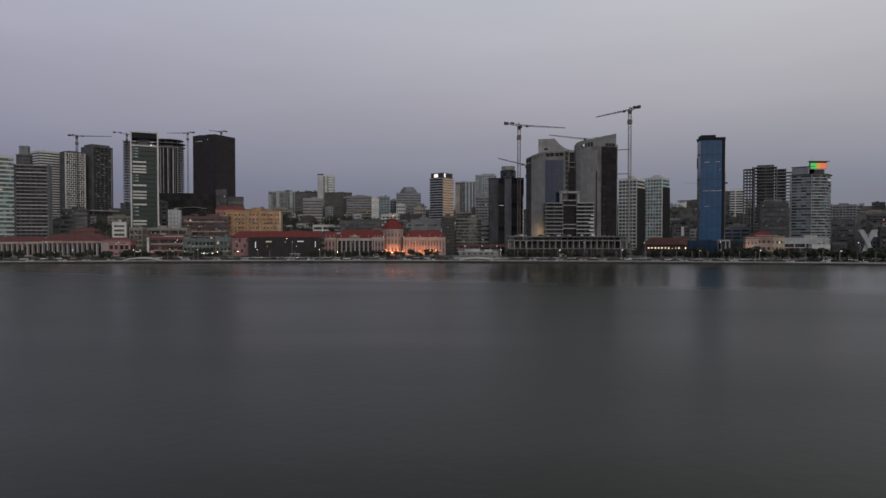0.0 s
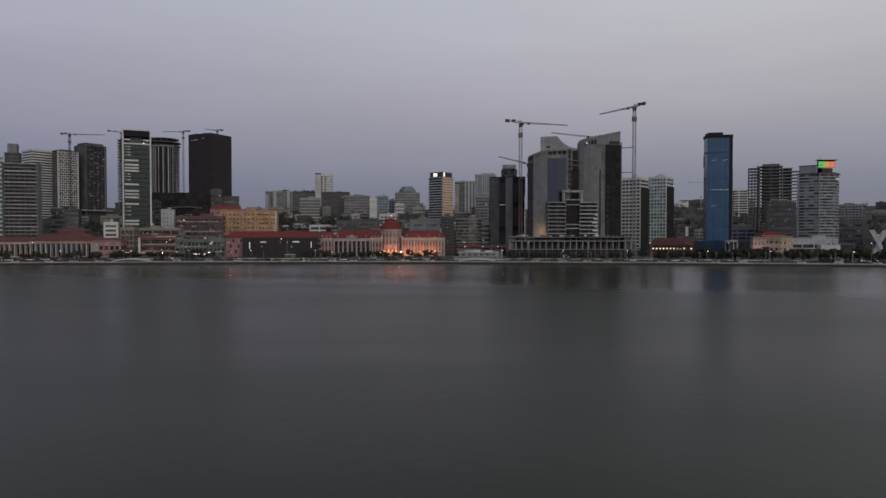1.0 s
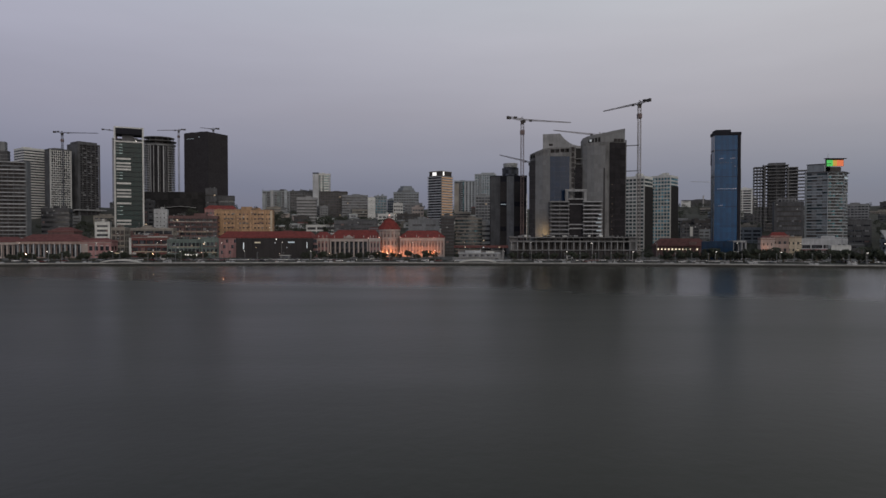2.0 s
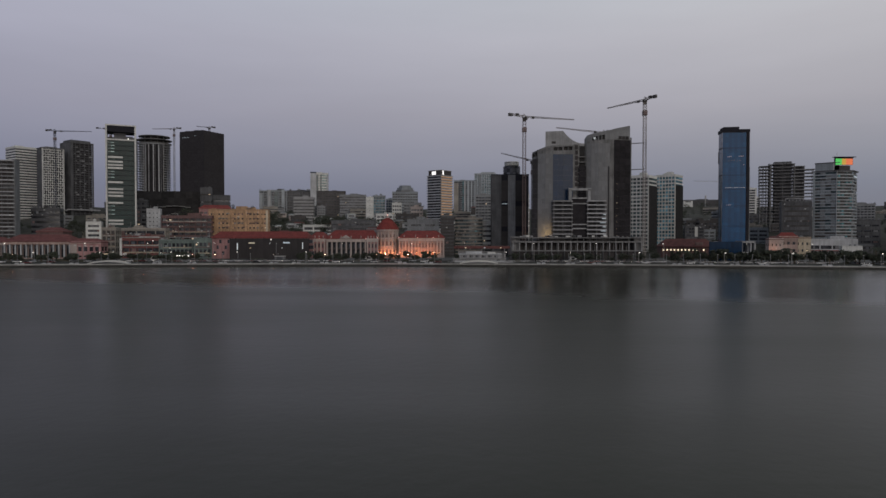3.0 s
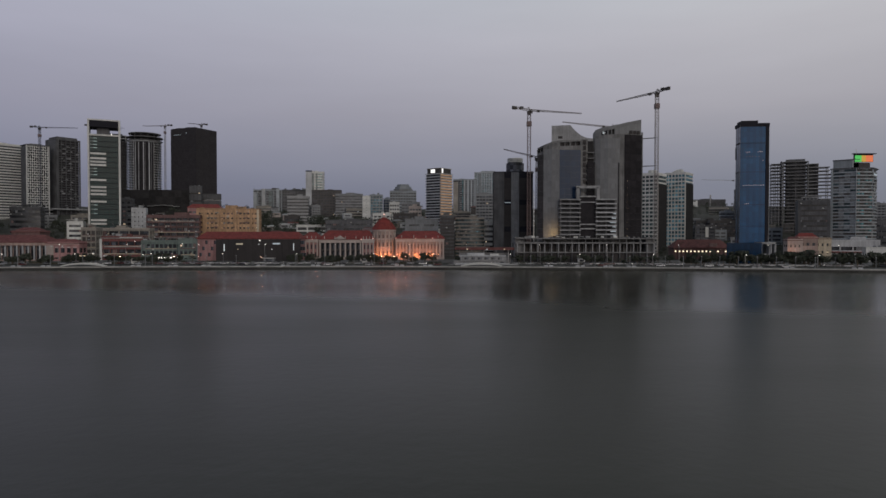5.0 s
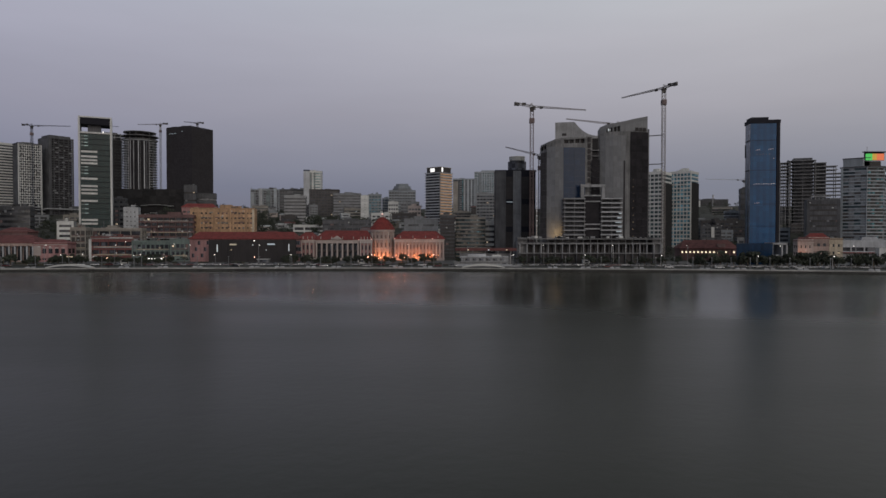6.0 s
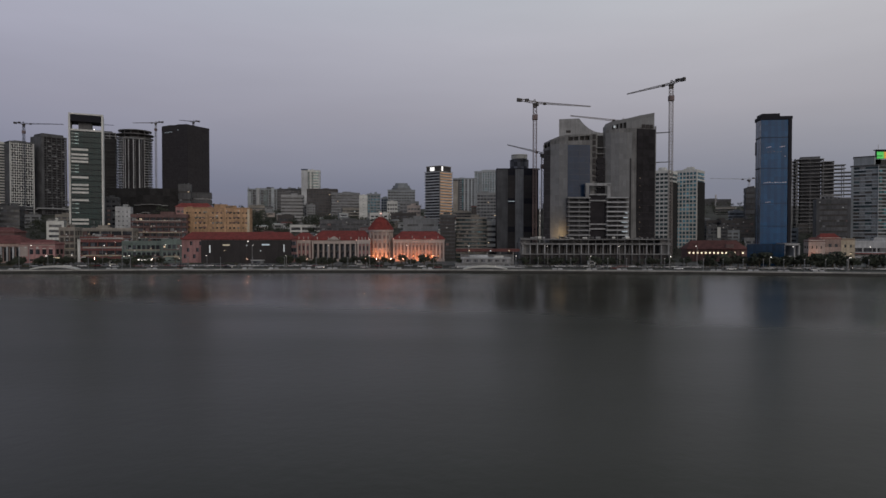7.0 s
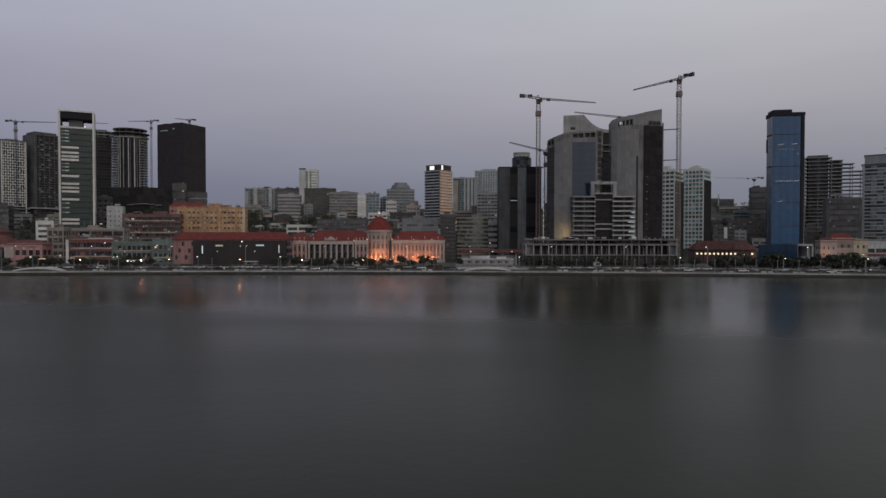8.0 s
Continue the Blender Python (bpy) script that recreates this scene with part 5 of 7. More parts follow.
    for i in range(3):
        piece("window_opening", box(2.0, 0.5, 2.1, HOARD), b, 121.6 + i * 2.6, 483.9 + i * 0.76, Z(83.6))
    for i, cols in ((2, 2), (3, 2)):
        clad(shaft_l, left[i], left[i + 1], Z(15.8), Z(73.6), 17, cols, CLAD, gap=0.05)
    for i in range(5):
        clad(shaft_r, right[i], right[i + 1], Z(42), Z(80.6), 12, 1 if i < 2 else 2, CLAD, gap=0.05)
    for i in (0, 1):
        clad(shaft_l, left[i], left[i + 1], Z(16), Z(70.5), 16, 2, BROWN if i else DARKCON, "blank_panel")
    for i in (4, 5):
        clad(shaft_l, left[i], left[i + 1], Z(41), Z(73.0), 9, 2, NAVY_GLASS, "glass_pane", 0.05)
    clad(shaft_r, (117.4, 483.0), (129.3, 486.3), Z(16), Z(83.0), 16, 3, NET_BLACK, "safety_net", 0.05, 0.5)
    for j in range(9):
        piece("work_lamp", box(0.25, 0.2, 0.25, LIT_WARM), b, 119.4, 483.0, Z(18 + j * 4.4))
    piece("dark_slit", box(0.9, 0.5, 49, NET), b, 113.4, 482.1, Z(16))
    piece("corner_pier", box(0.7, 0.9, 69, RAW), b, 129.7, 486.4, Z(16))
    piece("window_opening", box(2.8, 0.3, 1.5, HOARD), b, 76.4, 484.5, Z(80.6))
    piece("work_lamp", box(1.3, 0.4, 1.5, LIT_COOL), b, 104.2, 483.4, Z(83.4))
    for j in range(8):
        piece("window_opening", box(1.8, 0.8, 2.6, HOARD), b, 91.6, 482.6, Z(51.5 + j * 3.6))
    # the netted slot between the shafts
    piece("link_core", box(12.5, 6, 62, DARKCON), b, 94.8, 497, Z(13.5))
    for j in range(8):
        piece("link_slab", box(9.5, 9, 0.5, RAW), b, 93.4, 487, Z(46 + j * 3.6))
    for j in range(6):
        piece("safety_net", box(5.0, 0.3, 3.3, NET_BLACK), b, 95.6, 482.2, Z(44 + j * 3.6))
    piece("safety_net", box(4.6, 0.3, 14.0, NET_GREEN), b, 95.2, 484.6, Z(65))
    piece("core_net", box(10.0, 4, 29.5, NET_BLACK), b, 92.8, 480, Z(13.5))
    for zz in (22.2, 25.0, 39.0, 42.6):
        piece("link_beam", box(10.2, 0.8, 0.8, CONCRETE), b, 92.8, 477.2, Z(zz))
    for s in (-1, 1):
        piece("portal_post", box(2.0, 1.2, 8, CONCRETE), b, 92.8 + s * 6.4, 477.4, Z(41))
    piece("portal_beam", box(15.2, 1.2, 1.6, CONCRETE), b, 92.8, 477.4, Z(48.2))
    # balcony terraces in front of both shafts
    for cx in (81.3, 104.0):
        w = 13.2
        for j in range(10):
            zz = 15.8 + j * 2.76
            piece("balcony_slab", box(w, 7.0, 0.4, CONCRETE), b, cx, 478.6, Z(zz))
            piece("balcony_front", box(w - 0.2, 0.25, 0.45, PALEGREY if cx > 100 else CLAD), b, cx, 475.4, Z(zz + 0.4))
        for i in range(3):
            piece("column", box(0.4, 0.6, 26.0, RAW), b, cx - w / 2 + 0.6 + i * (w - 1.2) / 2, 475.9, Z(15.5))
        piece("back_wall", box(w, 0.4, 26, DARKCON), b, cx, 480.6, Z(15.5))
    # glowing bars imitate a white reflection at the terrace end; no lamps there
    for j, w in enumerate((1.6, 3.4, 2.2, 3.8, 2.6, 1.8)):
        piece("window_lamp", box(w, 0.2, 0.5, GLINT), b, 110.0 - w / 2, 475.1, Z(18.0 + j * 2.76))
    # bare podium frame
    piece("podium_back", box(84, 30, 12.6, BROWN), b, 90.5, 493.5, 0)
    for zz, hh in ((7.4, 0.6), (13.2, 0.9), (16.1, 0.6)):
        piece("podium_slab", box(88, 14, hh, RAW), b, 90.2, 477.5, Z(zz))
    piece("podium_hoarding", box(86, 0.4, 5.8, HOARD), b, 90.2, 472.4, 0)
    for i in range(21):
        piece("podium_column", box(0.6, 0.9, 5.2, CONCRETE), b, 47.4 + i * 4.27, 471.1, Z(8.0))
        piece("podium_column", box(0.6, 0.9, 5.2, RAW), b, 47.4 + i * 4.27, 477.5, Z(8.0))
        piece("podium_pillar", box(0.7, 0.9, 5.9, DARKCON), b, 47.4 + i * 4.27, 471.4, 0)
        piece("roof_post", box(0.3, 0.4, 2.0, RAW), b, 47.4 + i * 4.27, 471.6, Z(14.1))
    for x in (49.0, 131.2):
        piece("stair_block", box(6.0, 9.0, 15.8, RAW), b, x, 477.5, 0)
    rng = random.Random(4)
    for i in range(22):
        piece("site_store", box(rng.uniform(1, 3), 1.5, rng.uniform(0.5, 1.3), rng.choice((CONCRETE, WHITE, RAW))), b, rng.uniform(50, 130), 472.2, Z(16.9))
    piece("site_lamp", box(0.8, 0.4, 0.6, LAMP_WHITE), b, 70.8, 474.6, Z(16.9))
    piece("hoist_mast", box(0.5, 0.5, 46, STEEL), b, 60.6, 492, 0)
    for j in range(7):
        piece("work_lamp", box(0.35, 0.2, 0.5, LIT_COOL), b, 60.6, 491.6, Z(24.5 + j * 3.1))


twin_towers()
d = bpy.data.lights.new("site_flood", "SPOT")
d.energy, d.color, d.shadow_soft_size, d.spot_size, d.spot_blend = 2300, (1.0, 0.62, 0.22), 0.3, radians(110), 1.0
new("site_flood", d).matrix_world = look((70.8, 474.6, 18.2), (69.8, 482.0, 21.5))

crane("pale tower crane with a level jib beside the twin towers", 57.3, 492, 1.6, 99.2, 38.5, 12, 17, ties=((60, 4, 6),), width=2.1, mast_paint=CRANE_MAUVE)
crane("lower luffing crane beside the twin towers", 70.0, 540, 1.6, 74.2, 24.5, 4, 178, 6.0, BROWN, width=1.9)
crane("tower crane rising behind the twin towers", 117.0, 512, 85.0, 91.4, 34, 8, 180, 3.6)
crane("tall tower crane tied to the twin towers", 139.0, 486, 1.6, 109.8, 35, 10, 121, 0.0, ties=((81.5, -9, 4), (63.5, -9, 4), (44.0, -9, 4)), width=2.0)

# ======================================================================= the east side
for label, x, y, top, glass, cols, skin in (("white tower with narrow dark windows and a blank dark side", 170.7, 603.4, 69.0, SEA_GLASS, 5, 0.40),
                                            ("white tower with cyan window panes and a blank dark side", 200.5, 622.4, 71.4, CYAN_GLASS, 6, 0.34)):
    wt = block("residential_tower", label, x, y, 17.5, 21.5, top, 20, WHITE, glass, -38, cols, 0, skin, 0.4, 0.65, 0.0)
    h = top - wt.location.z
    piece("side_wall", box(0.7, 20.5, h - 8.5, NET_GREEN), wt, 8.65, 11.2, 0)
    piece("corner_fin", box(0.8, 1.0, h, WHITE), wt, 8.5, 0.45, 0)
    piece("lift_head", box(5, 6, 3.6, WHITE), wt, 1.0, 9, h + 0.2)
rh = thing("market_hall", "low hall with a red tiled roof and lit arcade", "building", 182.5, 520, 1.5, -8)
piece("wall", box(38, 16, 8.2, BRICK), rh, 0, 9, 0)
hip_roof("roof", -19, 19, 0, 18, 8.4, 14.0, 5, TILE_OLD, rh)
piece("roof_gable", box(5.0, 2.0, 2.4, ASH), rh, 8.0, 1.2, 9.0)
for i in range(14):
    if i < 10 or i % 2:
        piece("lit_arch", box(1.0, 0.2, 1.1, ARCADE_LAMP), rh, -17.4 + i * 2.6, 0.85, 5.2)
    piece("column", box(0.4, 0.4, 8.2, BRICK), rh, -18.6 + i * 2.6, 0.4, 0)


def blue_tower():
    """A slim tower with a sheer blue front, a chamfered left face and a dark raised rim."""
    b = thing("office_tower", "slim blue glass tower with a dark crown and rim", "building", 24.1, 0, 1.1)
    b.scale = (0.905, 1.025, 1.025)
    z0, top = 1.5, 83.6
    plan = [(177.4, 462.0), (176.4, 454.2), (192.3, 452.0), (194.1, 452.2), (195.6, 464), (178.6, 464)]
    prism("body", plan, 0, [top - z0] * 6, NAVY_GLASS, b)
    # greyer glass on the left face holds the sky's reflection in its colour
    clad(b, plan[0], plan[1], 12, top - z0, 22, 2, MIST_GLASS, "glass_pane", 0.04, 0.1)
    clad(b, plan[1], plan[2], 12, top - z0, 22, 4, BLUE_GLASS, "glass_pane", 0.025, 0.14)
    vs, fs = [], []
    add_box(vs, fs, 192.4, 194.5, 451.4, 453.2, 0, top - z0 + 1.2)
    shape("edge_fin", vs, fs, BLACK_METAL, b)
    rim = [(176.8, 462.4), (175.8, 453.6), (192.2, 451.1), (194.7, 451.2), (196.0, 464.4), (178.0, 464.4)]
    prism("crown_rim", rim, top - z0, [top - z0 + 1.8] * 6, BLACK_METAL, b)
    prism("roof_house", [(178, 456), (188.5, 454.5), (188.5, 464), (179, 464)], top - z0 + 1.8, [top - z0 + 3.8] * 4, BLACK_METAL, b)
    for zz in (73.6, 56.4, 47.4, 36.8, 24.0):
        x0, x1 = 176.6, 192.2
        vs, fs = [], []
        add_bar(vs, fs, (x0, 453.95, zz - z0), (x1, 451.8, zz - z0), 0.14)
        shape("floor_line", vs, fs, DEEP_GLASS, b)
    for zz in (73.6, 56.4):
        vs, fs = [], []
        add_bar(vs, fs, (177.3, 461.5, zz - z0), (176.2, 454.3, zz - z0), 0.3)
        shape("floor_line", vs, fs, BLACK_METAL, b)
    piece("recess", box(0.25, 2.6, 7.5, BLACK_METAL), b, 177.2, 460.6, 64.5 - z0, 7.3)
    vs, fs = [], []
    add_box(vs, fs, 194.5, 194.8, 451.4, 451.8, 0, 60)
    shape("edge_strip", vs, fs, CONCRETE, b)
    for zz, x0, x1, n in ((48.2, 178.0, 191.8, 9), (68.0, 179.4, 182.6, 3), (68.2, 187.0, 190.6, 3), (65.4, 179.5, 189.0, 5), (37.2, 179.0, 182.4, 3), (63.0, 190, 191.4, 1)):
        for i in range(n):
            x = x0 + (i + 0.5) * (x1 - x0) / n
            y = 454.2 - (x - 176.9) * 2.2 / 15.4 - 0.2
            piece("lit_window", box((x1 - x0) / n * (0.45 + 0.3 * ((i * 7) % 3) / 2), 0.1, 0.26, GLINT if zz != 65.4 else MIST_GLASS), b, x, y, zz - z0 + (i % 3) * 0.12)
    pod = [(161.5, 442), (184.0, 440.5), (184.0, 463), (176.0, 463)]
    prism("podium", pod, 0, [12.6] * 4, DEEP_GLASS, b)
    clad(b, pod[0], pod[1], 1.0, 12.6, 3, 6, DEEP_GLASS, "podium_pane", 0.04, 0.14)
    for x in (184.2, 193.4):
        piece("frame_post", box(1.0, 8, 12.8, CONCRETE), b, x, 445, 0)
    piece("frame_beam", box(10.2, 8, 1.1, CONCRETE), b, 188.8, 445, 11.9)
    piece("frame_post", box(0.7, 8, 11.9, PALEGREY), b, 190.6, 445.1, 0)
    piece("frame_sill", box(9.0, 6, 0.8, PALEGREY), b, 188.8, 444.8, 5.4)
    piece("lobby", box(9.0, 10, 11.0, DARKCON), b, 189, 458, 0)


blue_tower()

frame_tower("unfinished_tower", "abandoned concrete frame with bare open floors", 341.5, 690, 22, 18, 89.6, 21, -22, 2, 2, 0.72, 0.02, slab=0.55, wall=RAW)

frame_tower("unfinished_tower", "open western bays of the bare concrete frame", 326.6, 695.6, 10.5, 16, 88.0, 21, -22, 3, 1, 0.08, 0.38, slab=0.5, wall=RAW)


def stepped_frame(x, y, d, top, floors, rz, spans):
    """Bare slabs on thin columns whose upper floors step back one after another."""
    z0 = ground_z(x, y) - 0.6
    step = (top - z0) / floors
    b = thing("unfinished_tower", "stepped wing of the bare concrete frame", "building", x, y, z0, rz)
    for i in range(floors):
        w = spans[min(floors - 1 - i, len(spans) - 1)]
        piece("floor_slab", box(w, d, 0.62, CONCRETE), b, w / 2, d / 2, (i + 1) * step - 0.62)
    for k in range(5):
        px = 0.8 + k * (spans[-1] - 1.6) / 4
        n = floors - sum(1 for w in spans[:-1] if w < px + 0.3)
        for yy in (0.6, d - 0.6):
            piece("column", box(0.55, 0.55, n * step - 0.1, RAW), b, px, yy, 0)
    piece("lift_core", box(9.0, d * 0.5, floors * step, DARKCON), b, 4.6, d * 0.6, 0)


stepped_frame(354.0, 692, 14, 87.6, 20, -24, (9.5, 18.5, 18.5, 27.0, 34.0))
gb = block("office_block", "grey office block with narrow ribbon windows", 291.2, 572, 22.0, 16, 45.2, 11, DARKCON, BROWN, -22, 0, 0, 0.66, 0.25, lit=0.01, end_walls=2.0)
h = 45.2 - gb.location.z
piece("pergola_beam", box(13.5, 0.5, 0.5, CONCRETE), gb, -1.5, 1.0, h + 3.0)
piece("pergola_beam", box(13.5, 0.5, 0.5, CONCRETE), gb, -1.5, 6.0, h + 3.0)
for i in range(6):
    piece("pergola_post", box(0.4, 0.4, 3.0, CONCRETE), gb, -8.0 + i * 2.6, 1.0, h)
piece("roof_room", box(11.0, 6.0, 2.4, DARKCON), gb, -1.5, 8.5, h)


def screen_tower():
    """A banded tower on a faceted plan: pale ribbons on one face, blue green glass on the next, a roof screen above."""
    z0 = 1.0
    b = thing("office_tower", "faceted banded glass tower with a bright roof screen", "building", 319.0, 562.0, z0)
    plan = [(-13.4, 12.6), (-12.8, 11.2), (-1.2, 0.4), (12.2, 1.6), (23.8, 13.4), (23.8, 30.0), (-1.0, 30.0)]
    mx, my = 2.8, 17.0

    def scaled(k):
        return [(mx + (x - mx) * k, my + (y - my) * k) for x, y in plan]

    top, floors = 70.2, 27
    h = top - z0
    step = h / floors
    body = prism("body", scaled(0.965), 0, [h - 0.3] * 7, SEA_GLASS, b)
    band = None
    for i in range(floors):
        ob = prism("floor_band", scaled(1.0), 0, [step * 0.34] * 7, PALEBLUE, b) if band is None else piece("floor_band", band, b)
        band = ob.data
        ob.location.z = (i + 1) * step - step * 0.34
    rng = random.Random(12)
    for (p, q), n, tones in ((((-12.8, 11.2), (-1.2, 0.4)), 4, (BLUEGREY, BLUEGREY, GREY, BROWN)), (((-1.2, 0.4), (12.2, 1.6)), 4, (HOARD, SEA_GLASS, HOARD, CYAN_DIM)), (((12.2, 1.6), (23.8, 13.4)), 3, (GREY, BROWN, SEA_GLASS))):
        d = Vector((q[0] - p[0], q[1] - p[1], 0))
        ln = d.length / n
        d.normalize()
        rz = math.degrees(math.atan2(d.y, d.x))
        out = Vector((d.y, -d.x, 0))
        for i in range(floors):
            for k in range(n):
                if rng.random() < 0.72:
                    c = Vector((*p, 0)) + d * (k + 0.5) * ln - out * 0.35
                    lit = rng.random() < 0.008
                    piece("window_pane", box(ln * 0.92, 0.14, step * 0.55, GLINT if lit else rng.choice(tones)), body, c.x, c.y, i * step + step * 0.06, rz)
    piece("corner_shaft", box(1.4, 1.4, h + 0.5, PALEBLUE), b, -13.0, 11.5, 0, -42)
    piece("corner_fin", box(0.4, 0.4, h, PALEBLUE), b, -1.2, 0.3, 0, -20)
    prism("roof_edge", scaled(1.05), h - 0.3, [h + 0.4] * 7, DARKCON, b)
    prism("upper_storey", [(-11.6, 12.6), (-2.0, 4.0), (3.0, 4.0), (3.0, 24), (-4.0, 24)], h + 0.4, [h + 6.6] * 5, BLUEGREY, b)
    prism("upper_roof", [(-12.2, 12.4), (-2.0, 3.2), (3.4, 3.4), (3.4, 24.6), (-4.2, 24.6)], h + 6.6, [h + 7.1] * 5, DARKCON, b)
    prism("screen_base", [(-1.0, 4.0), (11.0, 4.0), (15.0, 9.0), (15.0, 20), (-1.0, 20)], h + 0.4, [h + 4.4] * 5, BROWN, b)
    piece("screen_back", box(14.6, 1.2, 6.0, BLACK_METAL), b, 6.6, 4.4, h + 4.9)
    for x, w, m, what in ((2.2, 5.0, SIGN_GREEN, "green part of the roof screen"), (6.4, 3.3, SIGN_AMBER, "amber part of the roof screen"), (10.8, 5.4, SIGN_ORANGE, "orange red part of the roof screen")):
        piece("roof_screen", box(w, 0.3, 4.9, m), b, x, 3.6, h + 5.0, label=what)
    piece("screen_cap", box(17.5, 3.0, 0.5, BLACK_METAL), b, 7.2, 4.4, h + 11.0)
    vs, fs = [], []
    add_bar(vs, fs, (1.6, 5, h + 11.4), (1.6, 5, h + 15.2), 0.12)
    shape("antenna", vs, fs, STEEL, b)


screen_tower()
block("residential_tower", "white and grey hillside tower with ribbon balconies", 404, 900, 24.5, 16, 79.4, 11, WHITE, DARK_GLASS, -20, 2, 0, 0.42, 0.6, 1.2, 0.0, end_walls=2.0)
for x, y, w, top, ridge, wall, label in ((240.5, 506, 9.5, 15.0, 17.6, ROSE, "pale rose gabled house beside the blue tower"),
                                         (251.5, 510, 12.5, 16.6, 20.2, SALMON, "salmon house with a red hipped roof"),
                                         (264.0, 514, 11.0, 16.0, 16.4, CREAM, "cream flat-topped house with a pale gable")):
    ph = block("town_house", label, x, y, w, 12, top, 3, wall, DARK_GLASS, -16, 3, 2, 0.62, 0.2, 1.8, 0.05, boxes=0)
    hip_roof("roof", -w / 2 + 0.3, w / 2 - 0.3, 0.3, 11.7, top + 0.2 - ph.location.z, ridge - ph.location.z, 2.5, TILE if wall is SALMON else TILE_OLD, ph)
    piece("porch", box(w * 0.6, 2.0, 3.2, wall), ph, 0, -1.0, 0)
    piece("red_sign", box(0.9, 0.3, 0.5, REDPAINT), ph, -w * 0.3, -0.3, 6.5)
d = bpy.data.lights.new("facade_lamp", "SPOT")
d.energy, d.color, d.shadow_soft_size, d.spot_size, d.spot_blend = 700, (1.0, 0.36, 0.16), 0.3, radians(120), 1.0
new("facade_lamp", d).matrix_world = look((236.0, 500.0, 6.0), (237.5, 507.0, 10.0))
lp = block("shopping_arcade", "long low arcade with a grey upper floor", 292, 532, 42, 16, 14.4, 2, PALEGREY, DARK_GLASS, -18, 5, 3, 0.6, 0.4, 0.8, 0.012)
piece("awning", box(40, 3.5, 0.5, TILE), lp, 0, -1.4, 5.4)
block("kiosk", "small white flat-roofed building", 279.5, 481, 12.2, 8, 10.0, 2, WHITE, DARK_GLASS, -18, 4, 2, 0.6, 0.2, 1.2, boxes=0)
block("apartment_block", "grey slab block on the eastern hill", 493, 800, 26, 16, 54.0, 7, GREY, DARK_GLASS, -26, 7, 0, 0.5)
block("warehouse", "dark low building with a pale gable", 381, 620, 20, 16, 31.0, 5, DARKCON, DARK_GLASS, -24, 3, 0, 0.7, end_walls=1.2)
block("apartment_block", "wide grey hillside block with a roof storey", 676, 1030, 48, 18, 54.0, 6, TAN, DARK_GLASS, -26, 10, 0, 0.5)
block("apartment_block", "distant brown hill block", 344, 802, 17, 16, 70.4, 7, DARKCON, BROWN, -18, 0, 0, 0.75)
tn = block("town_house", "low grey house with a white gable behind the market hall", 234, 640, 17, 12, 26.0, 5, DARKCON, DARK_GLASS, -14, 3, 2, 0.4)
piece("white_gable", box(2.6, 0.4, 9.0, WHITE), tn, 1.5, -0.2, 26.0 - tn.location.z - 9.2)
block("town_house", "brown hillside building with a flat roof", 265, 660, 35, 14, 31.4, 5, BROWN, DARK_GLASS, -14, 9, 2, 0.55)
block("apartment_block", "plain grey brown block on the far hill", 487, 1250, 64, 18, 83.0, 5, DARKCON, BROWN, -12, 0, 0, 0.7)
crane("distant crane on the hill", 352, 830, ground_z(352, 830), 82.0, 44, 10, 178, 1.0, width=1.4, paint=PALEGREY, r=0.04)
block("office_block", "dark plain block behind the sculpture", 400, 560, 40, 16, 24.0, 5, BROWN, DARK_GLASS, -26, 9, 0, 0.6)


def sculpture(x, y):
    """A white monument of two crossing, flaring concrete blades."""
    b = thing("monument", "white monument of two crossing flared blades", "monument", x, y, 1.6, -20)
    for s in (-1, 1):
        vs, fs = [], []
        prof = ((0.0, -5.0, 1.9), (4.0, -2.7, 1.8), (8.0, -1.0, 1.8), (11.5, 0.7, 1.9), (15.5, 3.2, 2.3), (18.6, 5.2, 2.6), (20.0, 6.4, 2.2))
        for z, cx, hw in prof:
            vs += [(s * cx - hw, -1.1, z), (s * cx + hw, -1.1, z), (s * cx + hw, 1.1, z), (s * cx - hw, 1.1, z)]
        for i in range(len(prof) - 1):
            a = 4 * i
            fs += [(a + k, a + (k + 1) % 4, a + 4 + (k + 1) % 4, a + 4 + k) for k in range(4)]
        fs += [(3, 2, 1, 0), tuple(range(len(vs) - 4, len(vs)))]
        vs = [(vx * 0.74, vy + 0.35 * s, vz) for vx, vy, vz in vs]
        shape("blade", vs, fs, PALEGREY, b)
    piece("base", box(17, 8, 1.0, CONCRETE), b, 0, 0, -0.2)


sculpture(314, 481)

mast = thing("radio_mast", "thin steel radio mast on the far hill", "radio mast", 470, 1195, ground_z(470, 1195) - 0.3)
beam = lattice("mast", 20.0, 1.2, STEEL, mast, 0.2)
beam.rotation_euler.y = radians(-90)
piece("dish", box(2.4, 0.8, 2.4, STEEL), mast, 0, -0.8, 17.0)
rm = thing("radio_mast", "tall thin mast beside the hill flats", "radio mast", -283, 1060, ground_z(-283, 1060) - 0.3)
beam = lattice("mast", 35.0, 0.8, PALEGREY, rm, 0.07)
beam.rotation_euler.y = radians(-90)

# ======================================================================= infill of the hillside town
rng = random.Random(11)
FILL = [(GREY, 4), (DARKCON, 3), (WHITE, 2), (TAN, 2), (BROWN, 3), (BLUEGREY, 1)]
fills = [m for m, k in FILL for _ in range(k)]
words = {"grey paint": "grey", "weathered concrete": "dark grey", "white paint": "white", "tan stone": "tan", "cream paint": "cream",
         "dark brown stone": "brown", "pink paint": "pink", "blue grey panels": "blue grey"}


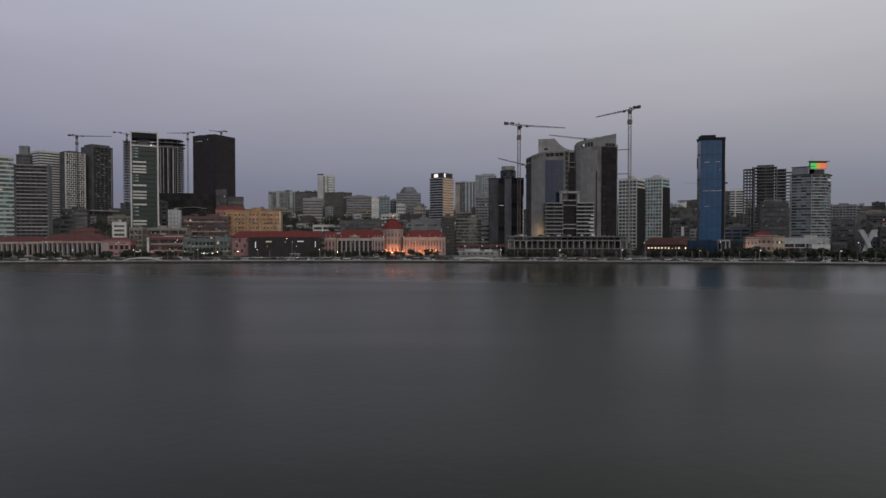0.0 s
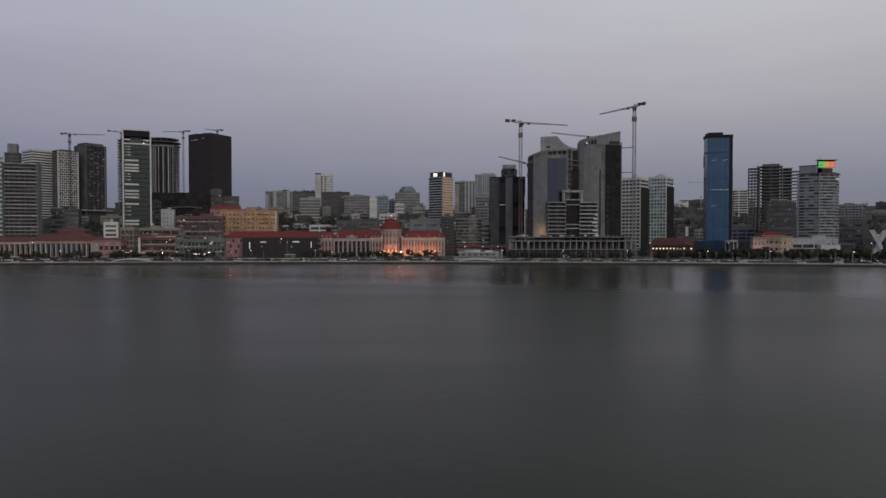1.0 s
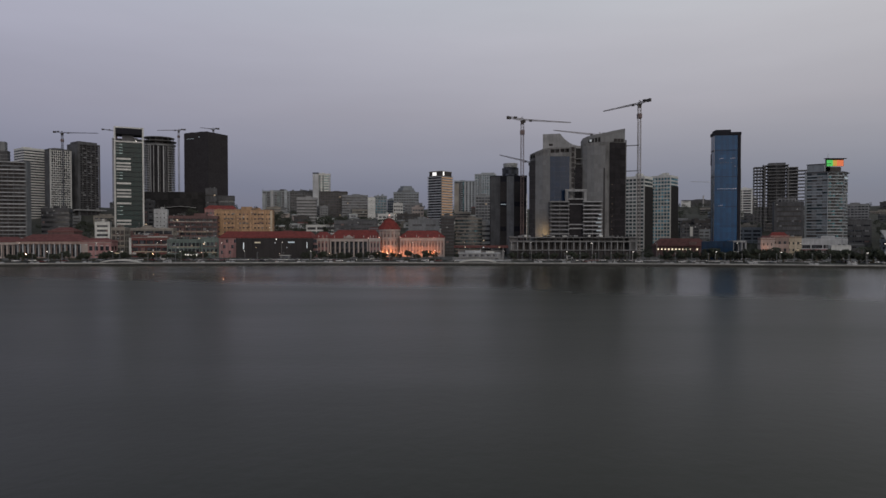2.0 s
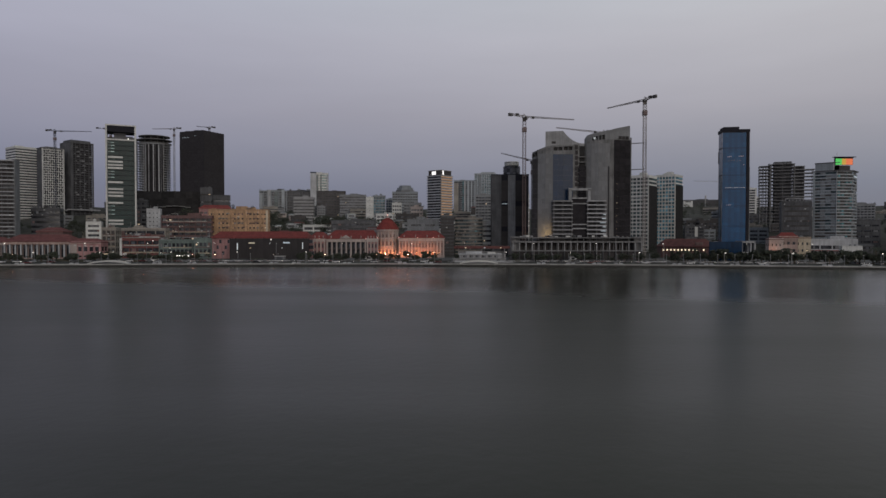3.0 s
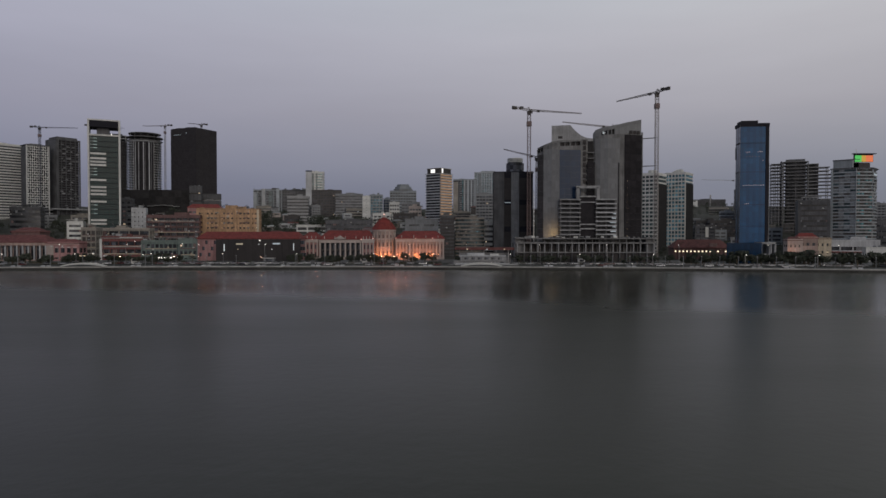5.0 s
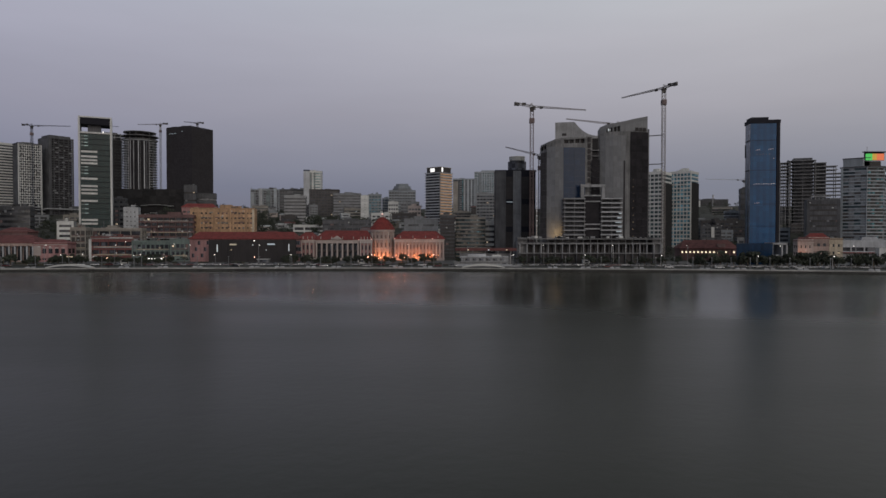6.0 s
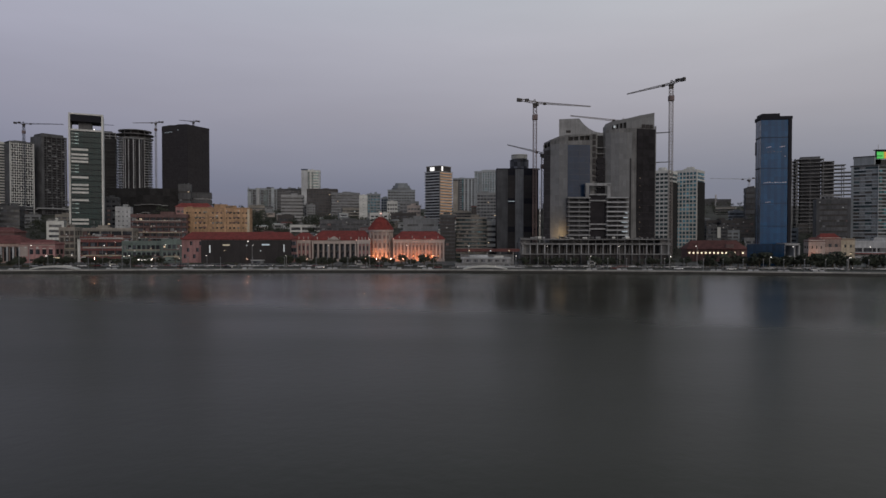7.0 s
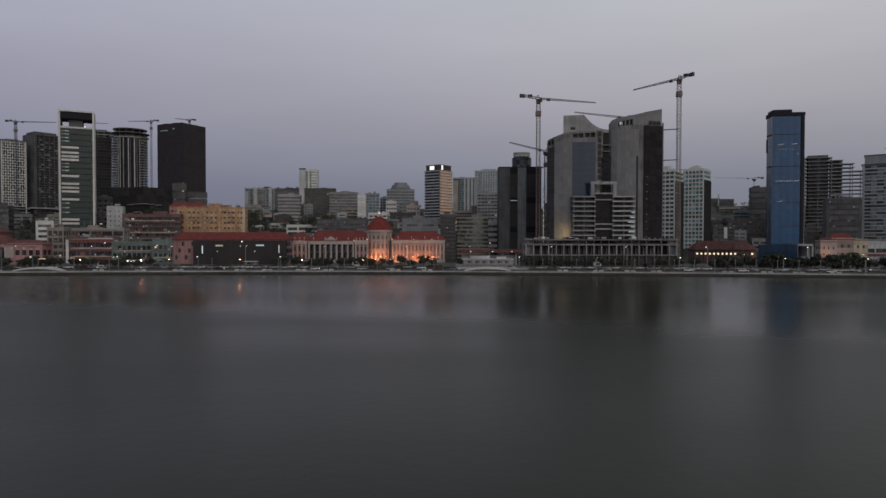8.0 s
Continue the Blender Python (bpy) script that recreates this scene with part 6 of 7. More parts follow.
def cottage(x, y, w, hh, wall, roof, rz):
    """A small hillside dwelling: wall, sheet or tiled roof and a strip of dark windows."""
    b = thing("hill_cottage", words[wall.name] + " plastered cottage with a low roof" if wall.name in words else "pale plastered cottage with a low roof", "house", x, y, ground_z(x, y) - 0.5, rz, "hill cottages")
    piece("wall", box(w, 7, hh, wall), b, 0, 3.5, 0)
    hip_roof("roof", -w / 2, w / 2, 0, 7, hh + 0.02, hh + 1.3, 1.0, roof, b)
    piece("window", box(w * 0.6, 0.12, 1.3, DARK_GLASS), b, 0, -0.04, hh - 2.4)


FRONT_HOUSES = {7, 8, 9, 11, 12, 17, 18, 23, 24, 27, 31, 32, 33, 37, 42, 43, 44, 52, 53, 57, 58, 59, 60, 66, 67, 70, 77, 79, 80, 81, 82, 84, 89, 90, 92, 93, 108, 109, 111, 122, 125, 127}
count = 0
for yy, lo, hi, n in ((600, 6, 13, 20), (640, 7, 14, 22), (690, 7, 14, 24), (745, 7, 14, 24), (830, 8, 17, 22), (980, 8, 18, 18), (1120, 8, 20, 16)):
    span = 470 + (yy - 600) * 0.8
    for i in range(n):
        x = -span + (i + rng.uniform(0.2, 0.8)) * 2 * span / n
        y = yy + rng.uniform(-16, 16)
        if (abs(x - 96) < 60 and yy < 650) or (-175 < x < 12 and yy < 700):
            continue
        m = rng.choice(fills)
        w, d, hh = rng.uniform(14, 26), rng.uniform(10, 14), rng.uniform(lo, hi)
        turn, bays, huts = facing(x) * 0.6 + rng.uniform(-8, 8), rng.randint(3, 5), rng.randint(0, 2)
        if count in FRONT_HOUSES:
            block("hillside_house", words[m.name] + " flat-roofed house on the town hill", x, y, w, d, ground_z(x, y) + hh, max(2, round(hh / 3.2)), m, DARK_GLASS,
                  turn, bays if yy < 760 else 0, 0, 0.5, 0.35, 1.3, 0.006, LIT_WARM if i % 3 else LIT_COOL, "hillside houses", huts)
        else:
            cottage(x, y, w * 0.6, hh * 0.6, m, rng.choice((SHEET, DARKCON, TILE_OLD)), turn)
        count += 1


rng = random.Random(77)
for i in range(26):
    x, y = -172 + i * 7.2 + rng.uniform(-2, 2), rng.choice((592, 612, 628, 655))
    hh = rng.uniform(9, 15) if y < 640 else rng.uniform(4, 8)
    m = rng.choice((GREY, DARKCON, TAN, WHITE, BROWN, BLUEGREY))
    b = block("hillside_house", "small " + words[m.name] + " house with a sheet roof", x, y, rng.uniform(7, 11), 8, ground_z(x, y) + hh, max(2, round(hh / 3.4)), m, DARK_GLASS,
              rng.uniform(-14, 14), 2, 0, 0.6, 0.2, 1.4, 0.01, group="hillside houses", boxes=0)
    hip_roof("roof", -5, 5, 0, 8, hh + 0.7, hh + rng.uniform(1.4, 2.6), rng.uniform(0.1, 2.0), rng.choice((SHEET, SHEET, TILE_OLD, DARKCON)), b)

rng = random.Random(91)
for i in range(44):
    y = rng.uniform(690, 900)
    x = -0.235 * y + 0.29 * y * i / 44 + rng.uniform(-6, 6)
    cottage(x, y, rng.uniform(6, 12), rng.uniform(4.5, 8.0), rng.choice((WHITE, PALEGREY, TAN, ROSE, GREY, CONCRETE)), rng.choice((SHEET, SHEET, TILE_OLD, WHITE)), rng.uniform(-25, 25))

# ======================================================================= trees
def leaf_cloud(rng, centres, count, size):
    """Many small tilted leaf blades gathered in clumps."""
    vs, fs = [], []
    for cx, cy, cz, r in centres:
        for _ in range(count):
            v = Vector((rng.gauss(0, 1), rng.gauss(0, 1), rng.gauss(0, 0.8)))
            v = v.normalized() * r * rng.uniform(0.55, 1.05)
            a = Vector((rng.gauss(0, 1), rng.gauss(0, 1), rng.gauss(0, 1))).normalized()
            c = a.cross(v).normalized()
            s = size * rng.uniform(0.6, 1.3)
            p = Vector((cx, cy, cz)) + v
            k = len(vs)
            vs += [tuple(p - a * s), tuple(p + c * s * 0.5), tuple(p + a * s), tuple(p - c * s * 0.5)]
            fs.append((k, k + 1, k + 2, k + 3))
    return vs, fs


def raw_mesh(name, vs, fs, material):
    me = bpy.data.meshes.new(name)
    me.from_pydata(vs, [], fs)
    me.materials.append(material)
    return me


def street_tree(seed, height, spread):
    rng = random.Random(seed)
    t = thing("street_tree", "dark leafy street tree by the promenade", "tree", 0, 0, 0, 0, "promenade trees")
    vs, fs = [], []
    m = 7
    for z, r in ((0, 0.28), (height * 0.25, 0.2), (height * 0.5, 0.14)):
        vs += [(r * math.cos(2 * math.pi * i / m), r * math.sin(2 * math.pi * i / m), z) for i in range(m)]
    for j in range(2):
        fs += [(j * m + i, j * m + (i + 1) % m, (j + 1) * m + (i + 1) % m, (j + 1) * m + i) for i in range(m)]
    for i in range(6):
        a = i * 1.05 + rng.uniform(-0.2, 0.2)
        add_bar(vs, fs, (0, 0, height * 0.38), (math.cos(a) * spread * 0.6, math.sin(a) * spread * 0.6, height * rng.uniform(0.6, 0.8)), 0.07)
    piece("trunk", mesh_of("trunk", vs, fs, BARK), t)
    centres = []
    for i in range(16):
        a, rr = rng.uniform(0, 6.28), spread * math.sqrt(rng.random()) * 0.8
        centres.append((math.cos(a) * rr, math.sin(a) * rr, height * rng.uniform(0.34, 0.92) - rr * 0.15, spread * rng.uniform(0.24, 0.42)))
    vs, fs = leaf_cloud(rng, centres, 56, 0.40)
    piece("crown", raw_mesh("crown", vs, fs, LEAF), t)
    return t


def palm(seed, height):
    rng = random.Random(seed)
    t = thing("palm_tree", "tall palm with a slim trunk and drooping fronds", "palm tree", 0, 0, 0, 0, "promenade palms")
    vs, fs = [], []
    m = 6
    levels = 6
    for j in range(levels + 1):
        k = j / levels
        r = 0.24 - 0.1 * k
        vs += [(0.5 * k * k + r * math.cos(2 * math.pi * i / m), r * math.sin(2 * math.pi * i / m), height * k) for i in range(m)]
    for j in range(levels):
        fs += [(j * m + i, j * m + (i + 1) % m, (j + 1) * m + (i + 1) % m, (j + 1) * m + i) for i in range(m)]
    piece("trunk", mesh_of("trunk", vs, fs, BARK), t)
    vs, fs = [], []
    for i in range(14):
        a = i * 2 * math.pi / 14 + rng.uniform(-0.1, 0.1)
        lift = rng.uniform(0.1, 0.9)
        last = None
        for j in range(7):
            k = j / 6
            p = Vector((0.5 + math.cos(a) * 2.6 * k, math.sin(a) * 2.6 * k, height + lift * 1.6 * k - 2.4 * k * k))
            side = Vector((-math.sin(a), math.cos(a), 0)) * 0.45 * (1 - k * 0.8)
            q = len(vs)
            vs += [tuple(p - side - Vector((0, 0, 0.25))), tuple(p), tuple(p + side - Vector((0, 0, 0.25)))]
            if last is not None:
                fs += [(last, last + 1, q + 1, q), (last + 1, last + 2, q + 2, q + 1)]
            last = q
    piece("frond_crown", raw_mesh("frond_crown", vs, fs, LEAF), t)
    return t


rng = random.Random(21)
makers = [street_tree(1, 5.8, 2.7), street_tree(2, 6.6, 3.0), street_tree(3, 4.6, 2.3), palm(4, 7.6), palm(5, 6.0)]
first = set()


def plant(kind, x, y):
    k = rng.uniform(0.65, 1.15) * (1.3 if x > 140 else 0.95)
    m = pose(x, y, 1.66, 0, 0, rng.uniform(0, 360)) @ Matrix.Diagonal((k * rng.uniform(0.9, 1.3), k * rng.uniform(0.9, 1.3), k, 1))
    if kind not in first:
        first.add(kind)
        makers[kind].matrix_basis = m
    else:
        copy_thing(makers[kind], m)


for i in range(150):
    x = -330 + i * 4.5 + rng.uniform(-2.0, 2.0)
    if -152 < x < -94 or (2 < x < 42 and i % 4) or (40 < x < 130 and i % 5 < 2) or (-60 < x < 3 and i % 2):
        continue
    dd = rng.choice((32.5, 32.8, 33.0, 47.0, 48.5)) if x < 140 else rng.choice((32.0, 33.0, 46.5))
    kind = rng.choice((0, 1, 2, 0, 1, 2, 3, 4)) if x < 130 else rng.choice((0, 1, 1, 2, 0, 3))
    plant(kind, x, shore_y(x) + dd)
for i in range(70):
    x = -320 + i * 6.6 + rng.uniform(-3, 3)
    if x < -152 or x > 46 or -94 < x < 4:
        plant(rng.choice((0, 2, 2, 4)), x, shore_y(x) + rng.choice((47.5, 50.0, 53.0)))
for i in range(60):
    x = 140 + i * 3.3 + rng.uniform(-1.5, 1.5)
    if i % 7 in (1, 4):
        continue
    plant(rng.choice((0, 1, 2)), x, shore_y(x) + rng.choice((32.4, 32.9, 33.5)))
for i in range(26):
    x = -332 + i * 11.0 if i < 16 else -92 + (i - 16) * 6.0
    plant(rng.choice((0, 1, 2)), x + rng.uniform(-2, 2), shore_y(x) + rng.choice((45.8, 46.4, 47.2)))

rng = random.Random(31)
centres = []
for i in range(450):
    y = rng.choice((rng.uniform(575, 680), rng.uniform(680, 800), rng.uniform(800, 1250)))
    x = rng.uniform(-0.72, 0.72) * y if i < 330 else rng.uniform(-0.26, 0.06) * y
    z = ground_z(x, y)
    for _ in range(3):
        centres.append((x + rng.uniform(-3, 3), y + rng.uniform(-2, 2), z + rng.uniform(2, 7), rng.uniform(2, 3.6)))
for x, y, z1 in ((-165, 686, 43), (-158, 687, 41), (-171, 688, 42), (-112, 686, 40), (-106, 685, 38), (-100, 684, 36), (-95, 686, 39), (-184, 735, 43), (-176, 737, 42), (-180, 732, 39), (-131, 735, 40), (-123, 737, 42), (-115, 735, 38), (-126, 730, 35), (-86, 735, 38), (-84, 730, 34), (-106, 735, 36), (-62, 690, 37),
                 (-52, 700, 36), (-330, 620, 33), (-322, 622, 30), (-300, 640, 37), (-240, 650, 44), (-246, 655, 42), (-262, 652, 40), (-20, 700, 38), (300, 690, 44), (292, 680, 40), (285, 676, 38)):
    z = ground_z(x, y)
    for _ in range(9):
        centres.append((x + rng.uniform(-5, 5), y + rng.uniform(-3, 3), rng.uniform(z + 3, z1 - 2), rng.uniform(2.2, 3.6)))
for i in range(150):
    y = rng.uniform(900, 1200)
    x = rng.uniform(0.30, 0.47) * y
    centres.append((x, y, ground_z(x, y) + rng.uniform(1.5, 5), rng.uniform(2.4, 4.2)))
vs, fs = leaf_cloud(rng, centres, 46, 0.7)
tagged(new("hillside_trees", raw_mesh("hillside_trees", vs, fs, LEAF)), "dark scattered trees between the hillside houses", "trees", kind="stuff")


# ======================================================================= lamps, cars, pavilions
def street_lamp(glass, label, height=7.0):
    t = thing("street_lamp", label, "street lamp", 0, 0, 0, 0, "promenade lamps")
    vs, fs = [], []
    add_bar(vs, fs, (0, 0, 0), (0, 0, height), 0.09)
    add_bar(vs, fs, (0, 0, height), (0, -1.2, height + 0.3), 0.06)
    add_box(vs, fs, -0.22, 0.22, -0.22, 0.22, 0, 0.5)
    pole = piece("pole", mesh_of("pole", vs, fs, STEEL), t)
    piece("lamp_head", box(0.32, 0.7, 0.2, glass), pole, 0, -1.4, height + 0.15)
    return t


warm = thing("quay_lamp", "dark quay mast with a small warm globe, set for its water streak", "street lamp", 0, 0, 0, 0, "quay lamps")
vs, fs = [], []
add_bar(vs, fs, (0, 0, 0), (0, 0, 5.3), 0.08)
add_box(vs, fs, -0.25, 0.25, -0.25, 0.25, 0, 0.5)
add_bar(vs, fs, (0, 0, 5.1), (0, -1.0, 5.5), 0.05)
pole = piece("pole", mesh_of("pole", vs, fs, BLACK_METAL), warm)
ball = bmesh.new()
bmesh.ops.create_icosphere(ball, subdivisions=1, radius=0.095)
globe = bpy.data.meshes.new("globe")
ball.to_mesh(globe)
ball.free()
globe.materials.append(LAMP_WARM)
piece("globe", globe, pole, 0, -1.1, 5.2)
piece("cap", box(0.5, 0.5, 0.08, BLACK_METAL), pole, 0, -1.1, 5.42)
# those at -26 and -20 are added to imitate the lit bank's streaks
for i, x in enumerate((-243, -173, -145, -132, -98.5, -68.5, -39, -33, -26, -20)):
    m = pose(x, shore_y(x) + 4.0, 1.65)
    if i == 0:
        warm.matrix_basis = m
    else:
        copy_thing(warm, m)
cool = street_lamp(LAMP_WHITE, "grey street lamp with a lit white head", 6.0)
tall = street_lamp(LAMP_WHITE, "tall grey road lamp with a lit white head", 11.0)
for i in range(17):
    x = -322 + i * 40.0 + rng.uniform(-6, 6)
    m = pose(x, shore_y(x) + 16.6, 1.7)
    t = pose(x + 19, shore_y(x + 19) + 32.0, 1.7, 0, 0, 180)
    if i == 0:
        cool.matrix_basis, tall.matrix_basis = m, t
    else:
        copy_thing(cool, m)
        copy_thing(tall, t)
post = thing("light_mast", "slim pale unlit light mast on the quay", "light mast", 0, 0, 0, 0, "quay masts")
vs, fs = [], []
add_bar(vs, fs, (0, 0, 0), (0, 0, 5.6), 0.10)
add_box(vs, fs, -0.3, 0.3, -0.3, 0.3, 0, 0.45)
piece("pole", mesh_of("pole", vs, fs, GREY), post)
piece("cap", box(0.5, 0.5, 0.3, STEEL), post, 0, 0, 5.6)
for i in range(52):
    x = -320 + i * 16.0 if i < 24 else 64 + (i - 24) * 9.0
    m = pose(x, shore_y(x) + 3.4, 1.6)
    if i == 0:
        post.matrix_basis = m
    else:
        copy_thing(post, m)


def car(paint, lamp):
    t = thing("car", paint.name.split()[0] + " parked car beside the promenade", "car", 0, 0, 0, 0, "parked cars")
    prof = [(-2.15, 0.35), (-2.2, 0.75), (-1.95, 0.92), (-1.3, 0.98), (1.0, 0.98), (1.9, 0.85), (2.15, 0.7), (2.15, 0.35)]
    n = len(prof)
    vs = [(x, y, z) for y in (-0.86, 0.86) for x, z in prof]
    fs = [tuple(range(n)), tuple(range(2 * n - 1, n - 1, -1))] + [(i, i + n, (i + 1) % n + n, (i + 1) % n) for i in range(n)]
    shell = piece("body", mesh_of("body", vs, fs, paint), t)
    cab = [(-1.6, 0.98), (-1.1, 1.45), (0.35, 1.48), (1.0, 0.98)]
    vs = [(x, y, z) for y in (-0.74, 0.74) for x, z in cab]
    fs = [(0, 1, 2, 3), (7, 6, 5, 4)] + [(i, i + 4, (i + 1) % 4 + 4, (i + 1) % 4) for i in range(4)]
    piece("cabin", mesh_of("cabin", vs, fs, DARK_GLASS), t)
    vs, fs = [], []
    m = 10
    for y in (-0.1, 0.1):
        vs += [(0.33 * math.cos(2 * math.pi * i / m), y, 0.33 * math.sin(2 * math.pi * i / m)) for i in range(m)]
    fs = [(i, (i + 1) % m, m + (i + 1) % m, m + i) for i in range(m)] + [tuple(range(m))[::-1], tuple(range(m, 2 * m))]
    wheel = mesh_of("wheel", vs, fs, TYRE)
    for x in (-1.35, 1.35):
        for y in (-0.8, 0.8):
            piece("wheel", wheel, t, x, y, 0.33)
    for y in (-0.6, 0.6):
        piece("headlight", box(0.12, 0.3, 0.16, lamp), shell, 2.12, y, 0.62)
    piece("tail_light", box(0.1, 1.4, 0.12, TAIL), shell, -2.18, 0, 0.66)
    return t


rng = random.Random(41)
models = [car(p, LAMP_WHITE if i % 2 == 0 else WHITE) for i, p in enumerate(CARS)]
placed = set()
for i in range(78):
    x = -330 + i * 7.6 + rng.uniform(-1.2, 1.2)
    k = rng.choice((0, 0, 0, 1, 1, 2, 3, 4, 4))
    dd, turn = rng.choice(((9.5, 0), (19.6, 0), (23.2, 180), (26.5, 0), (29.6, 180), (29.6, 180)))
    slope = math.degrees(math.atan(-0.00084 * (x + 60)))
    m = pose(x, shore_y(x) + dd, 1.63, 0, 0, slope + turn + rng.uniform(-3, 3))
    if k in placed:
        copy_thing(models[k], m)
    else:
        placed.add(k)
        models[k].matrix_basis = m


for x0, x1, d0, n in ((-150, -94, 29.0, 13), (60, 132, 29.4, 18), (-160, -60, 24.5, 7), (150, 200, 19.5, 8)):
    for i in range(n):
        x = x0 + (i + rng.uniform(0.2, 0.8)) * (x1 - x0) / n
        k = rng.choice((0, 0, 1, 1, 3))
        copy_thing(models[k], pose(x, shore_y(x) + d0 + rng.uniform(-0.4, 0.4), 1.63, 0, 0, rng.choice((0, 90, 90, 180)) + rng.uniform(-4, 4)))
for i in range(20):
    x = 235 + i * 4.6 + rng.uniform(-1.5, 1.5)
    m = pose(x, shore_y(x) + rng.choice((20, 24, 27, 29)), 1.63, 0, 0, rng.choice((80, 100, 250, 280)) + rng.uniform(-12, 12))
    copy_thing(models[rng.choice((0, 2, 4))], m)


def arched_bridge(x, w):
    """A low white arched footbridge with side rails, over an inlet of the quay."""
    y = shore_y(x) + 2.6
    t = thing("footbridge", "low white arched footbridge on the quay", "footbridge", x, y, 1.6)
    n = 14
    for name, y0, y1, lift, thick in (("deck", -2.0, 2.0, 0.0, 0.5), ("rail", -2.05, -1.85, 0.5, 0.35), ("rail", 1.85, 2.05, 0.5, 0.35)):
        vs, fs = [], []
        for i in range(n + 1):
            u = i / n * 2 - 1
            z = 1.15 * (1 - u * u) + lift * (1 - u * u) ** 0.5
            vs += [(u * w / 2, y0, z), (u * w / 2, y1, z), (u * w / 2, y1, z + thick), (u * w / 2, y0, z + thick)]
        for i in range(n):
            a = 4 * i
            fs += [(a + k, a + (k + 1) % 4, a + 4 + (k + 1) % 4, a + 4 + k) for k in range(4)]
        fs += [(3, 2, 1, 0), (4 * n, 4 * n + 1, 4 * n + 2, 4 * n + 3)]
        shape(name, vs, fs, WHITE, t)


arched_bridge(-191, 23)
arched_bridge(21.5, 22)

pv = thing("pavilion", "low pale waterfront pavilion with stepped flat roofs", "building", 24, shore_y(24) + 29, 1.7)
piece("wall", box(26, 8, 4.4, CONCRETE), pv, 0, 4, 0)
piece("roof", box(27, 9, 0.5, PALEGREY), pv, 0, 4, 4.4)
piece("roof_light", box(10, 4, 1.4, PALEGREY), pv, -4, 4, 4.9)
piece("roof_light", box(5, 3, 1.0, WHITE), pv, 7, 3, 4.9)
piece("lower_wing", box(30, 3, 1.8, CONCRETE), pv, -2.0, -2.0, 0)
piece("lower_roof", box(31, 4, 0.3, SHEET), pv, -2.0, -2.0, 1.8)
ap = thing("terrace_wall", "low pale stepped terrace wall by the footbridge", "wall", 24, shore_y(24) + 15.0, 1.74)
piece("lower_step", box(38, 2.6, 0.5, CONCRETE), ap, 0, 0, 0)
piece("upper_step", box(30, 1.4, 0.5, PALEGREY), ap, -1.0, 0.5, 0.5)
for i in range(6):
    piece("window", box(2.4, 0.2, 1.3, DARK_GLASS), pv, -9.6 + i * 3.9, -0.08, 2.6)
cn = thing("canopy", "dull red flat fuel station canopy with small edge lamps", "canopy", 26, shore_y(26) + 44, 1.7)
piece("deck", box(36, 10, 1.6, TILE_OLD), cn, 0, 5, 7.8)
for i in range(5):
    piece("post", box(0.6, 0.6, 7.8, STEEL), cn, -15 + i * 7.5, 5, 0)
piece("shop", box(30, 4, 6.0, CONCRETE), cn, 0, 9, 0)
for i, x in enumerate((-12.0, -5.0, 2.5, 10.5)):
    piece("shop_window", box(4.0, 0.2, 2.2, DARK_GLASS), cn, x, 6.9, 1.0 + 0.8 * (i % 2))
piece("sign_board", box(9.0, 0.3, 1.0, WHITE), cn, -6.0, 6.8, 4.6)
for x, m in ((-10.5, LIT_WARM), (1.5, LIT_COOL), (12.0, LIT_WARM)):
    piece("edge_lamp", box(0.7, 0.4, 0.6, m), cn, x, -0.2, 8.0)

st = thing("market_stall", "open stall with a row of white lamps", "market stall", -163, shore_y(-163) + 40, 1.7)
piece("roof", box(13, 5, 0.4, SHEET), st, 0, 2.5, 3.6)
for i in range(4):
    piece("post", box(0.2, 0.2, 3.6, STEEL), st, -6 + i * 4.0, 0.3, 0)
piece("back_wall", box(12, 0.3, 3.4, GREY), st, 0, 4.6, 0)
for i in range(7):
    piece("stall_lamp", box(0.8, 0.25, 0.45, LAMP_WHITE), st, -5.4 + i * 1.8, -0.1, 3.0)
bill = thing("lit_billboard", "small lit billboard on a steel post", "billboard", -212, shore_y(-212) + 42, 1.7)
piece("post", box(0.3, 0.3, 3.6, STEEL), bill)
piece("panel", box(3.4, 0.3, 1.1, LIT_WARM), bill, 0, 0, 3.6)

hedge_a = thing("hedge", "clipped dark hedge beside the promenade", "hedge", 0, 0, 0, 0, "promenade hedges")
rng = random.Random(51)
vs, fs = leaf_cloud(rng, [(-3.6 + 0.8 * i, rng.uniform(-0.2, 0.2), rng.uniform(0.4, 0.8), 0.75) for i in range(10)], 60, 0.26)
piece("foliage", raw_mesh("foliage", vs, fs, LEAF), hedge_a)
vs, fs = [], []
add_box(vs, fs, -3.8, 3.8, -0.35, 0.35, 0, 0.7)
piece("stem", mesh_of("stem", vs, fs, BARK), hedge_a)
for i in range(36):
    x = -326 + i * 17.0 + rng.uniform(-3, 3)
    slope = math.degrees(math.atan(-0.00084 * (x + 60)))
    m = pose(x, shore_y(x) + rng.choice((32.3, 32.5, 46.2)), 1.72, 0, 0, slope)
    if i == 0:
        hedge_a.matrix_basis = m
    else:
        copy_thing(hedge_a, m)


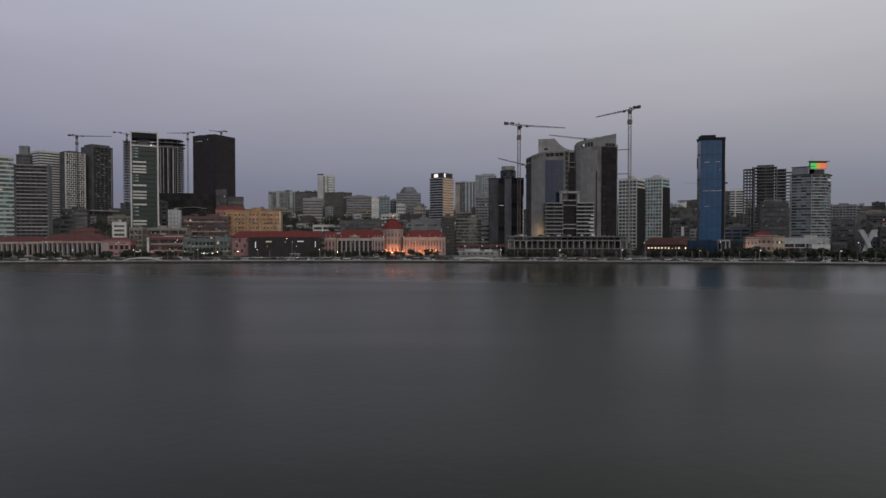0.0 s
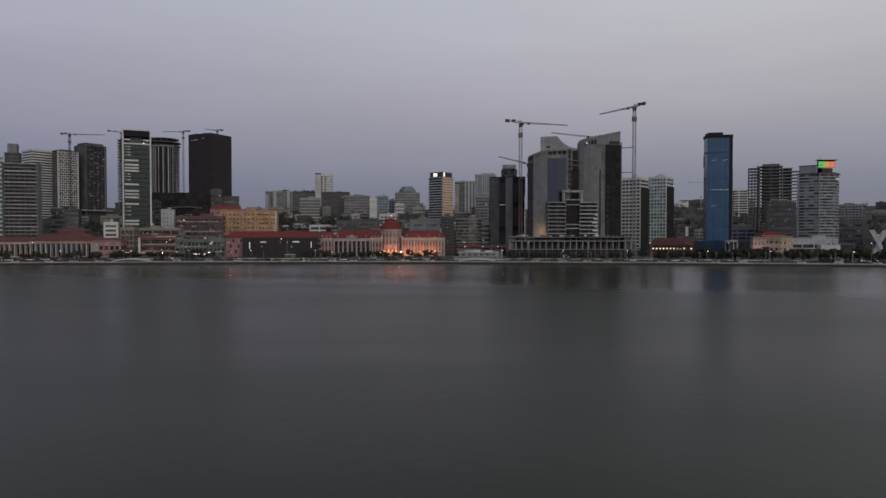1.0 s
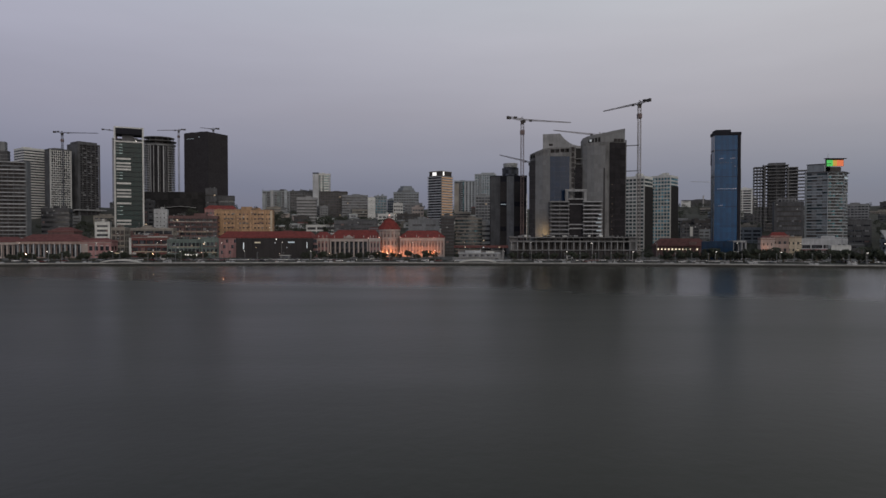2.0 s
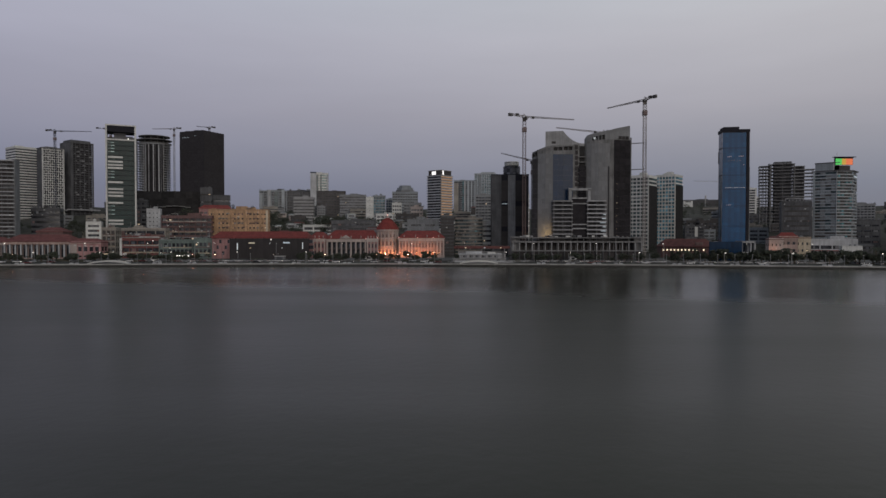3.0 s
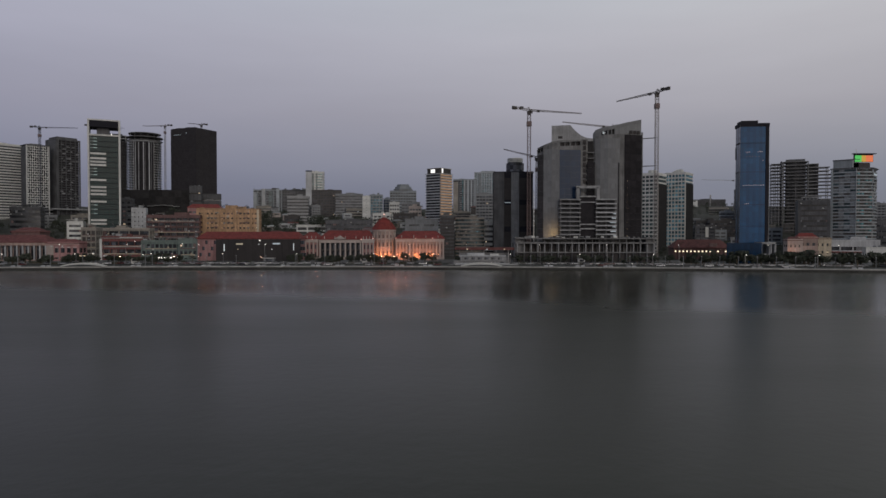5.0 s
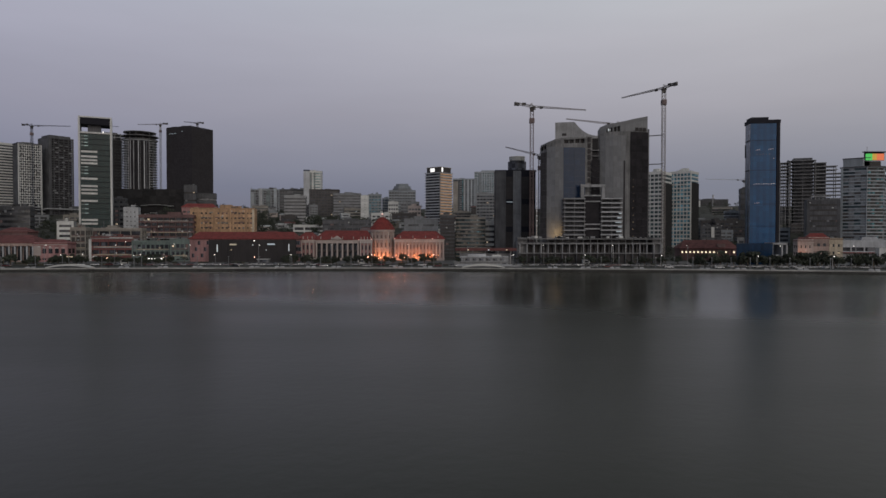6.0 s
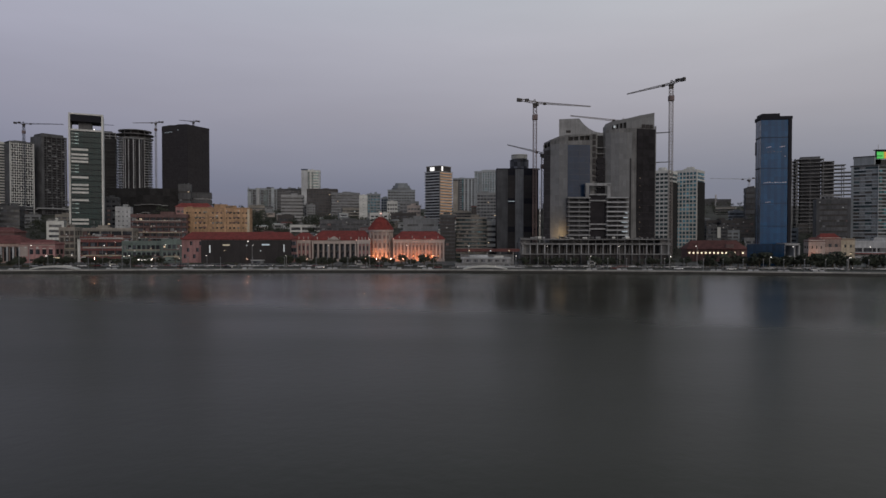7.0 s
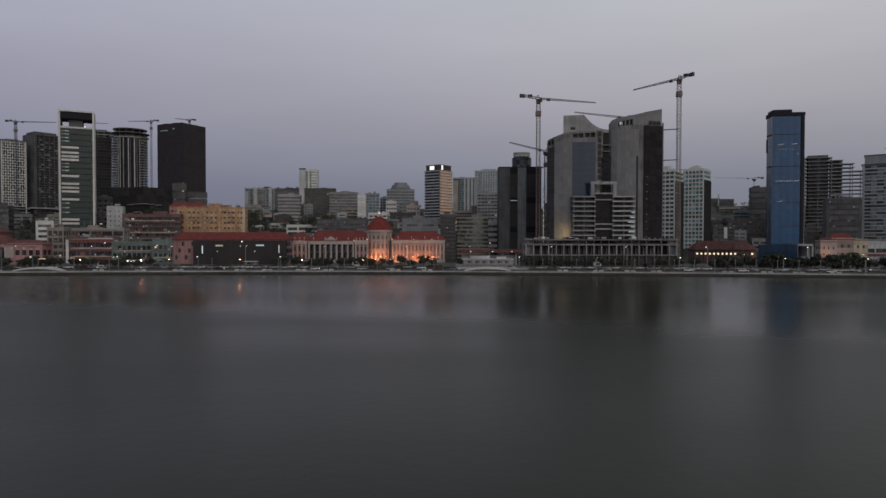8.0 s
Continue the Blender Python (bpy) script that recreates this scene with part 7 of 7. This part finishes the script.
bench = thing("quay_bench", "pair of white concrete bench blocks on the quay edge", "bench", 0, 0, 0, 0, "quay benches")
for x in (-1.4, 1.4):
    vs, fs = [], []
    add_box(vs, fs, x - 1.1, x + 1.1, -0.4, 0.4, 0, 0.42)
    add_box(vs, fs, x - 1.0, x + 1.0, 0.25, 0.4, 0.42, 0.7)
    piece("block", mesh_of("block", vs, fs, PALEGREY), bench)
rng = random.Random(61)
for i in range(40):
    x = -318 + i * 15.6 + rng.uniform(-4, 4)
    if abs(x - 21) < 16 or abs(x + 191) < 16 or (i % 5 == 3):
        continue
    m = pose(x, shore_y(x) + 2.6, 1.65, 0, 0, math.degrees(math.atan(-0.00084 * (x + 60))))
    if i == 0:
        bench.matrix_basis = m
    else:
        copy_thing(bench, m)

fence = thing("railing", "grey steel railing beside the promenade road", "railing", 0, 0, 0, 0, "promenade railings")
piece("top_rail", box(19.6, 0.12, 0.16, STEEL), fence, 0, 0, 1.1)
piece("low_rail", box(19.6, 0.08, 0.10, STEEL), fence, 0, 0, 0.55)
for k in range(6):
    piece("post", box(0.16, 0.16, 1.2, GREY), fence, -9.6 + k * 3.84, 0, 0)
for i in range(15):
    x = 46.0 + i * 20.5 if i < 9 else -150 + (i - 9) * 20.5
    m = pose(x, shore_y(x) + 17.2, 1.7, 0, 0, math.degrees(math.atan(-0.00084 * (x + 60))))
    if i == 0:
        fence.matrix_basis = m
    else:
        copy_thing(fence, m)


def kiosk(label, w, wall, roof):
    t = thing("kiosk", label, "kiosk", 0, 0, 0, 0, "promenade kiosks")
    piece("wall", box(w, 2.4, 2.5, wall), t, 0, 1.2, 0)
    piece("roof", box(w + 0.8, 3.4, 0.25, roof), t, 0, 1.0, 2.5)
    piece("hatch", box(w * 0.6, 0.1, 1.1, DARK_GLASS), t, 0, -0.06, 1.0)
    piece("counter", box(w * 0.7, 0.5, 0.1, STEEL), t, 0, -0.25, 0.95)
    return t


stalls = [kiosk("white promenade kiosk with a flat roof", 4.0, WHITE, SHEET), kiosk("grey promenade kiosk with a pale roof", 6.5, GREY, WHITE)]
for i in range(9):
    x = -310 + i * 66.0 + rng.uniform(-8, 8)
    k = i % 2
    m = pose(x, shore_y(x) + rng.choice((46.5, 47.5)), 1.72, 0, 0, rng.uniform(-6, 6))
    if i < 2:
        stalls[k].matrix_basis = m
    else:
        copy_thing(stalls[k], m)

# ======================================================================= coping stones along the quay
stone = box(3.94, 1.3, 0.56, COPING)
for i in range(170):
    x = -340 + i * 4.0
    slope = math.degrees(math.atan(-0.00084 * (x + 60)))
    piece("coping_stone", stone, quay, x, shore_y(x) + 0.66, 1.09, slope)
for x, w in ((-1.5, 8.0), (-104.0, 6.0), (134.0, 2.6), (-232.0, 5.0)):
    slope = math.degrees(math.atan(-0.00084 * (x + 60)))
    piece("culvert_mouth", box(w, 1.4, 0.75, HOARD), quay, x, shore_y(x) + 0.62, 0.02, slope)
